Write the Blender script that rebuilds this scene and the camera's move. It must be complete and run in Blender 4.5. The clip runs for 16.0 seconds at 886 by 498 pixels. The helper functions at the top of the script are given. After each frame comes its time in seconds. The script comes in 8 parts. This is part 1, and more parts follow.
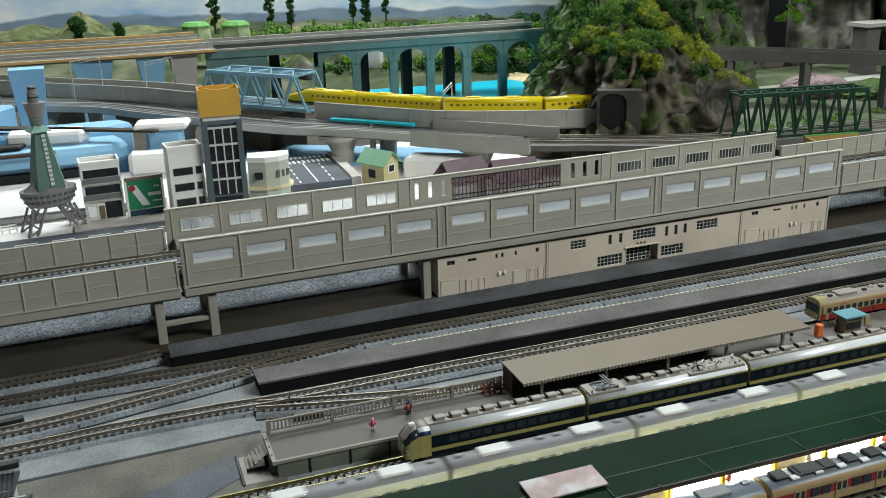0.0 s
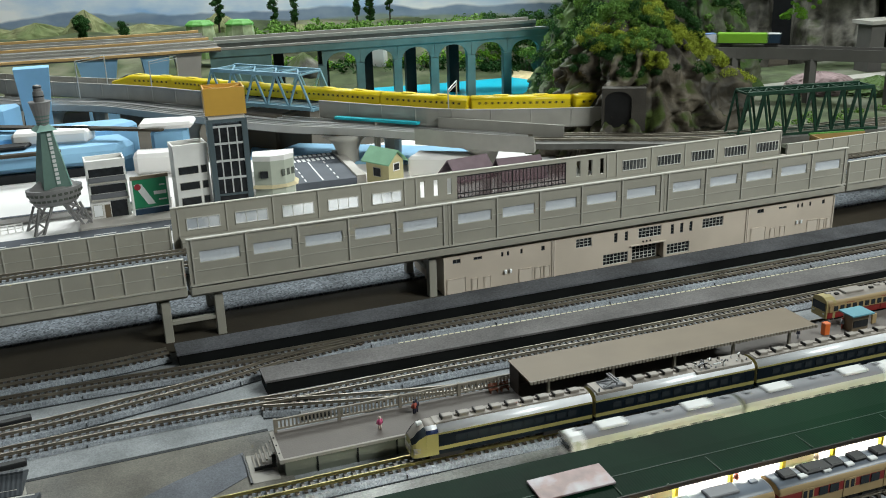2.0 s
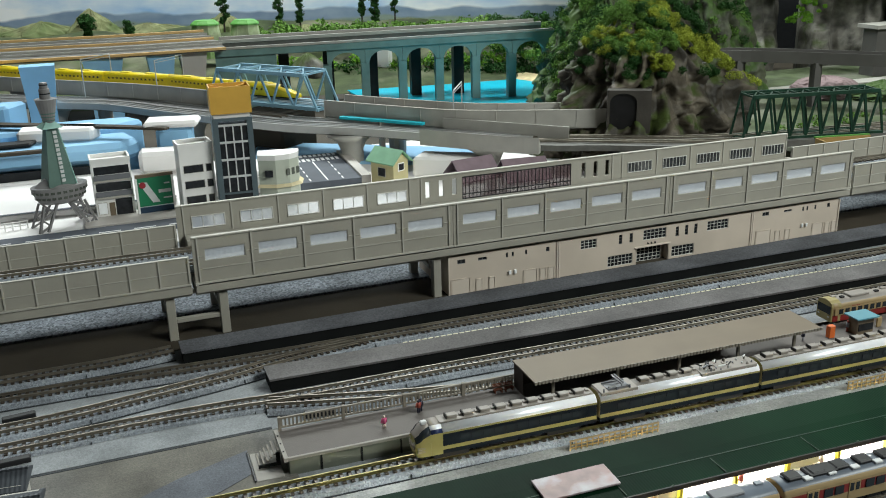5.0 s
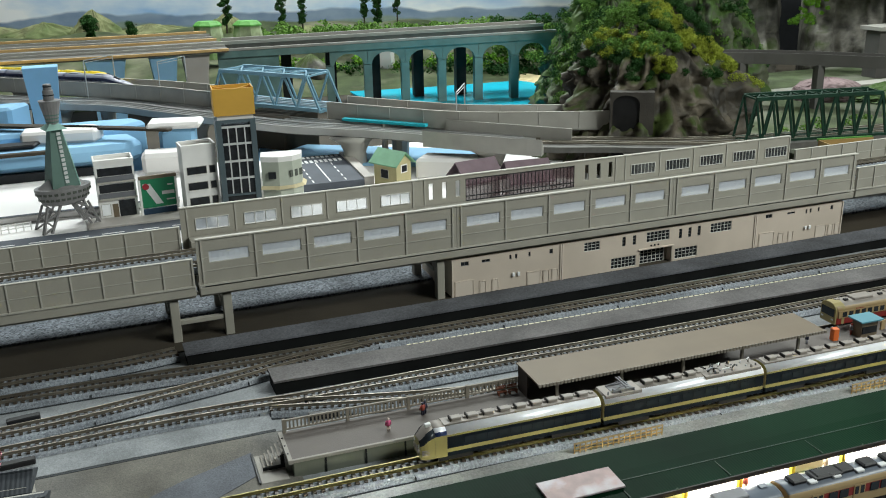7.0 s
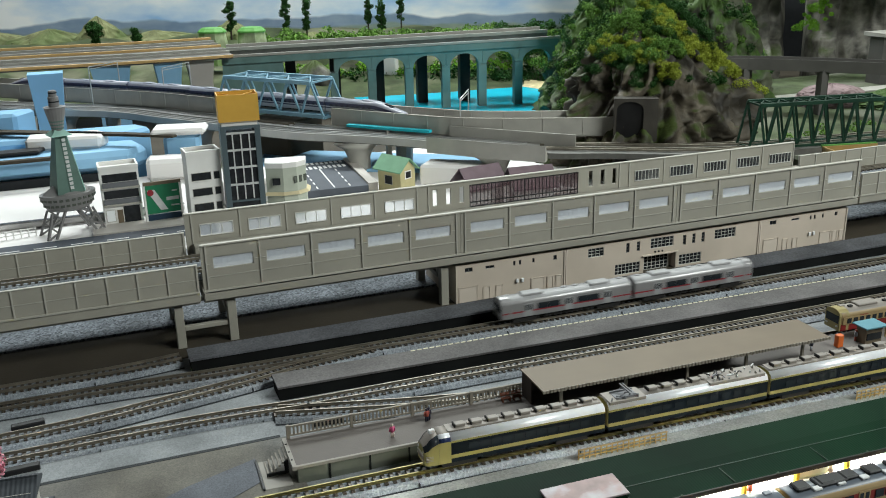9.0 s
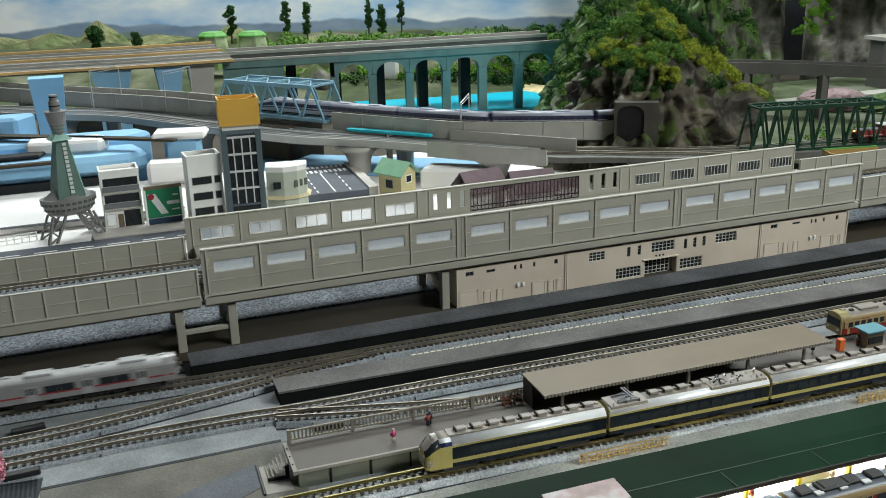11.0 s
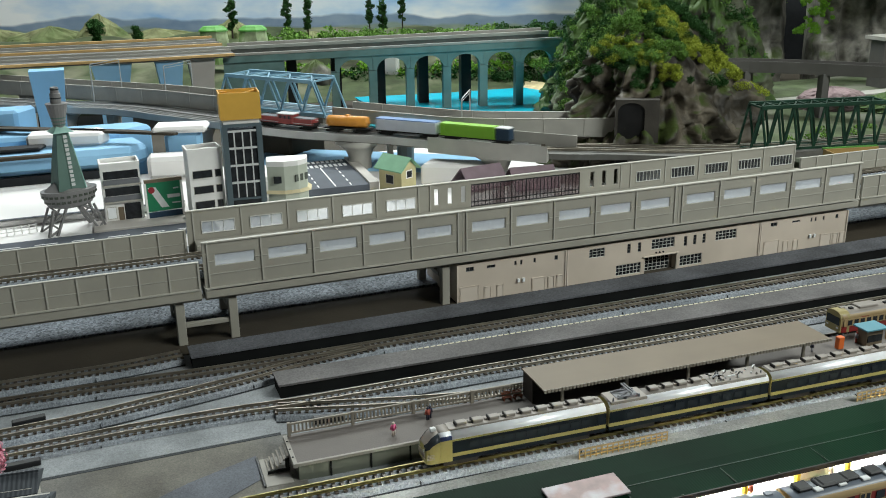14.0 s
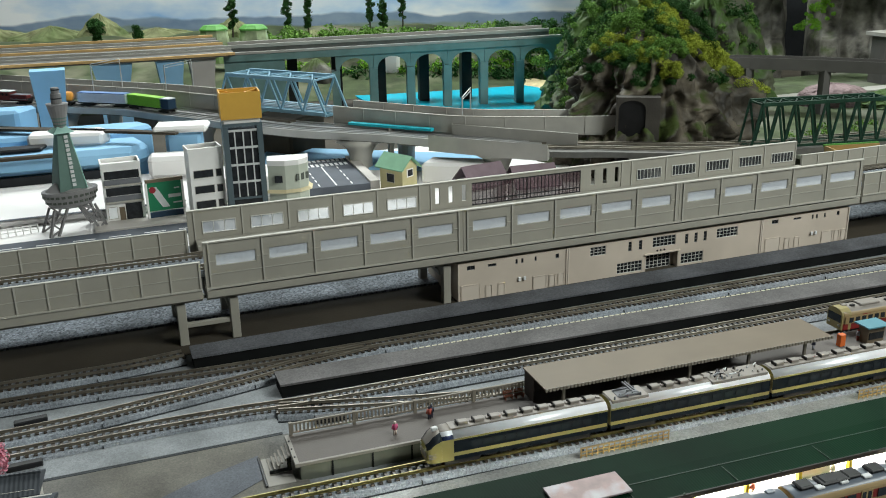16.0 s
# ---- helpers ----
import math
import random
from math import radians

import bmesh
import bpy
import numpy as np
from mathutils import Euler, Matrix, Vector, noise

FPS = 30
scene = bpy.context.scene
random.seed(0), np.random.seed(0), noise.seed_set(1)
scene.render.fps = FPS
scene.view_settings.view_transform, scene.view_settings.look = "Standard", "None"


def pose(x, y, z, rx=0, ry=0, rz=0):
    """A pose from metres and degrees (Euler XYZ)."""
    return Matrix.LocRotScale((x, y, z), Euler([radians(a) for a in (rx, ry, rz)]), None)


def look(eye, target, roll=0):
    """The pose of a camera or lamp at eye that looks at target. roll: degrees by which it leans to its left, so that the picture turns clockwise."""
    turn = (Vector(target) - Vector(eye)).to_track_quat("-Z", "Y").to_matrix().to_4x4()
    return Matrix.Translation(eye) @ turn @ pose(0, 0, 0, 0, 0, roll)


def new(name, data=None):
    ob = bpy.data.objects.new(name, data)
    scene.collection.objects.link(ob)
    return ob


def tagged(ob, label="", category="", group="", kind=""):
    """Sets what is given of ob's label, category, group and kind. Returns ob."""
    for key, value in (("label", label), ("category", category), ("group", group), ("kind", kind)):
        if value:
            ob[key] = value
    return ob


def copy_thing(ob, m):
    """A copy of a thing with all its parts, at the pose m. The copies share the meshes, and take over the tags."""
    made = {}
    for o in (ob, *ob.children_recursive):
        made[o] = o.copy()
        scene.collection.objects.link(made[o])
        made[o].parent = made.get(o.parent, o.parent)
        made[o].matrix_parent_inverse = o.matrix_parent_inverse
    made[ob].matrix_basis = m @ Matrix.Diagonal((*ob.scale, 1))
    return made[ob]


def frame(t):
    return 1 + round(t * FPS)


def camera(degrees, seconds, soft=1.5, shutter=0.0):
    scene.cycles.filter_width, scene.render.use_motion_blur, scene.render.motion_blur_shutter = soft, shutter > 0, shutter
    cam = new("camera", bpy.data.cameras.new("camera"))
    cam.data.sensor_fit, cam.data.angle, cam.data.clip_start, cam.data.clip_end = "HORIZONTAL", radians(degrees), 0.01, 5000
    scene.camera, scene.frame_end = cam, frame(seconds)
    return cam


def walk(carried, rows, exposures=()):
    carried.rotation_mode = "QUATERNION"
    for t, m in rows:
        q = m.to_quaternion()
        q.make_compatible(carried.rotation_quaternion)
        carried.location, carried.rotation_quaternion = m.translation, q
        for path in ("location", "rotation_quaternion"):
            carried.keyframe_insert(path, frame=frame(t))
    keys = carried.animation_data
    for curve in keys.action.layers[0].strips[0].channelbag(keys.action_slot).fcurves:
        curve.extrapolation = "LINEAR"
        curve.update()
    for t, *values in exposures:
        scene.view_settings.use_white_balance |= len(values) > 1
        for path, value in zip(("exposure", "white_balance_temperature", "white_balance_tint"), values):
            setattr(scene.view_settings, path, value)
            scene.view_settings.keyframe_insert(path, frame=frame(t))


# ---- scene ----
cam = camera(50.666, 16.0, soft=1.0, shutter=0.5)

# seconds, eye x y z, turn, downward tilt, roll (a hand-held camera over a table-top railway)
PATH = [
    (0.0, -0.0670, -0.8093, 0.3525, -21.269, 19.091, -1.569),
    (0.5, -0.0680, -0.8088, 0.3511, -21.268, 19.079, -1.690),
    (1.0, -0.0697, -0.8083, 0.3500, -21.241, 19.161, -1.731),
    (1.5, -0.0699, -0.8085, 0.3505, -21.095, 19.228, -1.754),
    (2.0, -0.0693, -0.8084, 0.3530, -21.051, 19.204, -1.710),
    (2.5, -0.0694, -0.8085, 0.3536, -21.043, 19.125, -1.689),
    (3.0, -0.0699, -0.8081, 0.3518, -21.105, 18.972, -1.477),
    (3.5, -0.0709, -0.8081, 0.3507, -21.107, 18.858, -1.338),
    (4.0, -0.0706, -0.8080, 0.3518, -21.003, 18.875, -1.294),
    (6.5, -0.0737, -0.8077, 0.3507, -20.840, 19.370, -1.273),
    (7.0, -0.0737, -0.8071, 0.3528, -20.817, 19.039, -1.260),
    (7.5, -0.0752, -0.8074, 0.3516, -20.798, 18.828, -1.167),
    (8.0, -0.0767, -0.8075, 0.3501, -20.731, 18.758, -1.061),
    (8.5, -0.0750, -0.8075, 0.3520, -20.611, 18.776, -1.156),
    (9.0, -0.0742, -0.8076, 0.3533, -20.589, 18.676, -1.302),
    (11.5, -0.0746, -0.8067, 0.3533, -20.575, 18.423, -1.333),
    (12.0, -0.0756, -0.8069, 0.3530, -20.603, 18.394, -1.271),
    (12.5, -0.0777, -0.8075, 0.3506, -20.640, 18.433, -1.025),
    (13.0, -0.0784, -0.8069, 0.3502, -20.648, 18.587, -0.826),
    (13.5, -0.0769, -0.8074, 0.3519, -20.633, 18.652, -0.883),
    (14.0, -0.0771, -0.8074, 0.3519, -20.682, 18.625, -0.840),
    (14.5, -0.0782, -0.8074, 0.3506, -20.704, 18.649, -0.843),
    (15.0, -0.0788, -0.8072, 0.3497, -20.648, 18.709, -0.882),
    (15.5, -0.0779, -0.8073, 0.3508, -20.591, 18.795, -0.971),
    (16.0, -0.0764, -0.8073, 0.3530, -20.576, 18.766, -1.117),
]


def eye_pose(x, y, z, turn, tilt, roll):
    a, b = radians(turn), radians(tilt)
    way = Vector((-math.sin(a) * math.cos(b), math.cos(a) * math.cos(b), -math.sin(b)))
    return look((x, y, z), Vector((x, y, z)) + way, roll)


walk(cam, [(t, eye_pose(*r)) for t, *r in PATH], exposures=[(0.0, 0.0), (16.0, 0.0)])

# ---- light: fluorescent rows of the exhibition room ----
world = bpy.data.worlds.new("room_air")
scene.world = world
world.use_nodes = True
world.node_tree.nodes["Background"].inputs[0].default_value = (0.75, 0.82, 0.9, 1)
world.node_tree.nodes["Background"].inputs[1].default_value = 0.15


def area(name, eye, target, sx, sy, watts, colour):
    data = bpy.data.lights.new(name, "AREA")
    data.shape, data.size, data.size_y = "RECTANGLE", sx, sy
    data.energy, data.color = watts, colour
    ob = new(name, data)
    ob.matrix_world = look(eye, target)
    return ob


area("ceiling_tubes_back", (1.25, 1.55, 1.75), (0.45, 0.1, 0.0), 1.6, 0.16, 54, (0.92, 1.0, 0.96))
area("ceiling_tubes_front", (1.55, -1.35, 1.55), (0.60, 0.1, 0.0), 1.2, 0.3, 49, (0.94, 1.0, 0.95))
area("ceiling_tubes_far", (0.2, 2.3, 1.9), (0.5, 1.8, 0.0), 2.6, 0.25, 62, (0.93, 1.0, 1.0))

# ---- materials ----
MATS = {}


def mat(name, colour, rough=0.6, metal=0.0, vary=0.12, scale=60.0, bump=0.0, bscale=400.0, dark=None, spec=0.28,
        coat=0.0, objvar=0.0, second=None, sscale=12.0, samount=0.35):
    """A surface with a mottled tint, an optional second stain colour, fine relief and per-object variation."""
    m = bpy.data.materials.new(name)
    m.use_nodes = True
    nt = m.node_tree
    b = nt.nodes["Principled BSDF"]
    b.inputs["Roughness"].default_value = rough
    b.inputs["Metallic"].default_value = metal
    b.inputs["Specular IOR Level"].default_value = spec
    b.inputs["Coat Weight"].default_value = coat
    tc = nt.nodes.new("ShaderNodeTexCoord")
    n1 = nt.nodes.new("ShaderNodeTexNoise")
    n1.inputs["Scale"].default_value = scale
    n1.inputs["Detail"].default_value = 6
    nt.links.new(tc.outputs["Object"], n1.inputs["Vector"])
    r = nt.nodes.new("ShaderNodeValToRGB")
    c = colour
    lo = dark or tuple(v * (1 - vary * 1.6) for v in c)
    hi = tuple(min(1, v * (1 + vary)) for v in c)
    r.color_ramp.elements[0].position, r.color_ramp.elements[1].position = 0.3, 0.7
    r.color_ramp.elements[0].color, r.color_ramp.elements[1].color = (*lo, 1), (*hi, 1)
    nt.links.new(n1.outputs["Fac"], r.inputs[0])
    out = r.outputs[0]
    if second:
        n2 = nt.nodes.new("ShaderNodeTexNoise")
        n2.inputs["Scale"].default_value = sscale
        n2.inputs["Detail"].default_value = 4
        nt.links.new(tc.outputs["Object"], n2.inputs["Vector"])
        mr = nt.nodes.new("ShaderNodeMapRange")
        mr.inputs[1].default_value, mr.inputs[2].default_value = 0.48, 0.66
        mr.inputs[3].default_value, mr.inputs[4].default_value = 0.0, samount
        nt.links.new(n2.outputs["Fac"], mr.inputs[0])
        mx = nt.nodes.new("ShaderNodeMix")
        mx.data_type = "RGBA"
        nt.links.new(mr.outputs[0], mx.inputs[0])
        nt.links.new(out, mx.inputs[6])
        mx.inputs[7].default_value = (*second, 1)
        out = mx.outputs[2]
    if objvar:
        oi = nt.nodes.new("ShaderNodeObjectInfo")
        hs = nt.nodes.new("ShaderNodeHueSaturation")
        ma = nt.nodes.new("ShaderNodeMapRange")
        ma.inputs[3].default_value, ma.inputs[4].default_value = 1 - objvar, 1 + objvar
        nt.links.new(oi.outputs["Random"], ma.inputs[0])
        nt.links.new(ma.outputs[0], hs.inputs["Value"])
        nt.links.new(out, hs.inputs["Color"])
        out = hs.outputs[0]
    nt.links.new(out, b.inputs["Base Color"])
    if bump:
        n3 = nt.nodes.new("ShaderNodeTexNoise")
        n3.inputs["Scale"].default_value = bscale
        n3.inputs["Detail"].default_value = 3
        nt.links.new(tc.outputs["Object"], n3.inputs["Vector"])
        bp = nt.nodes.new("ShaderNodeBump")
        bp.inputs["Strength"].default_value = bump
        bp.inputs["Distance"].default_value = 0.001
        nt.links.new(n3.outputs["Fac"], bp.inputs["Height"])
        nt.links.new(bp.outputs[0], b.inputs["Normal"])
    MATS[name] = m
    return m


def glow(name, colour, strength):
    m = bpy.data.materials.new(name)
    m.use_nodes = True
    b = m.node_tree.nodes["Principled BSDF"]
    b.inputs["Base Color"].default_value = (*colour, 1)
    b.inputs["Emission Color"].default_value = (*colour, 1)
    b.inputs["Emission Strength"].default_value = strength
    return m


def glass(name, colour=(0.9, 0.95, 0.95), alpha=0.25, rough=0.08):
    m = bpy.data.materials.new(name)
    m.use_nodes = True
    b = m.node_tree.nodes["Principled BSDF"]
    b.inputs["Base Color"].default_value = (*colour, 1)
    b.inputs["Roughness"].default_value = rough
    b.inputs["Alpha"].default_value = alpha
    return m


def speckle(name, base, lo, hi, scale, rough=0.9, bump=0.8, second=None):
    """Loose grain: ballast, gravel, gritty sheets."""
    m = mat(name, base, rough, vary=0.25, scale=18, bump=bump, bscale=scale, second=second, sscale=5, samount=0.5)
    nt = m.node_tree
    b = nt.nodes["Principled BSDF"]
    old = b.inputs["Base Color"].links[0].from_socket
    tc = nt.nodes.new("ShaderNodeTexCoord")
    v = nt.nodes.new("ShaderNodeTexVoronoi")
    v.inputs["Scale"].default_value = scale
    nt.links.new(tc.outputs["Object"], v.inputs["Vector"])
    r = nt.nodes.new("ShaderNodeValToRGB")
    r.color_ramp.elements[0].position, r.color_ramp.elements[1].position = 0.1, 0.9
    r.color_ramp.elements[0].color, r.color_ramp.elements[1].color = (*lo, 1), (*hi, 1)
    nt.links.new(v.outputs["Color"], r.inputs[0])
    mx = nt.nodes.new("ShaderNodeMix")
    mx.data_type, mx.blend_type = "RGBA", "MULTIPLY"
    mx.inputs[0].default_value = 1.0
    nt.links.new(old, mx.inputs[6])
    nt.links.new(r.outputs[0], mx.inputs[7])
    nt.links.new(mx.outputs[2], b.inputs["Base Color"])
    return m


def stripes(m, axis, pitch, amount=0.35, depth=0.6):
    """Adds corrugation along one axis of the object's space to an existing material."""
    nt = m.node_tree
    b = nt.nodes["Principled BSDF"]
    tc = nt.nodes.new("ShaderNodeTexCoord")
    mp = nt.nodes.new("ShaderNodeSeparateXYZ")
    nt.links.new(tc.outputs["Object"], mp.inputs[0])
    k = nt.nodes.new("ShaderNodeMath")
    k.operation = "MULTIPLY"
    k.inputs[1].default_value = 2 * math.pi / pitch
    nt.links.new(mp.outputs[axis], k.inputs[0])
    s = nt.nodes.new("ShaderNodeMath")
    s.operation = "SINE"
    nt.links.new(k.outputs[0], s.inputs[0])
    bp = nt.nodes.new("ShaderNodeBump")
    bp.inputs["Strength"].default_value = depth
    bp.inputs["Distance"].default_value = pitch * amount
    nt.links.new(s.outputs[0], bp.inputs["Height"])
    nt.links.new(bp.outputs[0], b.inputs["Normal"])
    return m


M_CONC = mat("viaduct_plastic", (0.345, 0.33, 0.285), 0.55, vary=0.05, scale=25, bump=0.15, bscale=900, second=(0.30, 0.28, 0.24), sscale=9, samount=0.3)
M_CONC_RIB = mat("viaduct_rib_plastic", (0.44, 0.425, 0.38), 0.5, vary=0.05, scale=30)
M_CREAM = mat("station_cream_plastic", (0.60, 0.52, 0.44), 0.55, vary=0.06, scale=20, second=(0.53, 0.455, 0.38), sscale=8, samount=0.4)
M_CREAM_T = mat("station_trim_plastic", (0.66, 0.58, 0.50), 0.5, vary=0.05, scale=20)
M_DARKPF = speckle("platform_grit_blue", (0.120, 0.124, 0.138), (0.75, 0.75, 0.75), (1.2, 1.2, 1.2), 700, 0.85, 0.3)
M_DARKPF2 = speckle("platform_grit_brown", (0.112, 0.106, 0.106), (0.8, 0.8, 0.8), (1.15, 1.15, 1.15), 700, 0.85, 0.3)
M_BLACKSIDE = mat("platform_side_black", (0.009, 0.010, 0.010), 0.85, spec=0.1, vary=0.2, scale=30)
M_WHITELINE = mat("platform_line_cream", (0.62, 0.58, 0.42), 0.5, vary=0.1, scale=200)
M_BALLAST = speckle("track_ballast", (0.29, 0.32, 0.36), (0.6, 0.6, 0.62), (1.25, 1.25, 1.22), 900, 0.9, 0.6, (0.27, 0.28, 0.30))
M_GROUND = speckle("grey_ground_mat", (0.23, 0.245, 0.255), (0.85, 0.85, 0.86), (1.12, 1.12, 1.12), 800, 0.92, 0.35, (0.22, 0.23, 0.24))
M_SAND = speckle("tan_ground_mat", (0.150, 0.144, 0.128), (0.85, 0.85, 0.85), (1.12, 1.1, 1.08), 800, 0.92, 0.35, (0.135, 0.145, 0.160))
M_PALEGRIT = speckle("pale_grit_mat", (0.31, 0.32, 0.315), (0.8, 0.8, 0.81), (1.15, 1.15, 1.15), 800, 0.92, 0.35, (0.28, 0.29, 0.29))
M_DARKGRIT = speckle("blue_grit_mat", (0.125, 0.135, 0.155), (0.85, 0.85, 0.86), (1.12, 1.12, 1.12), 800, 0.92, 0.35, (0.115, 0.120, 0.130))
M_GRAVEL = speckle("loose_gravel", (0.15, 0.165, 0.185), (0.35, 0.36, 0.38), (1.7, 1.7, 1.7), 520, 0.85, 1.0)
# brown of boards and trunks, also of the painted shade below the viaduct
M_BROWN = mat("brown_board_and_shade", (0.050, 0.041, 0.029), 0.8, vary=0.2, scale=12, bump=0.2, second=(0.038, 0.032, 0.024), sscale=6)
M_SLEEPER = mat("sleeper_brown", (0.05, 0.038, 0.027), 0.5, spec=0.45, vary=0.2, scale=200, objvar=0.25)
M_RAIL = mat("rail_brown_steel", (0.25, 0.225, 0.185), 0.46, metal=0.7, vary=0.2, scale=60)
M_BLACK = mat("black_plastic", (0.012, 0.012, 0.013), 0.5, vary=0.2, scale=60)
M_SEAM = mat("mat_seam_dark", (0.035, 0.04, 0.045), 0.8, vary=0.2, scale=60)
M_WHITEBOARD = mat("white_foam_board", (0.75, 0.73, 0.72), 0.7, vary=0.03, scale=8, second=(0.66, 0.63, 0.60), sscale=4, samount=0.4)
M_BLUEFOAM = mat("pale_blue_foam", (0.23, 0.44, 0.65), 0.7, vary=0.08, scale=14, bump=0.1, second=(0.34, 0.60, 0.82), sscale=5, samount=0.6)
M_GREYVIA = mat("grey_viaduct_plastic", (0.40, 0.388, 0.355), 0.5, vary=0.08, scale=30, second=(0.29, 0.28, 0.255), sscale=8)
M_GREYTOP = mat("grey_viaduct_deck", (0.125, 0.122, 0.112), 0.55, vary=0.15, scale=60, second=(0.10, 0.095, 0.085), sscale=12)
M_RAILFAR = mat("far_rail_steel", (0.62, 0.62, 0.62), 0.3, metal=0.8, vary=0.1, scale=30)

# ---- mesh helpers ----
def quadbox(bm, x0, y0, z0, x1, y1, z1, m=None):
    """A box between two corners, optionally moved by a matrix."""
    vs = [bm.verts.new(Vector((x, y, z)) if m is None else m @ Vector((x, y, z)))
          for x in (x0, x1) for y in (y0, y1) for z in (z0, z1)]
    for f in ((0, 1, 3, 2), (4, 6, 7, 5), (0, 4, 5, 1), (2, 3, 7, 6), (0, 2, 6, 4), (1, 5, 7, 3)):
        bm.faces.new([vs[i] for i in f])


def bar(bm, a, b, w, h=None, up=(0, 0, 1)):
    """A square bar from a to b."""
    a, b = Vector(a), Vector(b)
    h = h or w
    d = (b - a).normalized()
    s = d.cross(Vector(up))
    if s.length < 1e-6:
        s = d.cross(Vector((0, 1, 0)))
    s.normalize()
    u = s.cross(d)
    vs = [bm.verts.new(p + s * i * w / 2 + u * j * h / 2) for p in (a, b) for i, j in ((-1, -1), (1, -1), (1, 1), (-1, 1))]
    for f in ((0, 1, 2, 3), (7, 6, 5, 4), (0, 4, 5, 1), (1, 5, 6, 2), (2, 6, 7, 3), (3, 7, 4, 0)):
        bm.faces.new([vs[i] for i in f])


def tube(bm, a, b, r0, r1=None, n=12):
    a, b = Vector(a), Vector(b)
    r1 = r0 if r1 is None else r1
    d = (b - a).normalized()
    s = d.orthogonal().normalized()
    u = d.cross(s)
    ring = [[bm.verts.new(p + (s * math.cos(k * 2 * math.pi / n) + u * math.sin(k * 2 * math.pi / n)) * r) for k in range(n)]
            for p, r in ((a, r0), (b, r1))]
    for k in range(n):
        bm.faces.new((ring[0][k], ring[0][(k + 1) % n], ring[1][(k + 1) % n], ring[1][k]))
    bm.faces.new(ring[0][::-1])
    bm.faces.new(ring[1])


def loft(bm, sections, close=True):
    """Skins a list of equal rings of points; caps the ends."""
    rings = [[bm.verts.new(p) for p in s] for s in sections]
    n = len(rings[0])
    for a, b in zip(rings, rings[1:]):
        for k in range(n if close else n - 1):
            bm.faces.new((a[k], a[(k + 1) % n], b[(k + 1) % n], b[k]))
    if close:
        bm.faces.new(rings[0][::-1])
        bm.faces.new(rings[-1])


def part(name, bm, material, parent=None, label="", bevel=0.0, smooth=False):
    if bevel:
        bmesh.ops.bevel(bm, geom=bm.edges[:], offset=bevel, segments=1, affect="EDGES")
    bmesh.ops.recalc_face_normals(bm, faces=bm.faces[:])
    me = bpy.data.meshes.new(name)
    if smooth:
        for f in bm.faces:
            f.smooth = True
    bm.to_mesh(me)
    bm.free()
    me.materials.append(material)
    ob = new(name, me)
    ob.parent = parent
    if label:
        ob["label"] = label
    return ob


def piece(name, ob, m, parent=None):
    """Another object on the mesh of ob."""
    o = new(name, ob.data)
    o.parent = parent
    o.matrix_basis = m
    return o


def bx(name, x0, y0, z0, x1, y1, z1, material, parent=None, label="", bevel=0.0, m=None):
    bm = bmesh.new()
    quadbox(bm, x0, y0, z0, x1, y1, z1, m)
    return part(name, bm, material, parent, label, bevel)


def holder(name, m=None, **tags):
    e = new(name)
    e.empty_display_size = 0.02
    if m is not None:
        e.matrix_basis = m
    return tagged(e, **tags)


def spline(pts, step=0.01):
    """Points at even steps along a smooth line through pts (x, y, z)."""
    P = [Vector(p) for p in pts]
    P = [P[0] * 2 - P[1]] + P + [P[-1] * 2 - P[-2]]
    raw = []
    for a, b, c, d in zip(P, P[1:], P[2:], P[3:]):
        for k in range(24):
            t = k / 24
            raw.append(0.5 * (2 * b + (c - a) * t + (2 * a - 5 * b + 4 * c - d) * t * t + (3 * b - a - 3 * c + d) * t ** 3))
    raw.append(P[-2])
    out, acc = [raw[0]], 0.0
    for a, b in zip(raw, raw[1:]):
        L = (b - a).length
        while L > 0 and acc + L >= step:
            a = a + (b - a) * ((step - acc) / L)
            out.append(a)
            L, acc = (b - a).length, 0.0
        acc += L
    return out


def sweep(bm, line, profile, closed=True):
    """Carries a cross-section [(side, up), ...] along a line."""
    secs = []
    for i, p in enumerate(line):
        d = (line[min(i + 1, len(line) - 1)] - line[max(i - 1, 0)])
        d.z = 0
        d.normalize()
        s = Vector((-d.y, d.x, 0))
        secs.append([p + s * a + Vector((0, 0, b)) for a, b in profile])
    loft(bm, secs, closed)


def shift(pts, dy):
    return [(x, y + dy, z) for x, y, z in pts]

# ---- the room and the layout's boards ----
M_ROOM = mat("room_wall_paint", (0.10, 0.10, 0.10), 0.8, vary=0.04, scale=3)
M_ROOMFLOOR = mat("room_floor_vinyl", (0.12, 0.12, 0.115), 0.5, vary=0.1, scale=6)
tagged(bx("floor", -3, -3, -0.95, 4.5, 5, -0.9, M_ROOMFLOOR), "grey vinyl floor of the exhibition room", "floor", kind="structure")
tagged(bx("ceiling", -3, -3, 2.5, 4.5, 5, 2.55, M_ROOM), "plain grey ceiling of the exhibition room", "ceiling", kind="structure")
for nm, a in (("wall_south", (-3, -3.1, -0.9, 4.5, -3, 2.5)), ("wall_north", (-3, 5, -0.9, 4.5, 5.1, 2.5)),
              ("wall_west", (-3.1, -3, -0.9, -3, 5, 2.5)), ("wall_east", (4.5, -3, -0.9, 4.6, 5, 2.5))):
    tagged(bx(nm, *a, M_ROOM), "plain painted wall of the exhibition room", "wall", kind="structure")

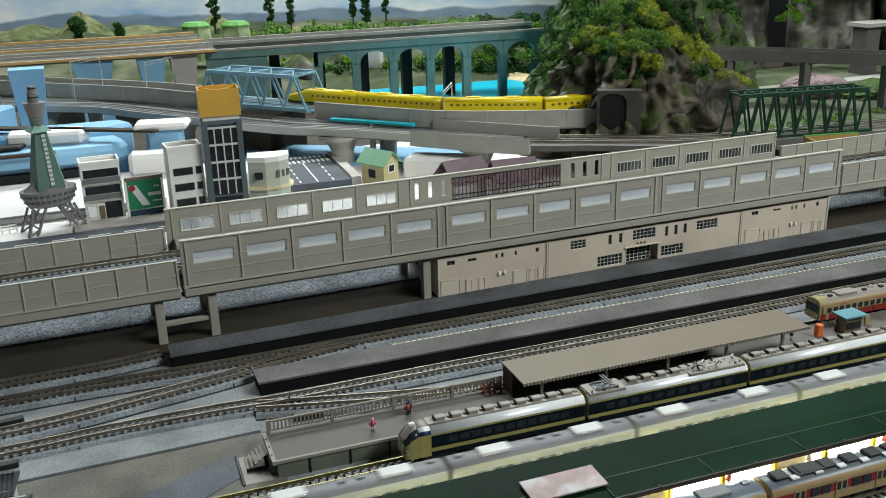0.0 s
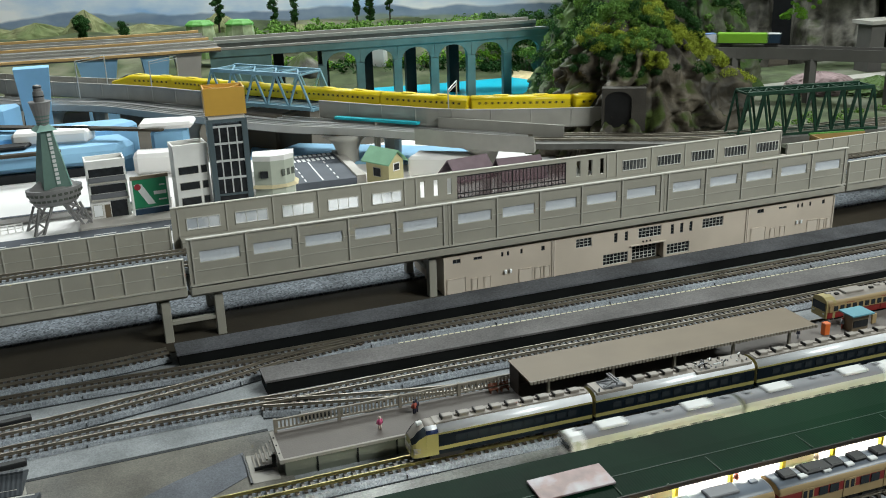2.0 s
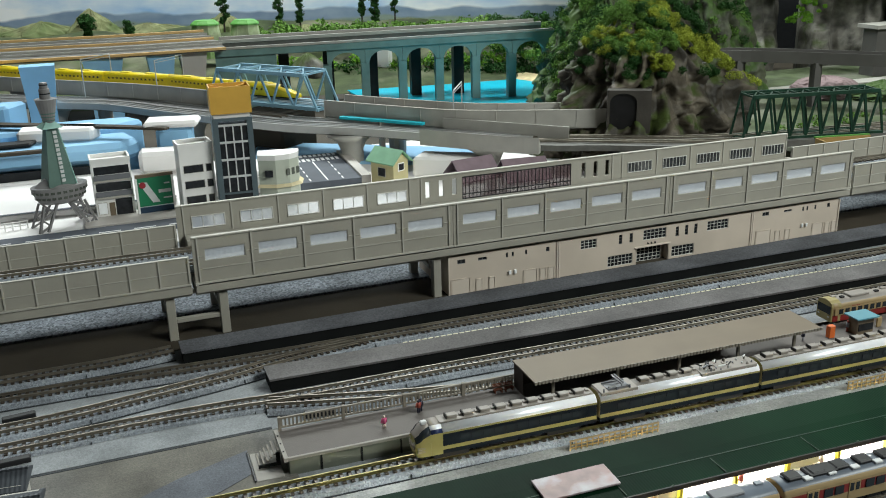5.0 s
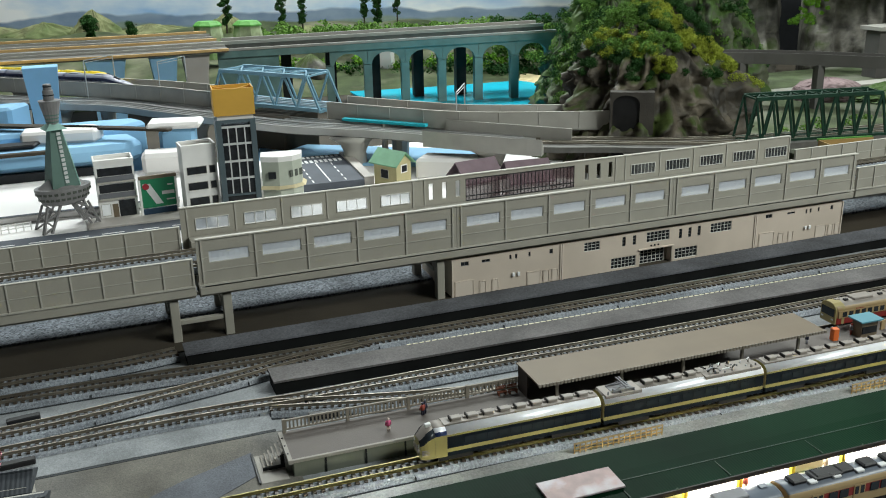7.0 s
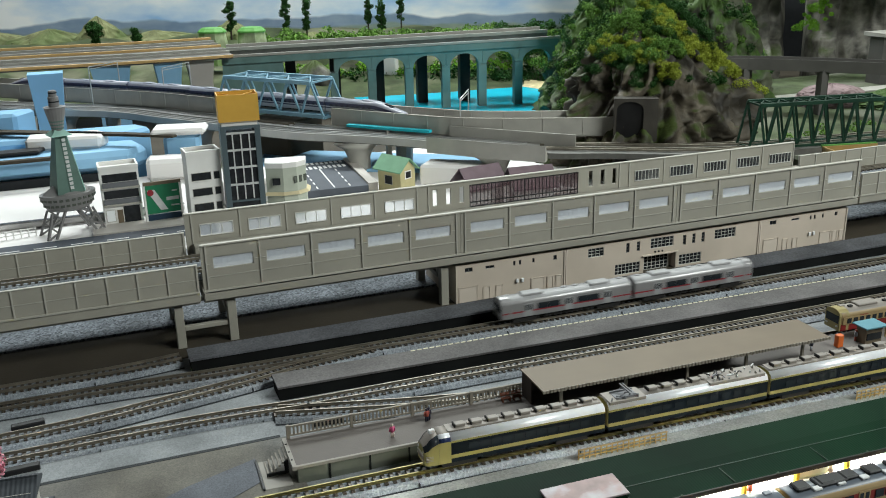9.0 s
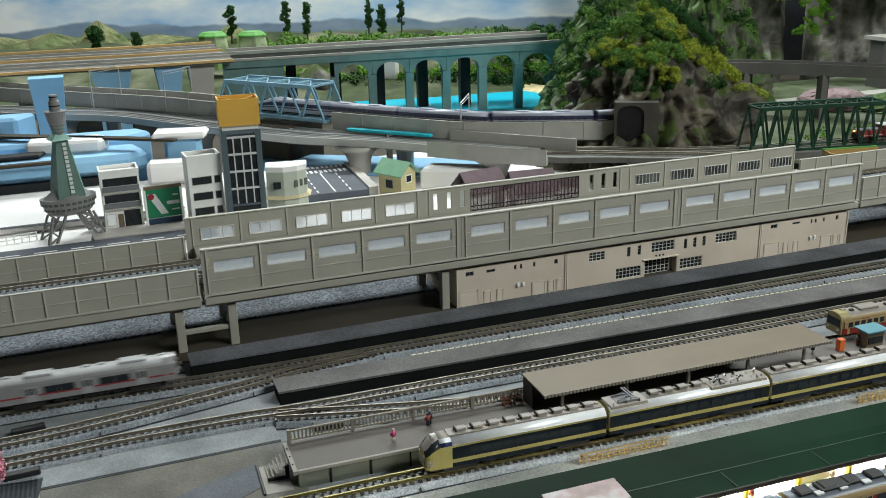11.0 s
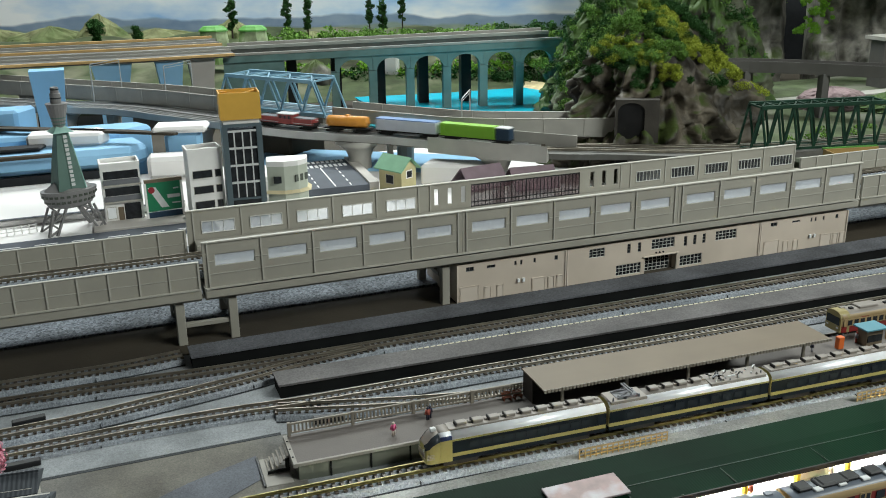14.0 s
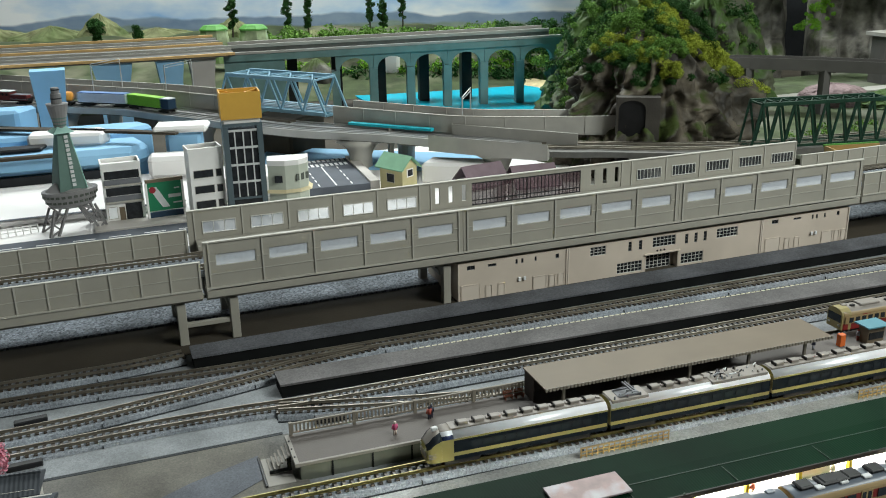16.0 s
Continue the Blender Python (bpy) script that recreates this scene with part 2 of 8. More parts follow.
tagged(bx("ground", -1.4, -0.62, -0.03, 2.6, 0.30, 0.0, M_GROUND), "grey gritty mat laid over the layout board", "ground", kind="structure")
tagged(bx("ground_lower", -2.9, 0.30, -0.07, 2.6, 3.9, -0.045, MATS["brown_board_and_shade"]), "lower brown board beneath the far scenery", "ground", kind="structure")
tagged(bx("ground_town", -1.4, 0.302, -0.03, 0.62, 0.70, 0.0, M_WHITEBOARD), "white foam board under the model town", "ground", kind="structure")

# ---- elevated station on the viaduct ----
U = 0.248
WT, LEDGE, DECKB = 0.0972, 0.0545, 0.0445
Y_REAR = 0.105
# frosted white, raised in colour to stand for light coming through from behind
M_WHITEWIN = mat("frosted_film_backlit", (0.86, 0.88, 0.90), 0.3, vary=0.06, scale=90)
M_MUNTIN = mat("window_muntin_white", (0.62, 0.61, 0.58), 0.45, vary=0.05)
# clear pane with a pale tint in place of window brightness
M_CLEAR = glass("clear_pane_light_haze", (0.70, 0.74, 0.80), 0.34, 0.06)
M_GLASSD0 = mat("smoked_mullion", (0.22, 0.22, 0.225), 0.3, vary=0.1)
# darkened copy of the clear pane; its tint paints the shade behind the windows
M_DARKBEHIND = glass("dark_behind_pane", (0.06, 0.065, 0.07), 0.55, 0.1)
M_DARKWIN = mat("dark_window", (0.02, 0.022, 0.025), 0.25, vary=0.3, scale=120)


def wall_with_holes(bm, x0, x1, z0, z1, y0, y1, holes):
    """A wall slab along x with rectangular openings cut right through it."""
    xs = sorted({x0, x1, *[h[0] for h in holes], *[h[2] for h in holes]})
    zs = sorted({z0, z1, *[h[1] for h in holes], *[h[3] for h in holes]})
    for a, b in zip(xs, xs[1:]):
        for c, d in zip(zs, zs[1:]):
            mx, mz = (a + b) / 2, (c + d) / 2
            if any(h[0] < mx < h[2] and h[1] < mz < h[3] for h in holes):
                continue
            quadbox(bm, a, y0, c, b, y1, d)
    bmesh.ops.remove_doubles(bm, verts=bm.verts[:], dist=1e-6)


def window(parent, x0, z0, x1, z1, y, cols, rows, pane, frame_mat, depth=0.0014, w=0.0007, sill=True):
    fr = bmesh.new()
    quadbox(fr, x0, y, z0, x1, y + depth, z0 + w)
    quadbox(fr, x0, y, z1 - w, x1, y + depth, z1)
    quadbox(fr, x0, y, z0 + w, x0 + w, y + depth, z1 - w)
    quadbox(fr, x1 - w, y, z0 + w, x1, y + depth, z1 - w)
    bars = []
    for c in range(1, cols):
        x = x0 + (x1 - x0) * c / cols
        bars.append((x - w / 3, y + 0.0001, z0 + w, x + w / 3, y + depth - 0.0001, z1 - w))
    for r in range(1, rows):
        z = z0 + (z1 - z0) * r / rows
        bars.append((x0 + w, y + 0.0002, z - w / 3, x1 - w, y + depth - 0.0002, z + w / 3))
    win = part("window", fr, frame_mat, parent)
    for b in bars:
        bx("muntin", *b, frame_mat, win)
    bx("pane", x0 + w, y + depth * 0.4, z0 + w, x1 - w, y + depth * 0.6, z1 - w, pane, win)
    return win


def panel_centres(unit):
    return [unit * U + 0.0045 + (U - 0.009) * (k + 0.5) / 5 for k in range(5)]


station = holder("elevated_station", label="beige plastic elevated railway station with ribbed side walls", category="station")
# deck
dk = bmesh.new()
quadbox(dk, 0.0, -0.0012, DECKB, 3 * U, Y_REAR + 0.0012, LEDGE - 0.003)
quadbox(dk, 0.0, 0.006, DECKB - 0.004, 3 * U, Y_REAR - 0.006, DECKB)
part("deck", dk, M_CONC, station, bevel=0.0004)
# front wall, unit by unit
for u in range(3):
    bm = bmesh.new()
    holes = []
    for x in panel_centres(u):
        holes.append((x - 0.0180, 0.0738, x + 0.0180, 0.0852))
    wall_with_holes(bm, u * U + 0.0002, (u + 1) * U - 0.0002, LEDGE, WT - 0.0012, 0.0, 0.0022, holes)
    wall = part("wall", bm, M_CONC, station)
    rb = bmesh.new()
    a, b = u * U + 0.0002, (u + 1) * U - 0.0002
    quadbox(rb, a, -0.0012, WT - 0.0012, b, 0.003, WT)
    quadbox(rb, a, -0.0024, LEDGE - 0.0012, b, 0.0, LEDGE)
    part("ledge", rb, M_CONC_RIB, wall)
    for k in range(6):
        x = u * U + 0.0045 + (U - 0.009) * k / 5
        r2 = bmesh.new()
        quadbox(r2, x - 0.0006, -0.0011, LEDGE, x + 0.0006, 0.0, WT - 0.0012)
        part("rib", r2, M_CONC_RIB, wall)
    hb = bmesh.new()
    for k in range(5):
        xa = u * U + 0.0045 + (U - 0.009) * k / 5 + 0.0007
        xb = xa + (U - 0.009) / 5 - 0.0014
        quadbox(hb, xa, -0.0005, 0.0664, xb, 0.0, 0.0671)
        c = (xa + xb) / 2
        quadbox(hb, xa, -0.0005, 0.0785, c - 0.0186, 0.0, 0.0791)
        quadbox(hb, c + 0.0186, -0.0005, 0.0785, xb, 0.0, 0.0791)
    part("moulding", hb, M_CONC_RIB, wall)
    for x in panel_centres(u):
        w = window(wall, x - 0.0180, 0.0738, x + 0.0180, 0.0852, 0.0004, 1, 1, M_CLEAR, M_CONC_RIB, 0.0012, 0.0005)
        bx("pane", x - 0.0174, 0.0011, 0.0743, x + 0.0174, 0.0013, 0.0778, M_WHITEWIN, w, "frosted lower pane, whitened for light from behind")
        for k in range(7):
            bx("mullion", x - 0.0150 + k * 0.0050 - 0.0004, 0.0013, 0.0743, x - 0.0150 + k * 0.0050 + 0.0004, 0.0022, 0.0852, M_GLASSD0, w)
# inner platform seen through the windows
bx("inner_platform", 0.004, 0.0040, LEDGE - 0.003, 3 * U - 0.004, 0.024, LEDGE + 0.014, M_CONC, station)
bx("inner_platform", 0.004, 0.080, LEDGE - 0.003, 3 * U - 0.004, Y_REAR - 0.004, LEDGE + 0.014, M_CONC, station)

# rear wall: windows, three-slot panels and the open grille
RT = 0.0985
bm = bmesh.new()
holes, wins = [], []
for u in (0, 2):
    for x in panel_centres(u):
        wins.append(x)
        holes.append((x - 0.0165, 0.074, x + 0.0165, 0.0865))
slots = []
for x0 in (U + 0.012, 2 * U - 0.046):
    for k in range(3):
        x = x0 + k * 0.0155
        slots.append(x)
        holes.append((x - 0.0026, 0.0745, x + 0.0026, 0.0925))
holes.append((U + 0.052, 0.068, 2 * U - 0.062, 0.0935))
wall_with_holes(bm, -0.002, 3 * U - 0.008, LEDGE - 0.003, RT - 0.001, Y_REAR - 0.0022, Y_REAR, holes)
rear = part("wall", bm, M_CONC, station)
bm = bmesh.new()
quadbox(bm, -0.002, Y_REAR - 0.0032, RT - 0.001, 3 * U - 0.008, Y_REAR + 0.0008, RT)
part("coping", bm, M_CONC_RIB, rear)
for u in (0, 1, 2):
    for k in range(6):
        x = u * U + 0.0045 + (U - 0.013) * k / 5
        if u == 1 and 0 < k < 5:
            continue
        bm = bmesh.new()
        quadbox(bm, x - 0.0006, Y_REAR - 0.0031, LEDGE, x + 0.0006, Y_REAR - 0.0022, RT - 0.001)
        part("rib", bm, M_CONC_RIB, rear)
for x in wins:
    window(rear, x - 0.0165, 0.074, x + 0.0165, 0.0865, Y_REAR - 0.003, 7 if x > 2 * U else 3, 1, M_DARKBEHIND if x > 2 * U else M_CLEAR, M_MUNTIN, 0.0014, 0.0007)
grille = bmesh.new()
gx0, gx1 = U + 0.052, 2 * U - 0.062
for k in range(31):
    x = gx0 + (gx1 - gx0) * k / 30
    wdt = 0.0012 if k in (0, 15, 30) else 0.0004
    quadbox(grille, x - wdt / 2, Y_REAR - 0.0018, 0.068, x + wdt / 2, Y_REAR - 0.0006, 0.0935)
for z in (0.0685, 0.0735, 0.0928):
    quadbox(grille, gx0, Y_REAR - 0.0020, z - 0.0005, gx1, Y_REAR - 0.0004, z + 0.0005)
M_GRILLE = mat("dark_window_grille", (0.018, 0.018, 0.02), 0.4, vary=0.2)
gr = part("grille", grille, M_GRILLE, rear, "dark barred concourse window")
bx("pane", gx0, Y_REAR - 0.0013, 0.068, gx1, Y_REAR - 0.0011, 0.0935, glass("smoked_pane", (0.12, 0.07, 0.08), 0.45, 0.1), gr)

# station house under the deck
SX = (0.2425, 0.3655, 0.6105, 0.7345)
house = holder("station_house", label="cream plastic station office built beneath the viaduct", category="station building")
HT = DECKB - 0.004
hw = []
small = {0: [], 1: [], 2: []}
small[0] = [(0.010, 0.0325, 0.0185, 0.0370), (0.0325, 0.0330, 0.042, 0.0362), (0.063, 0.0320, 0.0655, 0.037), (0.0695, 0.0320, 0.072, 0.037),
            (0.0845, 0.0320, 0.087, 0.037), (0.1085, 0.0315, 0.1125, 0.0365)]
small[2] = [(0.0130, 0.0335, 0.022, 0.038), (0.043, 0.0345, 0.054, 0.037), (0.0690, 0.0325, 0.0715, 0.0375), (0.0750, 0.0325, 0.0775, 0.0375),
            (0.0865, 0.0325, 0.0890, 0.0375), (0.1050, 0.0325, 0.1090, 0.0375)]
small[1] = [(0.026, 0.0275, 0.045, 0.0375), (0.059, 0.0030, 0.090, 0.0150), (0.072, 0.0270, 0.076, 0.0375), (0.085, 0.0270, 0.089, 0.0375),
            (0.102, 0.0270, 0.131, 0.0385), (0.143, 0.0260, 0.147, 0.0370), (0.155, 0.0260, 0.159, 0.0370), (0.167, 0.0260, 0.171, 0.0370),
            (0.139, 0.0030, 0.168, 0.0150), (0.184, 0.0265, 0.212, 0.0375), (0.094, 0.0, 0.135, 0.0190)]
for i in range(3):
    x0, x1 = SX[i] + 0.0004, SX[i + 1] - 0.0004
    bm = bmesh.new()
    hs = [(x0 + a, b, x0 + c, d) for a, b, c, d in small[i]]
    wall_with_holes(bm, x0, x1, 0.0, HT, 0.003, 0.006, hs)
    w = part("wall", bm, M_CREAM, house)
    hw.append(w)
    for a, b, c, d in small[i]:
        if b == 0.0:
            continue
        wide = c - a
        window(w, x0 + a, b, x0 + c, d, 0.0034, max(1, round(wide / 0.0045)), 1 if d - b < 0.009 else 3, M_DARKWIN, M_MUNTIN if wide > 0.012 else M_GLASSD0, 0.0018, 0.0005 if wide > 0.012 else 0.0003)
    pl = bmesh.new()
    quadbox(pl, x0, 0.0020, 0.0, x0 + 0.0014, 0.003, HT)
    part("pilaster", pl, M_CREAM_T, w)
    pl = bmesh.new()
    quadbox(pl, x1 - 0.0014, 0.0020, 0.0, x1, 0.003, HT)
    part("pilaster", pl, M_CREAM_T, w)


def relief(parent, x0, z0, x1, z1, name="door"):
    bm = bmesh.new()
    t = 0.0006
    quadbox(bm, x0, 0.0024, z0, x0 + t, 0.003, z1)
    quadbox(bm, x1 - t, 0.0024, z0, x1, 0.003, z1)
    quadbox(bm, x0, 0.0024, z1 - t, x1, 0.003, z1)
    quadbox(bm, x0 + t * 2, 0.0027, z0, x1 - t * 2, 0.003, z1 - t * 2)
    part(name, bm, M_CREAM_T, parent)


for i, o in ((0, 0.0), (2, 0.003)):
    x0 = SX[i] + o
    for a, b, c, d in ((0.003, 0.0, 0.024, 0.017), (0.030, 0.001, 0.0375, 0.014), (0.0440, 0.001, 0.0515, 0.014),
                       (0.083, 0.0, 0.099, 0.0155), (0.1015, 0.002, 0.109, 0.0145), (0.1115, 0.002, 0.119, 0.0145)):
        relief(hw[i], x0 + a, b, x0 + c, d)
    for a in (0.0675, 0.0735):
        bm = bmesh.new()
        quadbox(bm, x0 + a - 0.0014, 0.0012, 0.0135, x0 + a + 0.0014, 0.003, 0.0175)
        part("lamp_box", bm, M_WHITEWIN, hw[i], bevel=0.0003)
# entrance recess
x0 = SX[1] + 0.0004
bx("canopy", x0 + 0.092, 0.0016, 0.0195, x0 + 0.137, 0.003, 0.0208, M_CREAM_T, hw[1])
bx("back_panel", x0 + 0.094, 0.012, 0.0, x0 + 0.135, 0.013, 0.019, M_CREAM, hw[1])
window(hw[1], x0 + 0.099, 0.0005, x0 + 0.130, 0.0165, 0.0104, 6, 4, M_DARKWIN, M_MUNTIN, 0.0014, 0.0007)
bx("jamb", x0 + 0.0935, 0.003, 0.0, x0 + 0.0944, 0.013, 0.0195, M_CREAM_T, hw[1])
bx("jamb", x0 + 0.1346, 0.003, 0.0, x0 + 0.1355, 0.013, 0.0195, M_CREAM_T, hw[1])
for k in range(3):
    bm = bmesh.new()
    tube(bm, (x0 + 0.108 + k * 0.0045, 0.0022, 0.0232), (x0 + 0.108 + k * 0.0045, 0.0032, 0.0232), 0.0010)
    part("vent", bm, M_DARKWIN, hw[1])
bm = bmesh.new()
quadbox(bm, SX[0] + 0.0004, 0.006, 0.0, SX[0] + 0.003, 0.09, HT)
quadbox(bm, SX[3] - 0.003, 0.006, 0.0, SX[3] - 0.0004, 0.09, HT)
quadbox(bm, SX[0] + 0.003, 0.087, 0.0, SX[3] - 0.003, 0.09, HT)
part("end_wall", bm, M_CREAM, house)

# ---- plain viaduct sections on both sides of the station ----
LOWT = 0.0790


def viaduct(x0, x1, name_label):
    v = holder("viaduct", label=name_label, category="viaduct")
    bm = bmesh.new()
    quadbox(bm, x0, -0.0010, DECKB, x1, Y_REAR + 0.001, LEDGE - 0.0012)
    quadbox(bm, x0, 0.006, DECKB - 0.004, x1, Y_REAR - 0.006, DECKB)
    quadbox(bm, x0, 0.0200, LEDGE - 0.0011, x1, Y_REAR - 0.0200, LEDGE + 0.0021)
    part("deck", bm, M_CONC, v, bevel=0.0004)
    for ya, yb, out in ((0.0, 0.0018, -1), (Y_REAR - 0.0018, Y_REAR, 1)):
        bm = bmesh.new()
        quadbox(bm, x0, ya, LEDGE - 0.0012, x1, yb, LOWT)
        w = part("parapet", bm, M_CONC, v)
        rb = bmesh.new()
        yo = ya - 0.0010
        quadbox(rb, x0, yo - 0.001, LEDGE - 0.0012, x1, ya, LEDGE)
        quadbox(rb, x0, ya - 0.0006, LOWT, x1, yb + 0.0004, LOWT + 0.0007)
        part("coping", rb, M_CONC_RIB, w)
        n = round((x1 - x0) / 0.0248)
        for k in range(n + 1):
            x = x0 + 0.0012 + (x1 - x0 - 0.0024) * k / n
            r2 = bmesh.new()
            quadbox(r2, x - 0.0006, yo, LEDGE, x + 0.0006, ya, LOWT)
            part("rib", r2, M_CONC_RIB, w)
        mb = bmesh.new()
        for k in range(n):
            xa = x0 + 0.0012 + (x1 - x0 - 0.0024) * k / n + 0.0008
            quadbox(mb, xa, ya - 0.0004, 0.0655, xa + (x1 - x0 - 0.0024) / n - 0.0016, ya, 0.0661)
        part("moulding", mb, M_CONC_RIB, w)
    return v


viaduct(-0.66, -0.0035, "beige plastic double-track viaduct with panelled parapets")
viaduct(3 * U + 0.0025, 1.9, "beige plastic double-track viaduct with panelled parapets")


def pier(x):
    p = holder("viaduct_pier", label="beige plastic portal pier carrying the viaduct", category="pier", group="viaduct piers")
    for y in (0.004, 0.073):
        bm = bmesh.new()
        quadbox(bm, x - 0.0040, y, 0.0, x + 0.0040, y + 0.0085, DECKB - 0.004)
        part("column", bm, M_CONC, p, bevel=0.0005)
    bm = bmesh.new()
    loft(bm, [[(x + s * 0.0048, 0.0135, 0.0285), (x + s * 0.0048, 0.0135, 0.0325), (x + s * 0.0048, 0.073, 0.0325), (x + s * 0.0048, 0.073, 0.0285)] for s in (-1, 1)])
    part("cross_beam", bm, M_CONC, p)
    bm = bmesh.new()
    for y, s in ((0.0135, 1), (0.073, -1)):
        loft(bm, [[(x + e * 0.004, y, DECKB - 0.004), (x + e * 0.004, y + s * 0.014, DECKB - 0.004), (x + e * 0.004, y, DECKB - 0.014)] for e in (-1, 1)])
    part("haunch", bm, M_CONC, p)


for x in (-0.2715, -0.0235, 0.0235, 0.232, 0.90, 1.15):
    pier(x)

tie = holder("pier_tie_beam", label="beige plastic tie beam joining two viaduct piers", category="beam", group="pier tie beams")
bx("beam", -0.0194, 0.0055, 0.0165, 0.0194, 0.0110, 0.0205, M_CONC, tie, bevel=0.0004)
tie = holder("pier_tie_beam", label="beige plastic tie beam joining two viaduct piers", category="beam", group="pier tie beams")
bx("beam", -0.0194, 0.0745, 0.0165, 0.0194, 0.0800, 0.0205, M_CONC, tie, bevel=0.0004)

# ---- tracks in the yard ----
JOINTS = {}


def boxpiece0(name, sx, sy, sz, material, parent, m):
    if name not in JOINTS:
        JOINTS[name] = bx(name, -sx / 2, -sy / 2, 0, sx / 2, sy / 2, sz, material, parent)
        JOINTS[name].matrix_basis = m
        return JOINTS[name]
    return piece(name, JOINTS[name], m, parent)


def track(pts, label, name="railway_track", bed=0.0125, z0=0.0, pitch=0.0058, single=True, rail_mat=None, bed_mat=None):
    """Ballast bed, two 9 mm gauge rails and wooden sleepers along a smooth line."""
    rail_mat, bed_mat = rail_mat or M_RAIL, bed_mat or M_BALLAST
    t = holder(name, label=label, category="railway track", group="yard tracks")
    line = [Vector((p.x, p.y, z0)) for p in spline([(x, y, 0) for x, y in pts], 0.012)]
    bm = bmesh.new()
    sweep(bm, line, [(-bed, 0.0), (-bed + 0.002, 0.0036), (-0.009, 0.0044), (0.009, 0.0044), (bed - 0.002, 0.0036), (bed, 0.0)])
    part("ballast", bm, bed_mat, t)
    for s in (-1, 1):
        bm = bmesh.new()
        o = s * 0.0049
        sweep(bm, line, [(o - 0.0009, 0.0056), (o - 0.0009, 0.0060), (o - 0.0003, 0.0062), (o - 0.00045, 0.0072), (o - 0.00045, 0.0078),
                         (o + 0.00045, 0.0078), (o + 0.00045, 0.0072), (o + 0.0003, 0.0062), (o + 0.0009, 0.0060), (o + 0.0009, 0.0056)])
        part("rail", bm, rail_mat, t)
    bm = bmesh.new()
    for s in (-1, 1):
        o = s * (bed + 0.0005)
        sweep(bm, line, [(o - 0.0006, 0.0), (o - 0.0006, 0.0007), (o + 0.0006, 0.0007), (o + 0.0006, 0.0)])
    part("bed_seam", bm, M_SEAM, t, "dark gap along the ballast bed")
    for i in range(5, len(line) - 1, 10):
        d = (line[i + 1] - line[i - 1]).normalized()
        for s in (-1, 1):
            p = line[i] + Vector((-d.y, d.x, 0)) * s * (bed - 0.0016)
            boxpiece0("bed_joint", 0.0006, 0.0036, 0.0031, M_SEAM, t, Matrix.Translation(p) @ Matrix.Rotation(math.atan2(d.y, d.x), 4, "Z"))
    sl = bmesh.new()
    quadbox(sl, -0.0012, -0.0082, 0.0042, 0.0012, 0.0082, 0.0057)
    first = None
    fine = spline([(x, y, z0) for x, y in pts], pitch)
    for i, p in enumerate(fine):
        d = fine[min(i + 1, len(fine) - 1)] - fine[max(i - 1, 0)]
        m = Matrix.Translation((p.x, p.y, z0)) @ Matrix.Rotation(math.atan2(d.y, d.x), 4, "Z")
        if first is None:
            first = part("sleeper", sl, M_SLEEPER, t)
            first.matrix_basis = m
        else:
            piece("sleeper", first, m, t)
    return t


TRK1 = [(-0.40, -0.057), (-0.164, -0.0636), (-0.10, -0.0648), (0.02, -0.0700), (0.21, -0.0722), (0.45, -0.0760), (0.73, -0.0810), (1.15, -0.089)]
TRK2 = [(-0.40, -0.151), (-0.16, -0.1490), (-0.08, -0.1465), (0.0, -0.1485), (0.056, -0.153), (0.178, -0.1545), (0.39, -0.160), (0.64, -0.1635), (1.15, -0.170)]
TRK3 = [(0.03, -0.1555), (0.0667, -0.1665), (0.146, -0.1885), (0.208, -0.1990), (0.35, -0.2085), (0.5, -0.2145), (0.7, -0.2210), (1.0, -0.2300)]
TRKC = [(-0.40, -0.128), (-0.16, -0.1180), (-0.10, -0.1130), (-0.055, -0.1060), (0.012, -0.0950), (0.06, -0.0835), (0.13, -0.0735)]
TRKA = [(-0.40, -0.0335), (-0.16, -0.0305), (-0.08, -0.0300), (-0.026, -0.0240)]
TRK583 = [(-0.20, -0.2700), (0.0, -0.2765), (0.127, -0.2793), (0.30, -0.2862), (0.51, -0.2936), (0.95, -0.309)]
TRKW = [(-0.60, -0.3110), (0.0, -0.3250), (0.30, -0.3335), (0.51, -0.3400), (1.1, -0.357)]
track(TRK1, "brown-railed track on pale grey ballast beside the station")
track(TRK2, "brown-railed track on pale grey ballast between platforms")
track(TRK3, "side track branching behind the covered platform")
track(TRKC, "crossover track with dark sleepers on grey ballast")
track(TRKA, "short siding ending at the dark platform")
# brass rail copy, yellowed to paint the warmer light on these tracks
M_RAILY = mat("rail_brass_warm_lit", (0.17, 0.15, 0.06), 0.4, metal=0.7, vary=0.25, scale=90)
track(TRK583, "track holding the parked blue express, brass rails tinted for warm light", rail_mat=M_RAILY)
track(TRKW, "track hidden beside the green station roof", rail_mat=M_RAILY)

# mats and seams of the yard
tagged(bx("ground_strip", -1.2, -0.1860, 0.0004, 0.026, -0.158, 0.0016, M_GROUND), "pale grey grit strip with a dark cut edge", "ground", kind="structure")
tagged(bx("ground_edge", -1.2, -0.1885, 0.0004, 0.026, -0.1861, 0.0012, M_SEAM), "dark cut edge of the grey mat", "ground", kind="structure")
tagged(bx("ground_sand", -1.2, -0.262, 0.0004, 0.03, -0.1886, 0.0009, M_SAND), "tan gritty mat in front of the sidings", "ground", kind="structure")
tagged(bx("ground_cream", 0.02, -0.3135, 0.0004, 1.4, -0.2935, 0.0024, M_PALEGRIT, m=pose(0, 0, 0, 0, 0, -1.0)), "pale grit strip beside the express track", "ground", kind="structure")
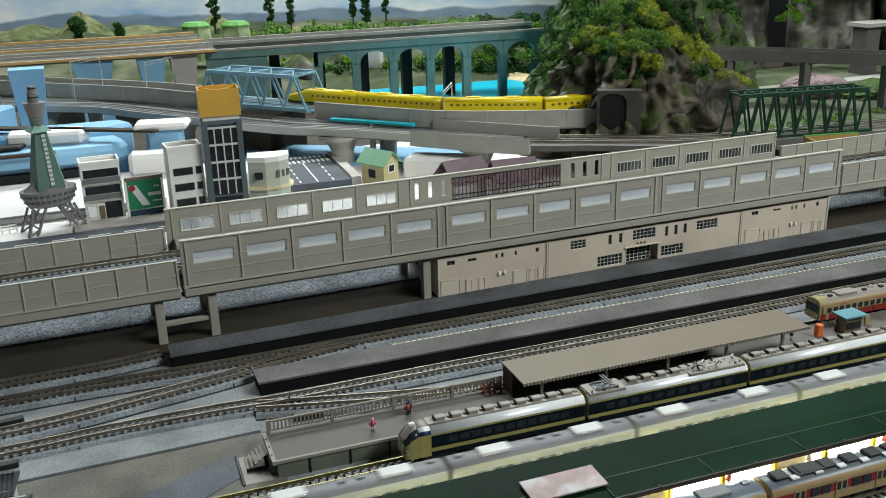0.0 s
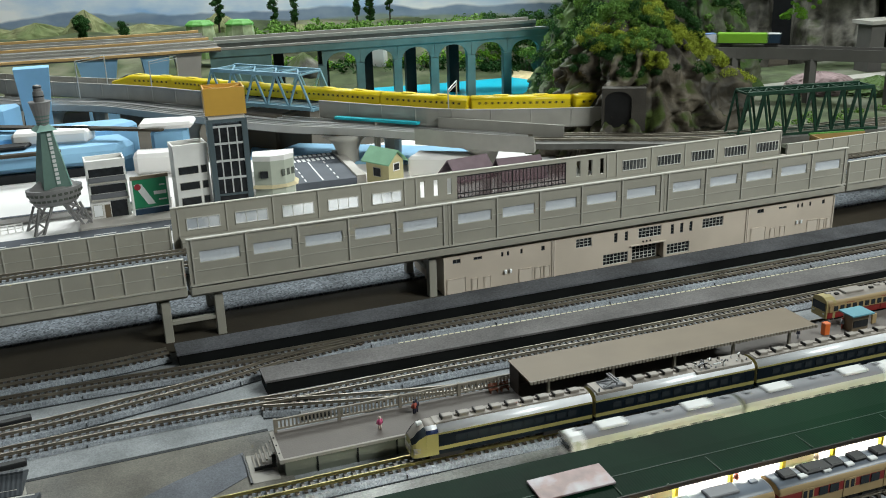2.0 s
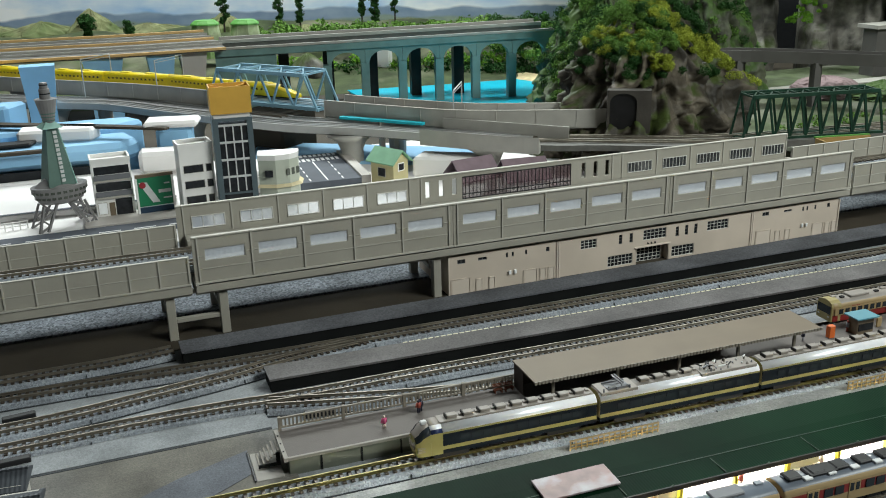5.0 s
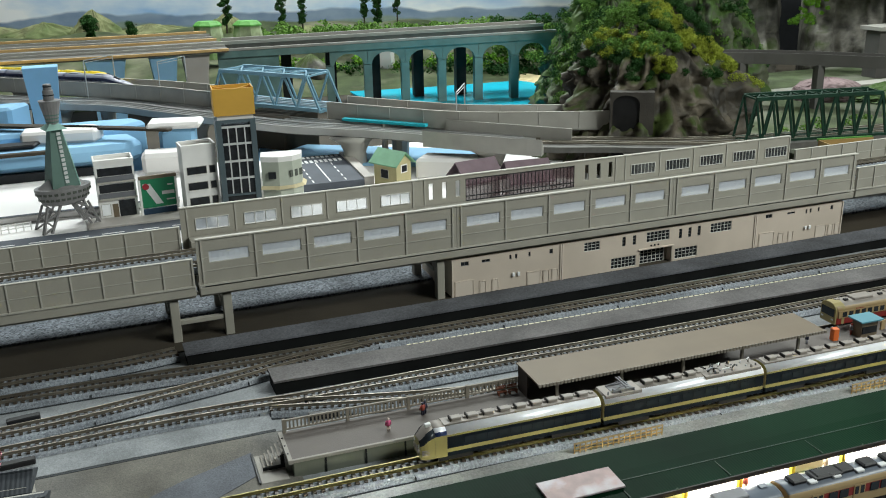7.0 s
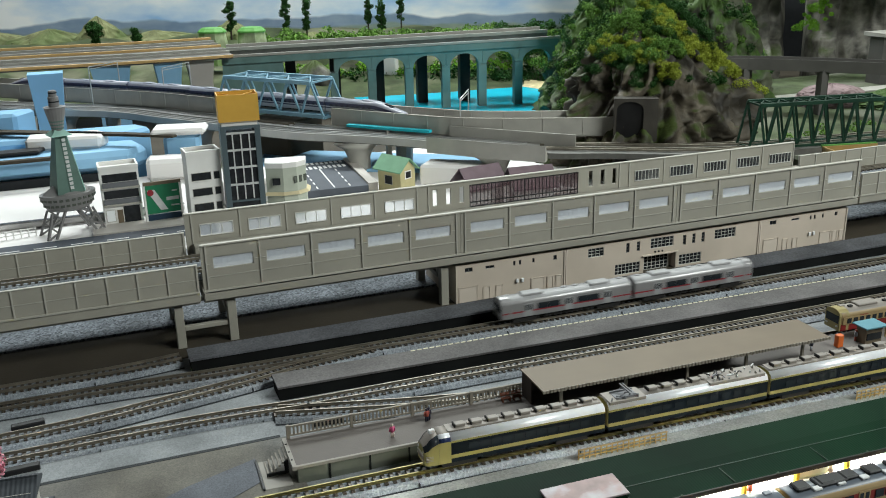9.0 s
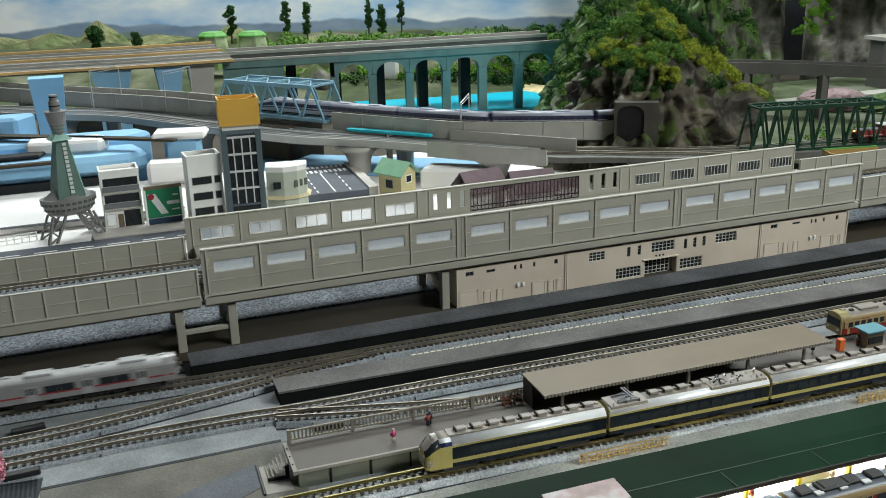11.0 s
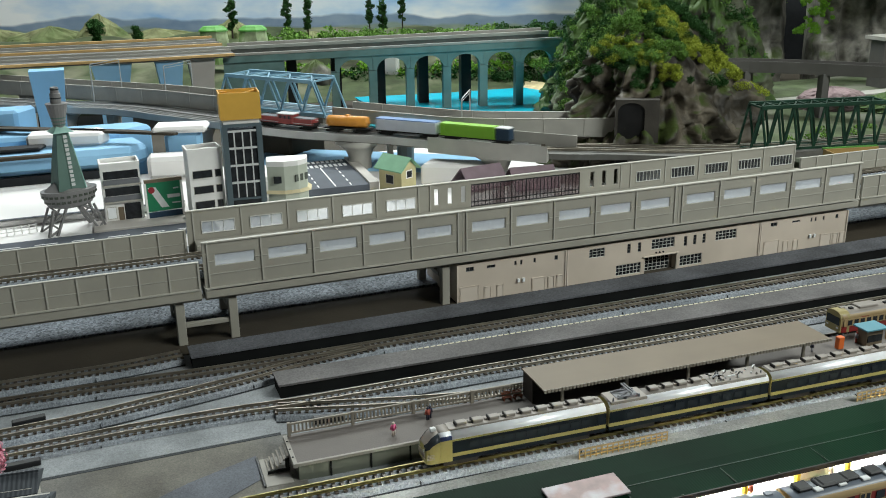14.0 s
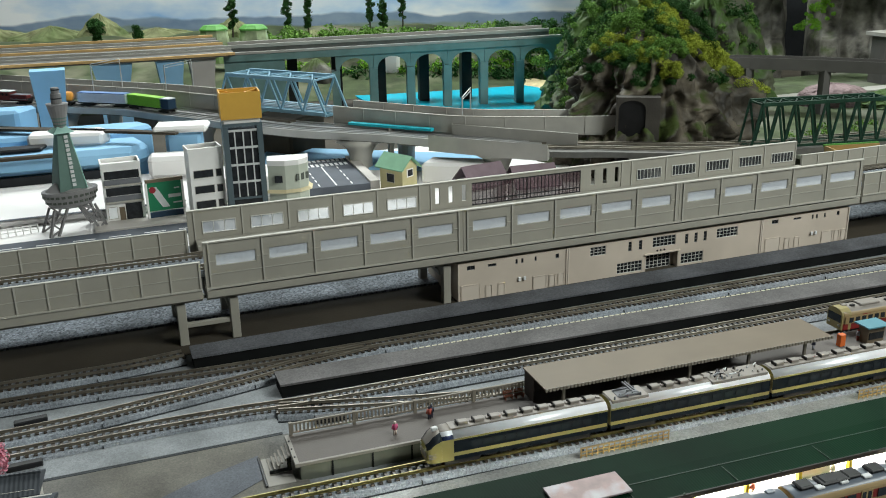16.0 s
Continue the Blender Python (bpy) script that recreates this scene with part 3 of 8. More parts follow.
# viaduct's shade laid down as a brown strip, up to the gravel's edge
tagged(bx("ground_under_viaduct", -1.2, -0.0170, 0.0003, 1.9, 0.0580, 0.0009, M_BROWN), "dark brown ground strip coloured as the viaduct's shade", "ground", kind="structure")
tagged(bx("ground_gravel", -1.2, 0.0582, 0.0003, 1.9, 0.225, 0.0030, M_GRAVEL), "loose pale grey gravel under the viaduct", "ground", kind="structure")

bm = bmesh.new()
loft(bm, [[(x, y, z) for x, y in ((-0.108, -0.2615), (-0.046, -0.2300), (0.003, -0.2120), (0.0005, -0.2440), (-0.030, -0.2615))] for z in (0.00095, 0.0014)])
tagged(part("ground_patch", bm, M_DARKGRIT), "darker blue-grey grit sheet before the platform steps", "ground", kind="structure")

# turnout motor boxes and small relays
for x, y, a in ((-0.150, -0.0975, 6), (-0.152, -0.1645, 3), (0.064, -0.1815, -6), (-0.165, -0.0565, 4)):
    o = bx("point_motor", -0.012, -0.0035, 0.0, 0.012, 0.0035, 0.0048, M_BLACK, bevel=0.0008)
    o.matrix_basis = pose(x, y, 0.0005, 0, 0, a)
    tagged(o, "black plastic point motor beside the track", "point motor", group="point motors")

# ---- low dark platforms ----
def low_platform(name, back, front, x0, x1, top_mat, label, h=0.0125, line=None):
    p = holder(name, label=label, category="platform")
    n = 24
    bm = bmesh.new()
    secs = []
    for k in range(n + 1):
        x = x0 + (x1 - x0) * k / n
        u = k / n
        yb, yf = back[0] + (back[1] - back[0]) * u, front[0] + (front[1] - front[0]) * u
        secs.append([(x, yb, h - 0.0018), (x, yb, h), (x, yf, h), (x, yf, h - 0.0018)])
    loft(bm, secs)
    part("slab", bm, top_mat, p)
    bm = bmesh.new()
    secs = [[(x0 + 0.001 + (x1 - x0 - 0.002) * k / n, y[0] + (y[1] - y[0]) * k / n + o, z) for y, o, z in
             ((back, -0.0012, 0.0), (back, -0.0012, h - 0.0018), (front, 0.0012, h - 0.0018), (front, 0.0012, 0.0))] for k in range(n + 1)]
    loft(bm, secs)
    part("base", bm, M_BLACKSIDE, p, "matt black platform side")
    if line:
        bm = bmesh.new()
        k = x0 + 0.12
        while k < x1 - 0.01:
            u = (k - x0) / (x1 - x0)
            yb = back[0] + (back[1] - back[0]) * u - line
            quadbox(bm, k, yb - 0.0007, h, k + 0.0042, yb + 0.0007, h + 0.0003)
            k += 0.0058
        part("edge_line", bm, M_WHITELINE, p, "dashed cream edge line")
    return p


low_platform("platform_north", (-0.0250, -0.0240), (-0.0500, -0.0595), -0.0225, 1.25, M_DARKPF, "long dark blue-grey gritty platform before the station office")
low_platform("platform_middle", (-0.1052, -0.1262), (-0.1314, -0.1610), 0.0365, 1.0, M_DARKPF2, "long dark brown-grey gritty platform between two tracks", line=0.0006)

# tracks on the viaduct deck
for y in (0.034, 0.072):
    track([(-0.66, y), (0.4, y), (1.2, y), (1.88, y)], "brown-railed track on the viaduct deck", name="viaduct_track", bed=0.0115, z0=LEDGE + 0.0022, pitch=0.0062)

# ---- covered platform with fence and steps ----
M_PLATTOP = mat("platform_taupe_top", (0.122, 0.108, 0.100), 0.7, vary=0.06, scale=40, bump=0.15, bscale=800, second=(0.115, 0.103, 0.096), sscale=10)
M_PLATSIDE = mat("platform_olive_side", (0.115, 0.125, 0.10), 0.7, vary=0.1, scale=40)
M_PLATEDGE = mat("platform_edge_grey", (0.25, 0.235, 0.21), 0.6, vary=0.06, scale=40)
M_TAUPE = mat("canopy_taupe", (0.158, 0.122, 0.082), 0.55, vary=0.05, scale=30, second=(0.145, 0.112, 0.077), sscale=8, samount=0.4)
M_FENCE = mat("fence_taupe", (0.22, 0.195, 0.160), 0.55, vary=0.08, scale=80)
PX = pose(0.025, -0.2350, 0.0, 0, 0, -1.55)   # platform space: x along, y across
PW = 0.0205
plat = holder("covered_platform", PX, label="taupe station platform with olive panelled sides", category="platform")
H3 = 0.0140
bx("slab", 0.0, -PW + 0.002, H3 - 0.002, 1.0, PW, H3, M_PLATTOP, plat)
bx("edge", 0.0, -PW, H3 - 0.002, 1.0, -PW + 0.0019, H3 + 0.0002, M_PLATEDGE, plat)
bx("edge", -0.0030, -PW, H3 - 0.0025, -0.0001, PW, H3 + 0.0004, M_PLATEDGE, plat)
bx("base", 0.0006, -PW + 0.0012, 0.0, 0.999, PW - 0.001, H3 - 0.0021, M_PLATSIDE, plat)
for k in range(11):
    bx("rib", 0.022 + 0.0285 * k, -PW + 0.0006, 0.0, 0.0232 + 0.0285 * k, -PW + 0.0012, H3 - 0.0021, M_BLACKSIDE, plat)
for k in range(3):
    bm = bmesh.new()
    tube(bm, (-0.0016, -0.011 + k * 0.011, H3 + 0.0004), (-0.0016, -0.011 + k * 0.011, H3 + 0.0009), 0.0006, n=8)
    part("stud", bm, M_BLACK, plat)
steps = holder("platform_steps", PX, label="taupe steps at the platform end on a base plate", category="steps")
bx("base_plate", -0.0220, -PW, 0.0, -0.0032, PW - 0.004, 0.0013, M_PLATEDGE, steps, bevel=0.0003)
bx("kerb", -0.0235, -PW, 0.0, -0.0222, PW - 0.002, 0.0022, M_BLACK, steps)
for k in range(6):
    z = H3 * (6 - k) / 7
    bx("tread", -0.0048 - k * 0.0026, -0.004, z - 0.0012, -0.0022 - k * 0.0026 - 0.0012, 0.014, z, M_FENCE, steps)
bx("stringer", -0.0185, -0.0054, 0.0013, -0.0034, -0.0042, 0.0035, M_BLACKSIDE, steps)
bx("stringer", -0.0062, -0.0054, 0.0036, -0.0034, -0.0042, H3 - 0.003, M_BLACKSIDE, steps)

fence = holder("platform_fence", PX, label="taupe balustrade along the rear platform edge", category="fence")
FX1 = 0.188
for z in (0.0019, 0.0088):
    bx("rail", 0.0015, PW - 0.0020, H3 + z, FX1, PW - 0.0006, H3 + z + 0.0013, M_FENCE, fence)
bm = bmesh.new()
quadbox(bm, -0.0006, -0.0005, H3 + 0.0033, 0.0006, 0.0005, H3 + 0.0087)
b0 = None
n = 66
for k in range(n):
    m = Matrix.Translation((0.0030 + (FX1 - 0.004) * k / n, PW - 0.0013, 0))
    if b0 is None:
        b0 = part("baluster", bm, M_FENCE, fence)
        b0.matrix_basis = m
    else:
        piece("baluster", b0, m, fence)
for k in range(5):
    x = 0.0015 + (FX1 - 0.002) * k / 4
    bx("post", x - 0.0011, PW - 0.0024, H3, x + 0.0011, PW - 0.0002, H3 + 0.0106, M_FENCE, fence)

canopy = holder("platform_canopy", PX, label="taupe corrugated canopy roof on slender posts", category="canopy")
CX0, CX1, CZ = 0.1825, 0.4395, 0.0345
bm = bmesh.new()
secs = []
for x in (CX0, CX1):
    secs.append([(x, -PW + 0.0005, CZ - 0.0008), (x, -PW + 0.0005, CZ + 0.0004), (x, 0.0, CZ + 0.0006), (x, PW + 0.0005, CZ + 0.0004), (x, PW + 0.0005, CZ - 0.0008), (x, 0.0, CZ - 0.0006)])
loft(bm, secs)
part("roof", bm, M_TAUPE, canopy)
for k in range(88):
    x = CX0 + 0.0008 + (CX1 - CX0 - 0.0016) * k / 87
    bm = bmesh.new()
    if k == 0:
        quadbox(bm, -0.0009, -0.0004, -0.0013, 0.0009, 0.0006, 0.0011)
        k0 = part("roof_tile", bm, M_FENCE, canopy)
        k0.matrix_basis = Matrix.Translation((x, -PW + 0.0002, CZ))
    else:
        bm.free()
        piece("roof_tile", k0, Matrix.Translation((x, -PW + 0.0002, CZ)), canopy)
bx("rear_screen", CX0 + 0.001, PW - 0.002, H3, CX0 + 0.19, PW - 0.0008, CZ - 0.0008, mat("canopy_screen_dark", (0.05, 0.04, 0.035), 0.7, vary=0.15), canopy)
bx("end_screen", CX0 + 0.0004, 0.002, H3, CX0 + 0.0014, PW - 0.002, CZ - 0.0008, MATS["canopy_screen_dark"], canopy)
for k in range(5):
    x = CX0 + 0.018 + 0.0545 * k
    bx("post", x - 0.0010, -PW + 0.0065, H3, x + 0.0010, -PW + 0.0085, CZ - 0.0008, M_FENCE, canopy)
    bx("beam", x - 0.0008, -PW + 0.001, CZ - 0.0024, x + 0.0008, PW - 0.002, CZ - 0.0008, M_FENCE, canopy)
for x in (CX0 - 0.015, CX0 - 0.006):
    b = holder("bench", PX @ pose(x, PW - 0.0070, H3), label="rust-brown slatted bench against the fence", category="bench", group="platform benches")
    M_RUST = MATS.get("bench_rust") or mat("bench_rust", (0.17, 0.055, 0.03), 0.6, vary=0.15)
    for k in range(4):
        bx("slat", -0.0038, -0.0016 + k * 0.0009, 0.0026, 0.0038, -0.0010 + k * 0.0009, 0.0031, M_RUST, b)
    for k in range(3):
        bx("slat", -0.0038, 0.0022, 0.0038 + k * 0.0010, 0.0038, 0.0026, 0.0045 + k * 0.0010, M_RUST, b)
    for s in (-0.0028, 0.0028):
        bx("leg", s - 0.0004, -0.0014, 0.0, s + 0.0004, 0.0024, 0.0026, M_RUST, b)


def figure(x, y, z, body, top, lean=0.0):
    """A tiny painted plastic figurine as one plain mesh."""
    bm = bmesh.new()
    for s in (-0.0007, 0.0007):
        tube(bm, (s, 0, 0), (s, 0, 0.0046), 0.0006, 0.0008, 6)
    tube(bm, (0, 0, 0.0044), (0, 0, 0.0082), 0.0016, 0.0013, 8)
    for s in (-1, 1):
        tube(bm, (s * 0.0015, 0, 0.0080), (s * 0.0021, 0.0004, 0.0046), 0.0005, 0.0005, 6)
    bmesh.ops.create_uvsphere(bm, u_segments=8, v_segments=6, radius=0.0011, matrix=Matrix.Translation((0, 0, 0.0094)))
    ob = part("figurine", bm, body, smooth=True)
    ob.data.materials.append(top)
    for f in ob.data.polygons:
        if f.center.z > 0.0085 or f.center.z < 0.003:
            f.material_index = 1
    ob.matrix_basis = pose(x, y, z, 0, lean, 40 * x)
    return tagged(ob, "tiny painted plastic figurine standing on the platform", "figurine", group="platform figurines")


FIG = {k: mat("figurine_" + k, c, 0.6, vary=0.1) for k, c in dict(pink=(0.55, 0.10, 0.22), pale=(0.6, 0.5, 0.45), red=(0.35, 0.08, 0.06), dark=(0.03, 0.03, 0.05), grey=(0.3, 0.3, 0.33)).items()}
for u, v, a, b in ((0.0715, -0.0060, "pink", "pale"), (0.1015, 0.0065, "red", "dark"), (0.1035, 0.0080, "dark", "dark"),
                   (0.4405, 0.0015, "dark", "grey"), (0.4880, 0.0030, "grey", "red")):
    p = PX @ Vector((u, v, H3))
    figure(p.x, p.y, p.z, FIG[a], FIG[b])

# ---- rolling stock ----
def paint(name, c, rough=0.35, **k):
    return mat(name, c, rough, vary=k.pop("vary", 0.05), scale=k.pop("scale", 90), **k)


# silver roof paint, whitened to carry the highlight on the roof shoulders
M_SILVER = paint("roof_silver_highlit", (0.76, 0.78, 0.82), 0.34, metal=0.15)
M_NAVY = paint("express_dark_blue", (0.004, 0.008, 0.013), 0.4, spec=0.15)
M_IVORY = paint("express_cream_yellow", (0.27, 0.24, 0.085), 0.38)
M_FAIR = paint("express_fairing_blue", (0.012, 0.024, 0.075), 0.35)
M_ENDTAN = paint("express_end_cream", (0.30, 0.25, 0.11), 0.45)
M_ROOFTAN = paint("roof_equipment_tan", (0.25, 0.225, 0.20), 0.5)
M_ROOFGREY = paint("roof_grey", (0.165, 0.17, 0.185), 0.5)
M_LTGREY = paint("roof_unit_light", (0.55, 0.56, 0.56), 0.5)
M_PALEGRN = paint("commuter_pale_green", (0.36, 0.38, 0.30), 0.4)
M_WHITEP = paint("nose_white", (0.62, 0.63, 0.63), 0.35)
M_STAIN = paint("stainless_grey", (0.30, 0.295, 0.30), 0.35, metal=0.3)
M_STROOF = paint("commuter_roof_grey", (0.36, 0.36, 0.37), 0.5)
M_WINE = paint("wine_red_stripe", (0.28, 0.03, 0.04), 0.4)
M_REDP = paint("railcar_red", (0.20, 0.022, 0.020), 0.4)
M_CREAMP = paint("railcar_cream", (0.31, 0.225, 0.115), 0.4)
M_YELP = paint("inspection_yellow", (0.72, 0.55, 0.012), 0.3)
M_BLUESH = paint("bullet_roof_grey", (0.30, 0.31, 0.37), 0.3)
M_BLUELO = paint("bullet_side_white", (0.40, 0.41, 0.45), 0.3)
M_BLUEST = paint("bullet_blue_stripe", (0.035, 0.038, 0.085), 0.3)
M_GLASSD = paint("train_window_dark", (0.02, 0.025, 0.03), 0.12)
M_GLASSL = paint("train_window_lit", (0.085, 0.095, 0.08), 0.2)
M_UNDER = paint("underframe_black", (0.018, 0.017, 0.016), 0.7)
M_ORANGE = paint("container_orange", (0.70, 0.30, 0.05), 0.45)
M_CBLUE = paint("container_grey_blue", (0.56, 0.58, 0.66), 0.5)
M_CBLUET = paint("container_blue_top", (0.12, 0.21, 0.40), 0.5)
M_CGREEN = paint("container_green", (0.22, 0.46, 0.04), 0.5)
M_CDARK = paint("container_dark_blue", (0.02, 0.045, 0.08), 0.5)
M_LOCO = paint("locomotive_red", (0.27, 0.05, 0.045), 0.4)


def shell(parent, sections, zs, mats, w, zt, name="body", label=""):
    """Car body: sections (x, width factor, top height, bottom rise); bands of paint between the heights zs, then three roof strips."""
    ze, zb = zs[-1], zs[0]
    prof = [(-w, z) for z in zs] + [(-0.86 * w, ze + 0.50 * (zt - ze)), (-0.55 * w, ze + 0.86 * (zt - ze)), (0.0, zt)]
    prof = prof + [(-y, z) for y, z in prof[-2::-1]]
    seg = mats + mats[::-1]
    bm = bmesh.new()
    rings = []
    for x, fw, top, rise in sections:
        k = (top - zb - rise) / (zt - zb)
        rings.append([bm.verts.new((x, y * fw, zb + rise + (z - zb) * k)) for y, z in prof])
    used = []
    for m in mats:
        if m not in used:
            used.append(m)
    for a, b in zip(rings, rings[1:]):
        for k in range(len(prof) - 1):
            f = bm.faces.new((a[k], a[k + 1], b[k + 1], b[k]))
            f.material_index = used.index(seg[k])
            f.smooth = k >= len(zs) - 1 and k < len(prof) - len(zs)
    for r in (rings[0], rings[-1]):
        for i in range(len(zs)):
            j = len(prof) - 1 - i
            if i < len(zs) - 1:
                f = bm.faces.new((r[i], r[i + 1], r[j - 1], r[j]))
                f.material_index = used.index(mats[i])
        f = bm.faces.new([r[i] for i in range(len(zs) - 1, len(prof) - len(zs) + 1)])
        f.material_index = used.index(mats[len(zs) - 2])
    ob = part(name, bm, used[0], parent, label)
    for m in used[1:]:
        ob.data.materials.append(m)
    return ob


PIECES = {}


def boxpiece(name, sx, sy, sz, material, parent, m, bevel=0.0):
    key = (name, sx, sy, sz, material.name)
    if key not in PIECES:
        o = bx(name, -sx / 2, -sy / 2, 0, sx / 2, sy / 2, sz, material, parent, bevel=bevel)
        o.matrix_basis = m
        PIECES[key] = o
        return o
    return piece(name, PIECES[key], m, parent)


def bogies(parent, L, inset=0.025, w=0.0085):
    for s in (-1, 1):
        c = s * (L / 2 - inset)
        bm = bmesh.new()
        quadbox(bm, c - 0.0125, -w, 0.0012, c + 0.0125, -w + 0.0018, 0.0048)
        quadbox(bm, c - 0.0125, w - 0.0018, 0.0012, c + 0.0125, w, 0.0048)
        quadbox(bm, c - 0.003, -w + 0.0018, 0.002, c + 0.003, w - 0.0018, 0.006)
        bg = part("bogie", bm, M_UNDER, parent)
        for a in (-0.0072, 0.0072):
            for y in (-0.0045, 0.0045):
                bm = bmesh.new()
                tube(bm, (c + a, y - 0.0007, 0.0028), (c + a, y + 0.0007, 0.0028), 0.0029, n=12)
                part("wheel", bm, M_UNDER, bg)


def underfloor(parent, L, seed, z=0.0068):
    rnd = random.Random(seed)
    x = -L / 2 + 0.043
    while x < L / 2 - 0.045:
        w = rnd.uniform(0.006, 0.013)
        bm = bmesh.new()
        quadbox(bm, x, -0.0080, 0.0025, x + w, 0.0080, z)
        part("equipment_box", bm, M_UNDER, parent)
        x += w + rnd.uniform(0.001, 0.004)
    bx("underframe", -L / 2 + 0.002, -0.0070, z - 0.0012, L / 2 - 0.002, 0.0070, z + 0.0004, M_UNDER, parent)


def side_row(parent, name, xs, sx, z, sz, w, material, proud=0.00012):
    for x in xs:
        for s in (-1, 1):
            boxpiece(name, sx, 0.0003, sz, material, parent, Matrix.Translation((x, s * (w + proud), z)))


def frange(a, b, n):
    return [a + (b - a) * (k + 0.5) / n for k in range(n)]


def pantograph(parent, x, z, mats=None):
    m = mats or M_ROOFTAN
    base = bx("pantograph", x - 0.0088, -0.0056, z + 0.0002, x + 0.0088, 0.0056, z + 0.0007, m, parent, "folded pantograph")
    for s in (-0.005, 0.005):
        bx("base_bar", x - 0.009, s - 0.0005, z + 0.0008, x + 0.009, s + 0.0005, z + 0.0016, m, base)
    for a, b, w in [((x + e * 0.008, s, z + 0.0016), (x - e * 0.002, s * 0.7, z + 0.0040), 0.0005) for s in (-0.0045, 0.0045) for e in (-1, 1)] + \
            [((x + 0.002, s * 0.7, z + 0.0040), (x, s, z + 0.0054), 0.0005) for s in (-0.0045, 0.0045)]:
        bm = bmesh.new()
        bar(bm, a, b, w)
        part("arm", bm, m, base)
    for o in (0.0, 0.0022):
        bm = bmesh.new()
        bar(bm, (x + o, -0.0068, z + 0.0056), (x + o, 0.0068, z + 0.0056), 0.0009)
        part("collector", bm, m, base)


CARZ = 0.0078


def express_car(kind, label):
    """Dark-blue and cream sleeping-express car; kind: cab, power or plain."""
    L, w = 0.1345, 0.0097
    c = holder("express_car", label=label, category="train car", group="parked blue express")
    zs, zt = [0.0048, 0.0078, 0.0106, 0.0196, 0.0210], 0.0262
    mats = [M_NAVY, M_IVORY, M_NAVY, M_IVORY, M_SILVER, M_SILVER, M_ROOFTAN]
    h = L / 2
    if kind == "cab":
        nose = [(-h, 0.74, 0.0176, 0.0), (-h + 0.0009, 0.86, 0.0186, 0.0), (-h + 0.0026, 0.95, 0.0200, 0.0), (-h + 0.0048, 0.985, 0.0230, 0.0), (-h + 0.0100, 1.0, 0.0262, 0.0)]
        shell(c, nose, zs, [M_IVORY, M_IVORY, M_IVORY, M_IVORY, M_GLASSD, M_GLASSD, M_ROOFTAN], w, zt, "cab_front", "cream cab front with dark windscreen")
        wedge = [(-h + 0.0101, 1.0, 0.0262, 0.0), (-h + 0.0185, 1.0, 0.0262, 0.0)]
        shell(c, wedge, zs, [M_IVORY, M_IVORY, M_IVORY, M_IVORY, M_FAIR, M_SILVER, M_ROOFTAN], w, zt, "cab_side", "cream cab side under a dark blue fairing")
        secs = [(-h + 0.0186, 1.0, 0.0262, 0.0), (h, 1.0, 0.0262, 0.0)]
    else:
        secs = [(-h, 1.0, 0.0262, 0.0), (h, 1.0, 0.0262, 0.0)]
    body = shell(c, secs, zs, mats, w, zt)
    n = 11
    side_row(body, "window", frange(-h + (0.030 if kind == "cab" else 0.012), h - 0.012, n), 0.0068, 0.0130, 0.0044, w, M_GLASSD)
    side_row(body, "door", [h - 0.0055], 0.0042, 0.0110, 0.0085, w, M_NAVY)
    if kind == "cab":
        for k in range(4):
            bx("grille_bar", -h - 0.0007, -0.0062, 0.0082 + k * 0.0011, -h + 0.0002, 0.0062, 0.0087 + k * 0.0011, M_ROOFTAN, body)
            for sg in (-1, 1):
                bx("grille_bar", -h + 0.0008, sg * 0.0092 - 0.0004, 0.0082 + k * 0.0011, -h + 0.0060, sg * 0.0092 + 0.0006, 0.0087 + k * 0.0011, M_ROOFTAN, body)
        bm = bmesh.new()
        quadbox(bm, -h + 0.0055, -0.0016, 0.0245, -h + 0.0100, 0.0016, 0.0272)
        part("headlight", bm, M_LTGREY, body, bevel=0.0005)
        for s in (-1, 1):
            bm = bmesh.new()
            tube(bm, (-h - 0.0006, s * 0.0050, 0.0142), (-h + 0.002, s * 0.0050, 0.0142), 0.0010, n=10)
            part("headlight", bm, M_LTGREY, body)
    else:
        bx("end_panel", -h - 0.0006, -0.0092, 0.0080, -h - 0.0001, 0.0092, 0.0222, M_ENDTAN, body, "cream car end")
    # roof deck and coolers
    if kind == "power":
        for a, b in ((-h + 0.0015, -h + 0.031), (h - 0.050, h - 0.0015)):
            bx("equipment_deck", a, -0.0080, zt - 0.0024, b, 0.0080, zt + 0.0001, M_ROOFTAN, c, "lowered grey-tan equipment deck", bevel=0.0003)
        pantograph(c, -h + 0.017, zt - 0.0002, M_ROOFGREY)
        for k in range(5):
            bm = bmesh.new()
            tube(bm, (-h + 0.004 + k * 0.0052, -0.0066 + 0.0026 * (k % 2), zt), (-h + 0.004 + k * 0.0052, -0.0066 + 0.0026 * (k % 2), zt + 0.0026), 0.0008, 0.0005, 7)
            part("insulator", bm, M_ROOFGREY, c)
        rnd = random.Random(4)
        for k in range(44):
            x, y = rnd.uniform(h - 0.047, h - 0.004), rnd.uniform(-0.0066, 0.0060)
            bm = bmesh.new()
            if k % 3:
                tube(bm, (x, y, zt - 0.001), (x, y, zt + rnd.uniform(0.0010, 0.0030)), 0.0008, 0.0005, 7)
            else:
                bar(bm, (x, y, zt + 0.0025), (x + rnd.uniform(-0.006, 0.006), y + rnd.uniform(-0.004, 0.004), zt + 0.0030), 0.0008)
            part("insulator", bm, (M_ROOFGREY, M_UNDER, M_LTGREY, M_ROOFTAN)[k % 4], c)
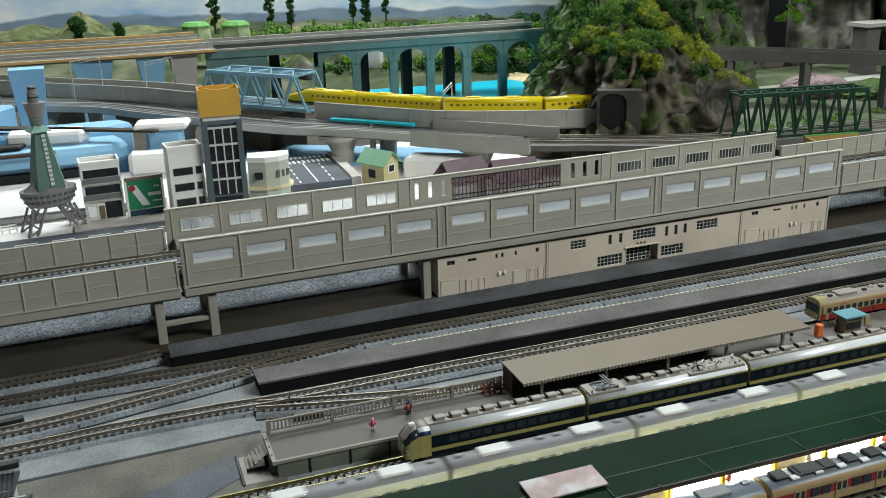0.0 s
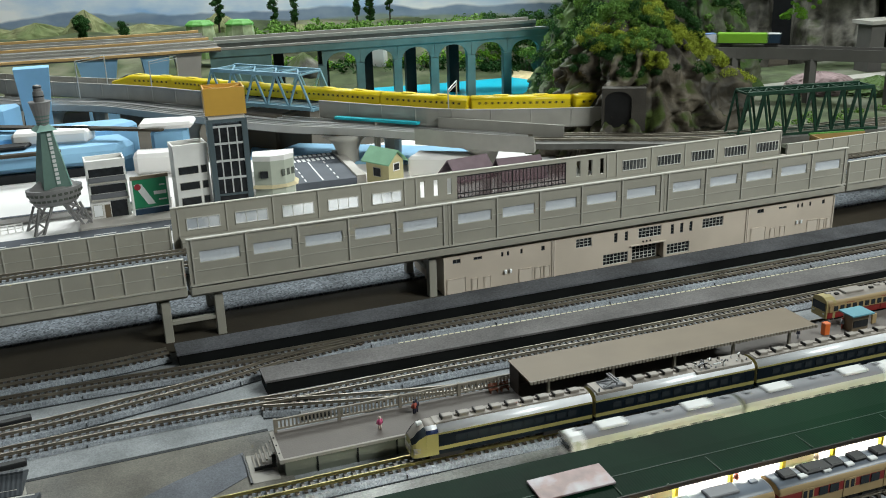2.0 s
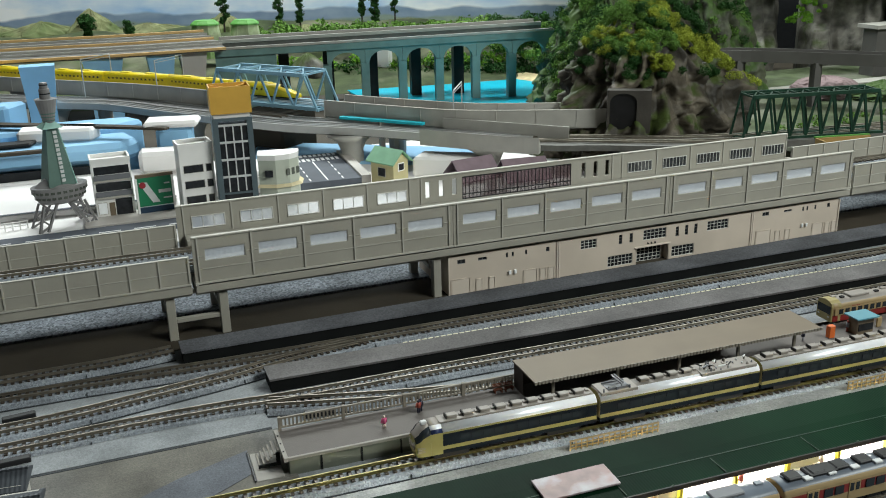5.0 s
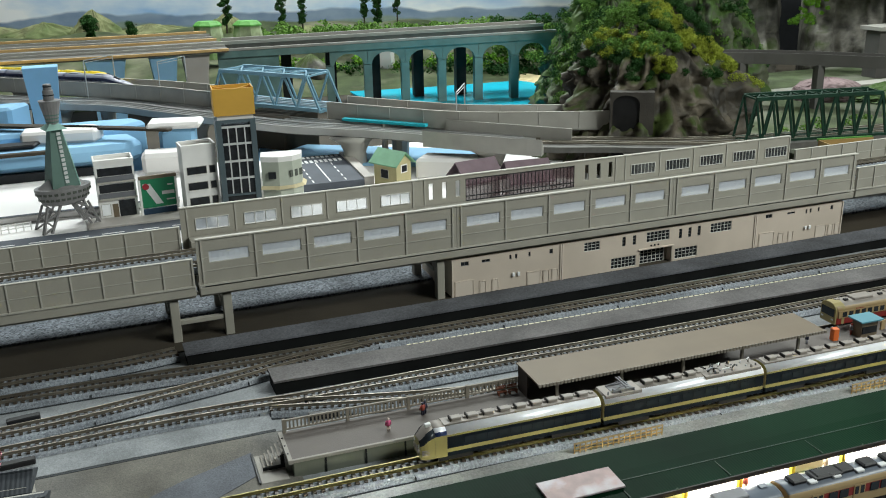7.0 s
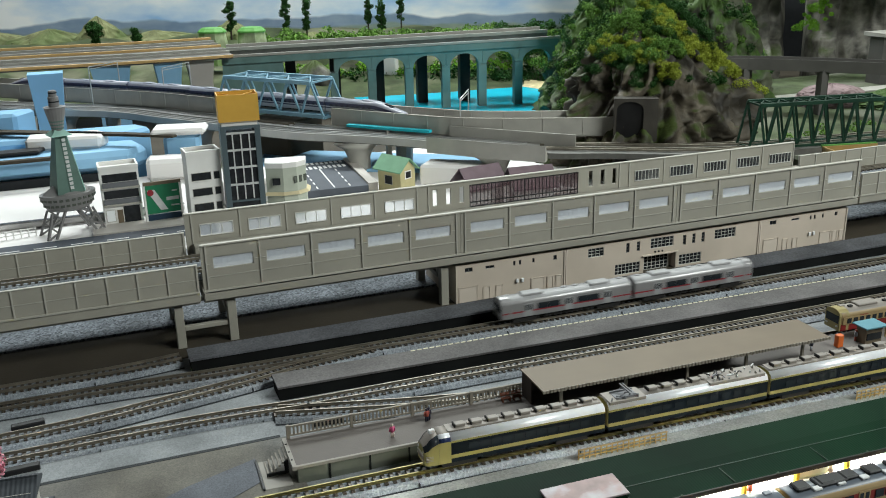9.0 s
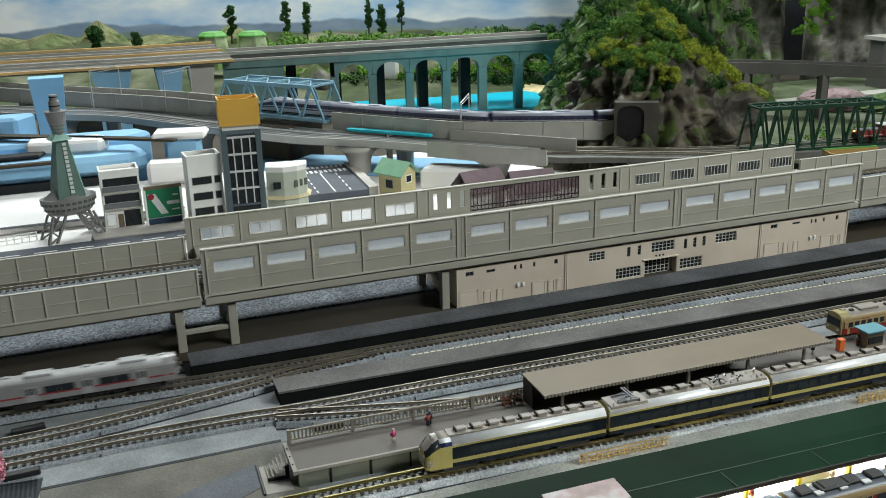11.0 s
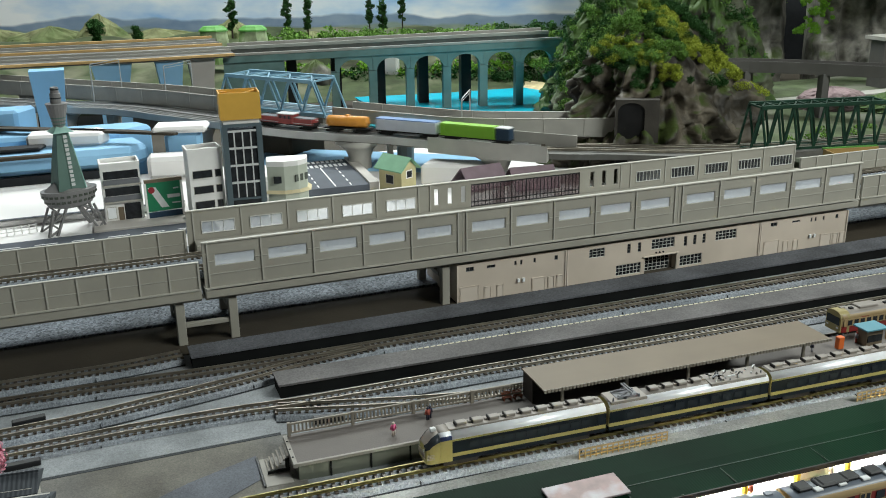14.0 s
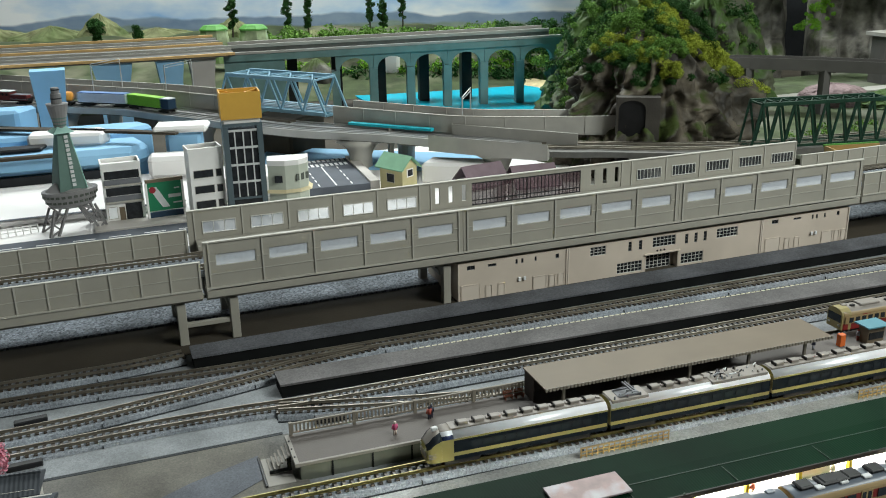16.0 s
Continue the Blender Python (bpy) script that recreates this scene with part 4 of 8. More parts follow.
        xs = frange(-h + 0.034, h - 0.052, 4)
    else:
        xs = frange(-h + (0.022 if kind == "cab" else 0.004), h - 0.004, 9)
        bx("roof_walk", -h + (0.018 if kind == "cab" else 0.002), -0.0046, zt - 0.0009, h - 0.002, 0.0050, zt + 0.0001, M_ROOFTAN, c)
    for x in xs:
        boxpiece("cooler", 0.0072, 0.0052, 0.0022, M_ROOFTAN, c, Matrix.Translation((x, 0.0004, zt)), 0.0004)
        boxpiece("cooler_end", 0.0007, 0.0056, 0.0025, M_UNDER, c, Matrix.Translation((x - 0.0042, 0.0004, zt)))
        boxpiece("vent", 0.0030, 0.0022, 0.0012, M_ROOFTAN, c, Matrix.Translation((x + 0.0068, 0.0004, zt)), 0.0002)
    bx("gangway", h, -0.0042, 0.0075, h + 0.0014, 0.0042, 0.0215, M_UNDER, c)
    bogies(c, L)
    underfloor(c, L, 7)
    return c


def commuter_car(kind, label, lower, band, roofm, unit, stripe=None, L=0.1305, group="", doors=4, nose_m=None, glassm=None, name="commuter_car", upper=None):
    """Suburban car with doors, paired windows and roof coolers; kind: cab_left, cab_right or plain."""
    w = 0.0097
    c = holder(name, label=label, category="train car", group=group)
    zs, zt = [0.0062, 0.0108, 0.0122, 0.0182, 0.0200], 0.0250
    mats = [lower, stripe or lower, band, upper or lower, upper or lower, roofm, roofm]
    h = L / 2
    body = shell(c, [(-h, 0.97, 0.0246, 0.0), (-h + 0.0012, 1, 0.0250, 0.0), (h - 0.0012, 1, 0.0250, 0.0), (h, 0.97, 0.0246, 0.0)], zs, mats, w, zt)
    gm = glassm or M_GLASSD
    pitch = (L - 0.010) / doors
    for k in range(doors):
        x = -h + 0.005 + pitch * (k + 0.5)
        side_row(body, "door", [x], 0.0086, 0.0066, 0.0126, w, roofm if lower is M_STAIN else lower, 0.0002)
        side_row(body, "door_pane", [x - 0.0021, x + 0.0021], 0.0026, 0.0126, 0.0054, w, gm, 0.0004)
    for k in range(doors - 1):
        x = -h + 0.005 + pitch * (k + 1)
        side_row(body, "window", [x - 0.0058, x + 0.0058] if pitch > 0.035 else [x - 0.0040, x + 0.0040], 0.0112 if pitch > 0.035 else 0.0064, 0.0124, 0.0056, w, gm, 0.0003)
    for s, k in ((-1, "cab_left"), (1, "cab_right")):
        if kind == k:
            bm = bmesh.new()
            xa, xb = sorted((s * (h - 0.0085), s * (h + 0.0016)))
            prof = [(-w - 0.0002, 0.0060), (-w - 0.0002, 0.0198), (-0.0084, 0.0230), (-0.005, 0.0248), (0, 0.0254), (0.005, 0.0248), (0.0084, 0.0230), (w + 0.0002, 0.0198), (w + 0.0002, 0.0060)]
            loft(bm, [[(xa, y * (0.93 if s < 0 else 1), z) for y, z in prof], [(xb, y * (0.93 if s > 0 else 1), z) for y, z in prof]])
            nose = part("cab_front", bm, nose_m or M_WHITEP, body, "white moulded cab front", bevel=0.0003)
            bx("windscreen", *((xa - 0.0003, -0.0078, 0.0128, xa + 0.0004, 0.0078, 0.0200) if s < 0 else (xb - 0.0004, -0.0078, 0.0128, xb + 0.0003, 0.0078, 0.0200)), M_GLASSD, nose)
            for y in (-0.0062, 0.0062):
                e = xa if s < 0 else xb
                bx("headlight", e - 0.0004, y - 0.0012, 0.0095, e + 0.0004, y + 0.0012, 0.0108, M_LTGREY, nose)
    for x in (-h + 0.032, h - 0.032):
        boxpiece("cooler", 0.021, 0.0100, 0.0023, unit, c, Matrix.Translation((x, 0, zt - 0.0007)), 0.0006)
    for x in (-h + 0.008, h - 0.008, 0.0, 0.012):
        boxpiece("vent", 0.0052, 0.0035, 0.0014, roofm, c, Matrix.Translation((x, 0.0016, zt - 0.0004)), 0.0003)
    bx("gangway", h, -0.0036, 0.0075, h + 0.0012, 0.0036, 0.0210, M_UNDER, c)
    bogies(c, L, 0.023)
    underfloor(c, L, 3, 0.0062)
    return c


def bullet_car(kind, label, base, stripe, windowm, group, nose_left, L=0.1525, lower=None):
    """High-speed car, 25 m at scale, with a long tapered nose at one end when it is an end car."""
    w = 0.0104
    c = holder("bullet_train_car", label=label, category="train car", group=group)
    zs, zt = [0.0030, 0.0088, 0.0108, 0.0125, 0.0160, 0.0185], 0.0245
    mats = [lower or base, stripe, lower or base, windowm, stripe, base, base, base]
    h = L / 2
    if kind == "end":
        prof = [(0.0, 0.30, 0.0075, 0.0), (0.004, 0.55, 0.0098, 0.0), (0.014, 0.80, 0.0125, 0.0), (0.028, 0.93, 0.0165, 0.0), (0.042, 0.985, 0.0212, 0.0), (0.056, 1.0, 0.0245, 0.0), (L - 0.001, 1.0, 0.0245, 0.0)]
        secs = [(-h + x, a, t, r) for x, a, t, r in prof]
        if not nose_left:
            secs = [(-x, a, t, r) for x, a, t, r in secs[::-1]]
    else:
        secs = [(-h + 0.0006, 1.0, 0.0245, 0.0), (h - 0.0006, 1.0, 0.0245, 0.0)]
    body = shell(c, secs, zs, mats, w, zt)
    a, b = -h + 0.008, h - 0.008
    if kind == "end":
        a, b = (a + 0.052, b) if nose_left else (a, b - 0.052)
        s = -1 if nose_left else 1
        bm = bmesh.new()
        tube(bm, (s * (h - 0.040), 0, 0.0192), (s * (h - 0.026), 0, 0.0152), 0.0036, 0.0030, 10)
        part("cab_window", bm, M_GLASSD, body, "dark cab windscreen", smooth=True)
    side_row(body, "window", frange(a, b, 14 if kind != "end" else 8), 0.0036, 0.0122, 0.0034, w, M_GLASSD)
    for x in ((a + b) / 2 - 0.03, (a + b) / 2 + 0.03):
        boxpiece("roof_cover", 0.022, 0.010, 0.0012, base, c, Matrix.Translation((x, 0, zt - 0.0006)), 0.0004)
    bx("underframe", -h + 0.010, -0.0085, 0.0008, h - 0.010, 0.0085, 0.0031, M_UNDER, c)
    bogies(c, L, 0.026)
    return c


def wagon_base(name, L, label):
    c = holder(name, label=label, category="freight wagon" if name != "diesel_locomotive" else "locomotive", group="freight train")
    bx("frame", -L / 2, -0.0088, 0.0062, L / 2, 0.0088, 0.0080, M_UNDER, c)
    bogies(c, L, 0.016)
    return c


def locomotive():
    L = 0.110
    c = wagon_base("diesel_locomotive", L, "red centre-cab diesel locomotive with pale roof edges")
    for a, b in ((-L / 2 + 0.002, -0.015), (0.015, L / 2 - 0.002)):
        h = bx("hood", a, -0.0080, 0.0080, b, 0.0080, 0.0178, M_LOCO, c, bevel=0.0005)
        bx("hood_top", a + 0.0008, -0.0070, 0.01785, b - 0.0008, 0.0070, 0.0188, M_ROOFGREY, h)
        bx("band", a - 0.0002, -0.0082, 0.0098, b + 0.0002, 0.0082, 0.0106, M_LTGREY, h)
    cab = bx("cab", -0.0149, -0.0094, 0.0080, 0.0149, 0.0094, 0.0228, M_LOCO, c, bevel=0.0004)
    bx("cab_roof", -0.0165, -0.0098, 0.0229, 0.0165, 0.0098, 0.0246, M_LTGREY, cab, bevel=0.0006)
    side_row(cab, "window", [-0.0085, 0.0, 0.0085], 0.0058, 0.0165, 0.0045, 0.0094, M_GLASSD)
    for s in (-1, 1):
        bm = bmesh.new()
        tube(bm, (s * (L / 2 - 0.003), 0.004, 0.0155), (s * (L / 2 - 0.0012), 0.004, 0.0155), 0.0013, n=8)
        part("headlight", bm, glow("locomotive_lamp", (1.0, 0.55, 0.25), 3.0) if s < 0 else M_LTGREY, c)
        bx("handrail", s * L / 2 - 0.0004, -0.0085, 0.0080, s * L / 2 + 0.0004, 0.0085, 0.0125, M_UNDER, c)
    return c


def tank_wagon():
    L = 0.078
    c = wagon_base("tank_wagon", L, "orange tank wagon in a freight train")
    bm = bmesh.new()
    prof = [(-0.034, 0.0070), (-0.0325, 0.0088), (0.0325, 0.0088), (0.034, 0.0070)]
    rings = [[(x, r * math.cos(k * math.pi / 10), 0.0172 + r * math.sin(k * math.pi / 10)) for k in range(20)] for x, r in prof]
    loft(bm, rings)
    t = part("tank", bm, M_ORANGE, c, smooth=True)
    for x in (-0.018, 0.018):
        bm = bmesh.new()
        rings = [[(x + e, 0.0090 * math.cos(k * math.pi / 10), 0.0172 + 0.0090 * math.sin(k * math.pi / 10)) for k in range(20)] for e in (-0.0007, 0.0007)]
        loft(bm, rings)
        part("strap", bm, M_ORANGE, t)
    bm = bmesh.new()
    tube(bm, (0, 0, 0.0255), (0, 0, 0.0278), 0.0034, n=12)
    part("dome", bm, M_ORANGE, t)
    return c


def container_wagon(L, boxes, label):
    c = wagon_base("container_wagon", L, label)
    for a, b, m, top in boxes:
        o = bx("container", a, -0.0088, 0.0081, b, 0.0088, 0.0248, m, c, bevel=0.0004)
        bx("container_top", a + 0.0004, -0.0085, 0.02481, b - 0.0004, 0.0085, 0.0262, top, o)
        n = int((b - a) / 0.004)
        for k in range(n):
            x = a + (b - a) * (k + 0.5) / n
            for s in (-1, 1):
                boxpiece("panel_rib", 0.0008, 0.0004, 0.0150, m, o, Matrix.Translation((x, s * 0.0090, 0.0090)))
    return c


def along(pts, step=0.01):
    """Arc-length lookup on a smooth line: s -> (point, heading in degrees)."""
    line = spline(pts, step)

    def at(s):
        k = max(0, min(len(line) - 2, int(s / step)))
        a, b = line[k], line[k + 1]
        d = b - a
        p = a + d * (s / step - k)
        return p, math.degrees(math.atan2(d.y, d.x)), math.degrees(math.asin(max(-1, min(1, d.z / d.length))))
    return at, (len(line) - 1) * step


def on_path(at, s, half=0.045):
    """Pose of a car whose bogies stand on the line around s."""
    a, _, _ = at(s - half)
    b, _, _ = at(s + half)
    d = b - a
    m = (a + b) / 2
    return pose(m.x, m.y, m.z, 0, -math.degrees(math.asin(d.z / d.length)), math.degrees(math.atan2(d.y, d.x)))


# parked express, five cars
AT583, LEN583 = along([(x, y, CARZ) for x, y in TRK583])


def s_of_x(at, length, x):
    lo, hi = 0.0, length
    for _ in range(40):
        mid = (lo + hi) / 2
        if at(mid)[0].x < x:
            lo = mid
        else:
            hi = mid
    return lo


S0 = s_of_x(AT583, LEN583, 0.1045)
cab = express_car("cab", "dark blue and cream express car with sloping cab, silver roof")
cab.matrix_basis = on_path(AT583, S0 + 0.0680)
power = express_car("power", "dark blue and cream express power car with pantograph and roof gear")
power.matrix_basis = on_path(AT583, S0 + 0.0680 + 0.1373)
plain = express_car("plain", "dark blue and cream express car with roof coolers")
plain.matrix_basis = on_path(AT583, S0 + 0.0680 + 0.1373 * 2)
copy_thing(plain, on_path(AT583, S0 + 0.0680 + 0.1373 * 3))

# grey-roofed suburban train passing behind the green roof
LBL = "pale green suburban car with a grey roof and light coolers"
G_ = "passing suburban train"
W_PLAIN = commuter_car("plain", LBL, M_PALEGRN, M_PALEGRN, M_ROOFGREY, M_LTGREY, None, 0.1310, G_, glassm=M_GLASSL)
W_LEFT = commuter_car("cab_left", "pale green suburban end car with grey roof and white cab", M_PALEGRN, M_PALEGRN, M_ROOFGREY, M_LTGREY, None, 0.1310, G_, glassm=M_GLASSL)
W_RIGHT = commuter_car("cab_right", "pale green suburban end car with grey roof and white cab", M_PALEGRN, M_PALEGRN, M_ROOFGREY, M_LTGREY, None, 0.1310, G_, glassm=M_GLASSL)
WHITE = [W_LEFT, W_RIGHT, copy_thing(W_LEFT, pose(0, 0, 0)), W_PLAIN] + [copy_thing(W_PLAIN, pose(0, 0, 0)) for _ in range(2)]

# two-car commuter train on the station track
LBL = "stainless grey commuter car with a thin wine-red stripe"
C_A = commuter_car("cab_left", LBL, M_STAIN, M_STAIN, M_STROOF, M_STROOF, M_WINE, 0.1345, "two-car commuter train", doors=3, nose_m=M_STAIN)
C_B = commuter_car("cab_right", LBL, M_STAIN, M_STAIN, M_STROOF, M_STROOF, M_WINE, 0.1345, "two-car commuter train", doors=3, nose_m=M_STAIN)

# old red and cream railcars parked on the side track
AT3, LEN3 = along([(x, y, CARZ) for x, y in TRK3])
r1 = commuter_car("cab_left", "old red and cream railcar with a brownish roof, parked", M_REDP, M_CREAMP, M_ROOFTAN, M_ROOFTAN, M_REDP, 0.1250, "parked old railcars", doors=3, nose_m=M_ENDTAN, name="railcar", upper=M_CREAMP)
s0 = s_of_x(AT3, LEN3, 0.5145)
bx("window_band", -0.0610, -0.01035, 0.0121, 0.0610, -0.0100, 0.0187, M_CREAMP, r1, "cream window band")
side_row(r1, "window", frange(-0.058, 0.058, 17), 0.0044, 0.0130, 0.0046, 0.01035, M_GLASSD)
for k in range(6):
    boxpiece("roof_vent", 0.0042, 0.0030, 0.0016, M_UNDER, r1, Matrix.Translation((-0.048 + k * 0.0190, -0.0020, 0.0246)), 0.0003)
r1.matrix_basis = on_path(AT3, s0 + 0.0640)
r2 = commuter_car("plain", "old red and cream railcar with a brownish roof, parked", M_REDP, M_CREAMP, M_ROOFTAN, M_ROOFTAN, M_REDP, 0.1250, "parked old railcars", doors=3, name="railcar", upper=M_CREAMP)
r2.matrix_basis = on_path(AT3, s0 + 0.0640 + 0.128)

# high-speed trains
YL = "bright yellow high-speed inspection train car"
YEL = [bullet_car("end", "bright yellow high-speed end car with a tapered nose", M_YELP, M_YELP, M_YELP, "yellow high-speed train", True)]
ymid = bullet_car("mid", YL, M_YELP, M_YELP, M_YELP, "yellow high-speed train", True)
YEL += [ymid] + [copy_thing(ymid, pose(0, 0, 0)) for _ in range(4)]
YEL.append(bullet_car("end", "bright yellow high-speed end car with a tapered nose", M_YELP, M_YELP, M_YELP, "yellow high-speed train", False))
BLB = "white high-speed train car with a dark blue window stripe"
BLU = [bullet_car("end", "white high-speed end car with dark blue stripe and long nose", M_BLUESH, M_BLUEST, M_BLUEST, "white and blue high-speed train", True, lower=M_BLUELO)]
bmid = bullet_car("mid", BLB, M_BLUESH, M_BLUEST, M_BLUEST, "white and blue high-speed train", True, lower=M_BLUELO)
BLU += [bmid] + [copy_thing(bmid, pose(0, 0, 0)) for _ in range(3)]
BLU.append(bullet_car("end", "white high-speed end car with dark blue stripe and long nose", M_BLUESH, M_BLUEST, M_BLUEST, "white and blue high-speed train", False, lower=M_BLUELO))

# freight train: locomotive, tank, two container wagons; offsets of the centres behind the locomotive's front
FREIGHT = [(locomotive(), 0.0560), (tank_wagon(), 0.1650),
           (container_wagon(0.104, [(-0.0515, 0.0515, M_CBLUE, M_CBLUET)], "container wagon with a pale lavender long container, blue on top"), 0.2680),
           (container_wagon(0.114, [(-0.0565, 0.0330, M_CGREEN, M_CGREEN), (0.0345, 0.0565, M_CDARK, M_LTGREY)], "container wagon with a bright green and a dark container"), 0.3830)]

# ---- far lines: high-speed viaduct, freight viaduct, bridges ----
SHIN_WALL = [(-2.9, 3.6), (-2.2, 3.05), (-1.5, 2.46), (-0.95, 1.95), (-0.60, 1.64), (-0.42, 1.46), (-0.27, 1.305), (-0.115, 1.15), (0.040, 1.0), (0.135, 0.877), (0.29, 0.685),
             (0.387, 0.57), (0.47, 0.489), (0.64, 0.409), (0.74, 0.395), (0.84, 0.43), (0.97, 0.50), (1.15, 0.58), (1.45, 0.70), (1.9, 0.86), (2.4, 1.0)]
SHINZ = 0.0760
FZ = 0.0580
FREIGHT_NEAR = [(-0.95, 1.75), (-0.55, 1.43), (-0.20, 1.13), (-0.03, 1.01), (0.0625, 0.889), (0.218, 0.682), (0.295, 0.611), (0.364, 0.55), (0.518, 0.384), (0.609, 0.333), (0.691, 0.286),
                (0.80, 0.250), (0.894, 0.235), (1.2, 0.205), (1.5, 0.205)]
FREIGHT_FAR = [(1.90, 0.15), (1.60, 0.28), (1.45, 0.375), (1.31, 0.50), (1.22, 0.60), (1.136, 0.68), (1.06, 0.72)]
FARZ = 0.112
FREIGHT_LINE = ([(x, y, FARZ) for x, y in FREIGHT_FAR] + [(1.005, 0.738, FARZ), (0.95, 0.712, 0.085), (0.90, 0.62, 0.0), (0.94, 0.53, -0.08), (1.1, 0.49, -0.16), (1.6, 0.5, -0.2),
                (2.0, 0.44, -0.12), (2.12, 0.32, -0.02), (1.9, 0.235, 0.045)] + [(x, y, FZ) for x, y in FREIGHT_NEAR[::-1]])


def beside(pts, o, z):
    out = []
    for i, (x, y) in enumerate(pts):
        a, b = pts[max(0, i - 1)], pts[min(len(pts) - 1, i + 1)]
        dx, dy = b[0] - a[0], b[1] - a[1]
        n = math.hypot(dx, dy)
        out.append((x - dy / n * o, y + dx / n * o, z - max(0.0, min(0.30, (x - 0.80) * 0.6)) if z == SHINZ else z))
    return out


def s_first(at, length, x):
    s = 0.0
    while s < length and at(s)[0].x > x:
        s += 0.002
    return s


def s_of_x_last(at, length, x):
    s = length
    while s > 0 and at(s)[0].x < x:
        s -= 0.002
    return s


def rails_on(parent, pts, z, m):
    line = spline([(x, y, z) for x, y, *_ in pts], 0.02)
    for s in (-0.0049, 0.0049):
        bm = bmesh.new()
        sweep(bm, line, [(s - 0.0012, -0.003), (s - 0.0012, 0.0), (s + 0.0012, 0.0), (s + 0.0012, -0.003)])
        part("rail", bm, m, parent)


def cut(pts, x0, x1):
    return [p for p in pts if x0 <= p[0] <= x1]


# high-speed viaduct with parapets; the blue truss takes over between two stretches
BRX0, BRX1 = 0.150, 0.292
shin = holder("high_speed_viaduct", label="grey double-track viaduct with tall plain parapets", category="viaduct")
fine = [(p.x, p.y) for p in spline([(x, y, 0) for x, y in SHIN_WALL], 0.02)]
lower_wall = 0.0858
for a, b in ((-3, BRX0), (BRX1, 0.685)):
    line = [Vector((x, y, 0)) for x, y in cut(fine, a, b)]
    bm = bmesh.new()
    sweep(bm, line, [(-0.001, 0.058), (-0.001, SHINZ - 0.004), (0.056, SHINZ - 0.004), (0.056, 0.058)])
    part("deck", bm, M_GREYVIA, shin)
    for o in (-0.0022, 0.0562):
        bm = bmesh.new()
        sweep(bm, line, [(o, 0.060), (o, lower_wall), (o + 0.0018, lower_wall), (o + 0.0018, 0.060)])
        w = part("parapet", bm, M_GREYVIA, shin)
        bm = bmesh.new()
        sweep(bm, line, [(o - 0.0005, lower_wall), (o - 0.0005, lower_wall + 0.001), (o + 0.0023, lower_wall + 0.001), (o + 0.0023, lower_wall)])
        part("coping", bm, M_CONC_RIB, w)
        for p, q in zip(line[::3], line[1::3]):
            d = (q - p).normalized()
            s = Vector((-d.y, d.x, 0)) * (o - 0.0005)
            bm = bmesh.new()
            bar(bm, p + s + Vector((0, 0, 0.0605)), p + s + Vector((0, 0, lower_wall - 0.0002)), 0.0007)
            part("joint", bm, M_GREYVIA, w)
for o in (0.015, 0.040):
    rails_on(shin, [p for p in beside(SHIN_WALL, o, 0) if p[0] < 0.76], SHINZ, M_RAILFAR)
for k in range(3, len(fine) - 2, 11):
    x, y = fine[k]
    if BRX0 - 0.01 < x < BRX1 + 0.01 or x < -1.2 or 0.40 < x < 0.72 or x > 0.86:
        continue
    nx, ny = beside(fine[k - 1:k + 2], 0.028, 0)[1][:2]
    bm = bmesh.new()
    tube(bm, (nx, ny, -0.045), (nx, ny, 0.058), 0.011, 0.016, 10)
    part("pier", bm, M_GREYVIA, shin)

# lower second parapet beside the far end
bm = bmesh.new()
line = spline([(x, y, 0) for x, y in ((0.436, 0.509), (0.495, 0.447), (0.552, 0.386), (0.574, 0.364))], 0.02)
sweep(bm, line, [(-0.001, 0.0545), (-0.001, 0.0740), (0.001, 0.0740), (0.001, 0.0545)])
tagged(part("retaining_wall", bm, M_GREYVIA), "grey plastic retaining wall below the viaduct", "wall")

# pale blue truss bridge carrying the high-speed line
M_KERB = mat("viaduct_kerb_pale", (0.46, 0.46, 0.45), 0.45, vary=0.08, scale=20)
M_TRUSSB = mat("truss_pale_blue", (0.20, 0.36, 0.46), 0.4, vary=0.08, scale=40)
M_TRUSSG = mat("truss_dark_green", (0.010, 0.040, 0.024), 0.45, vary=0.2, scale=60)


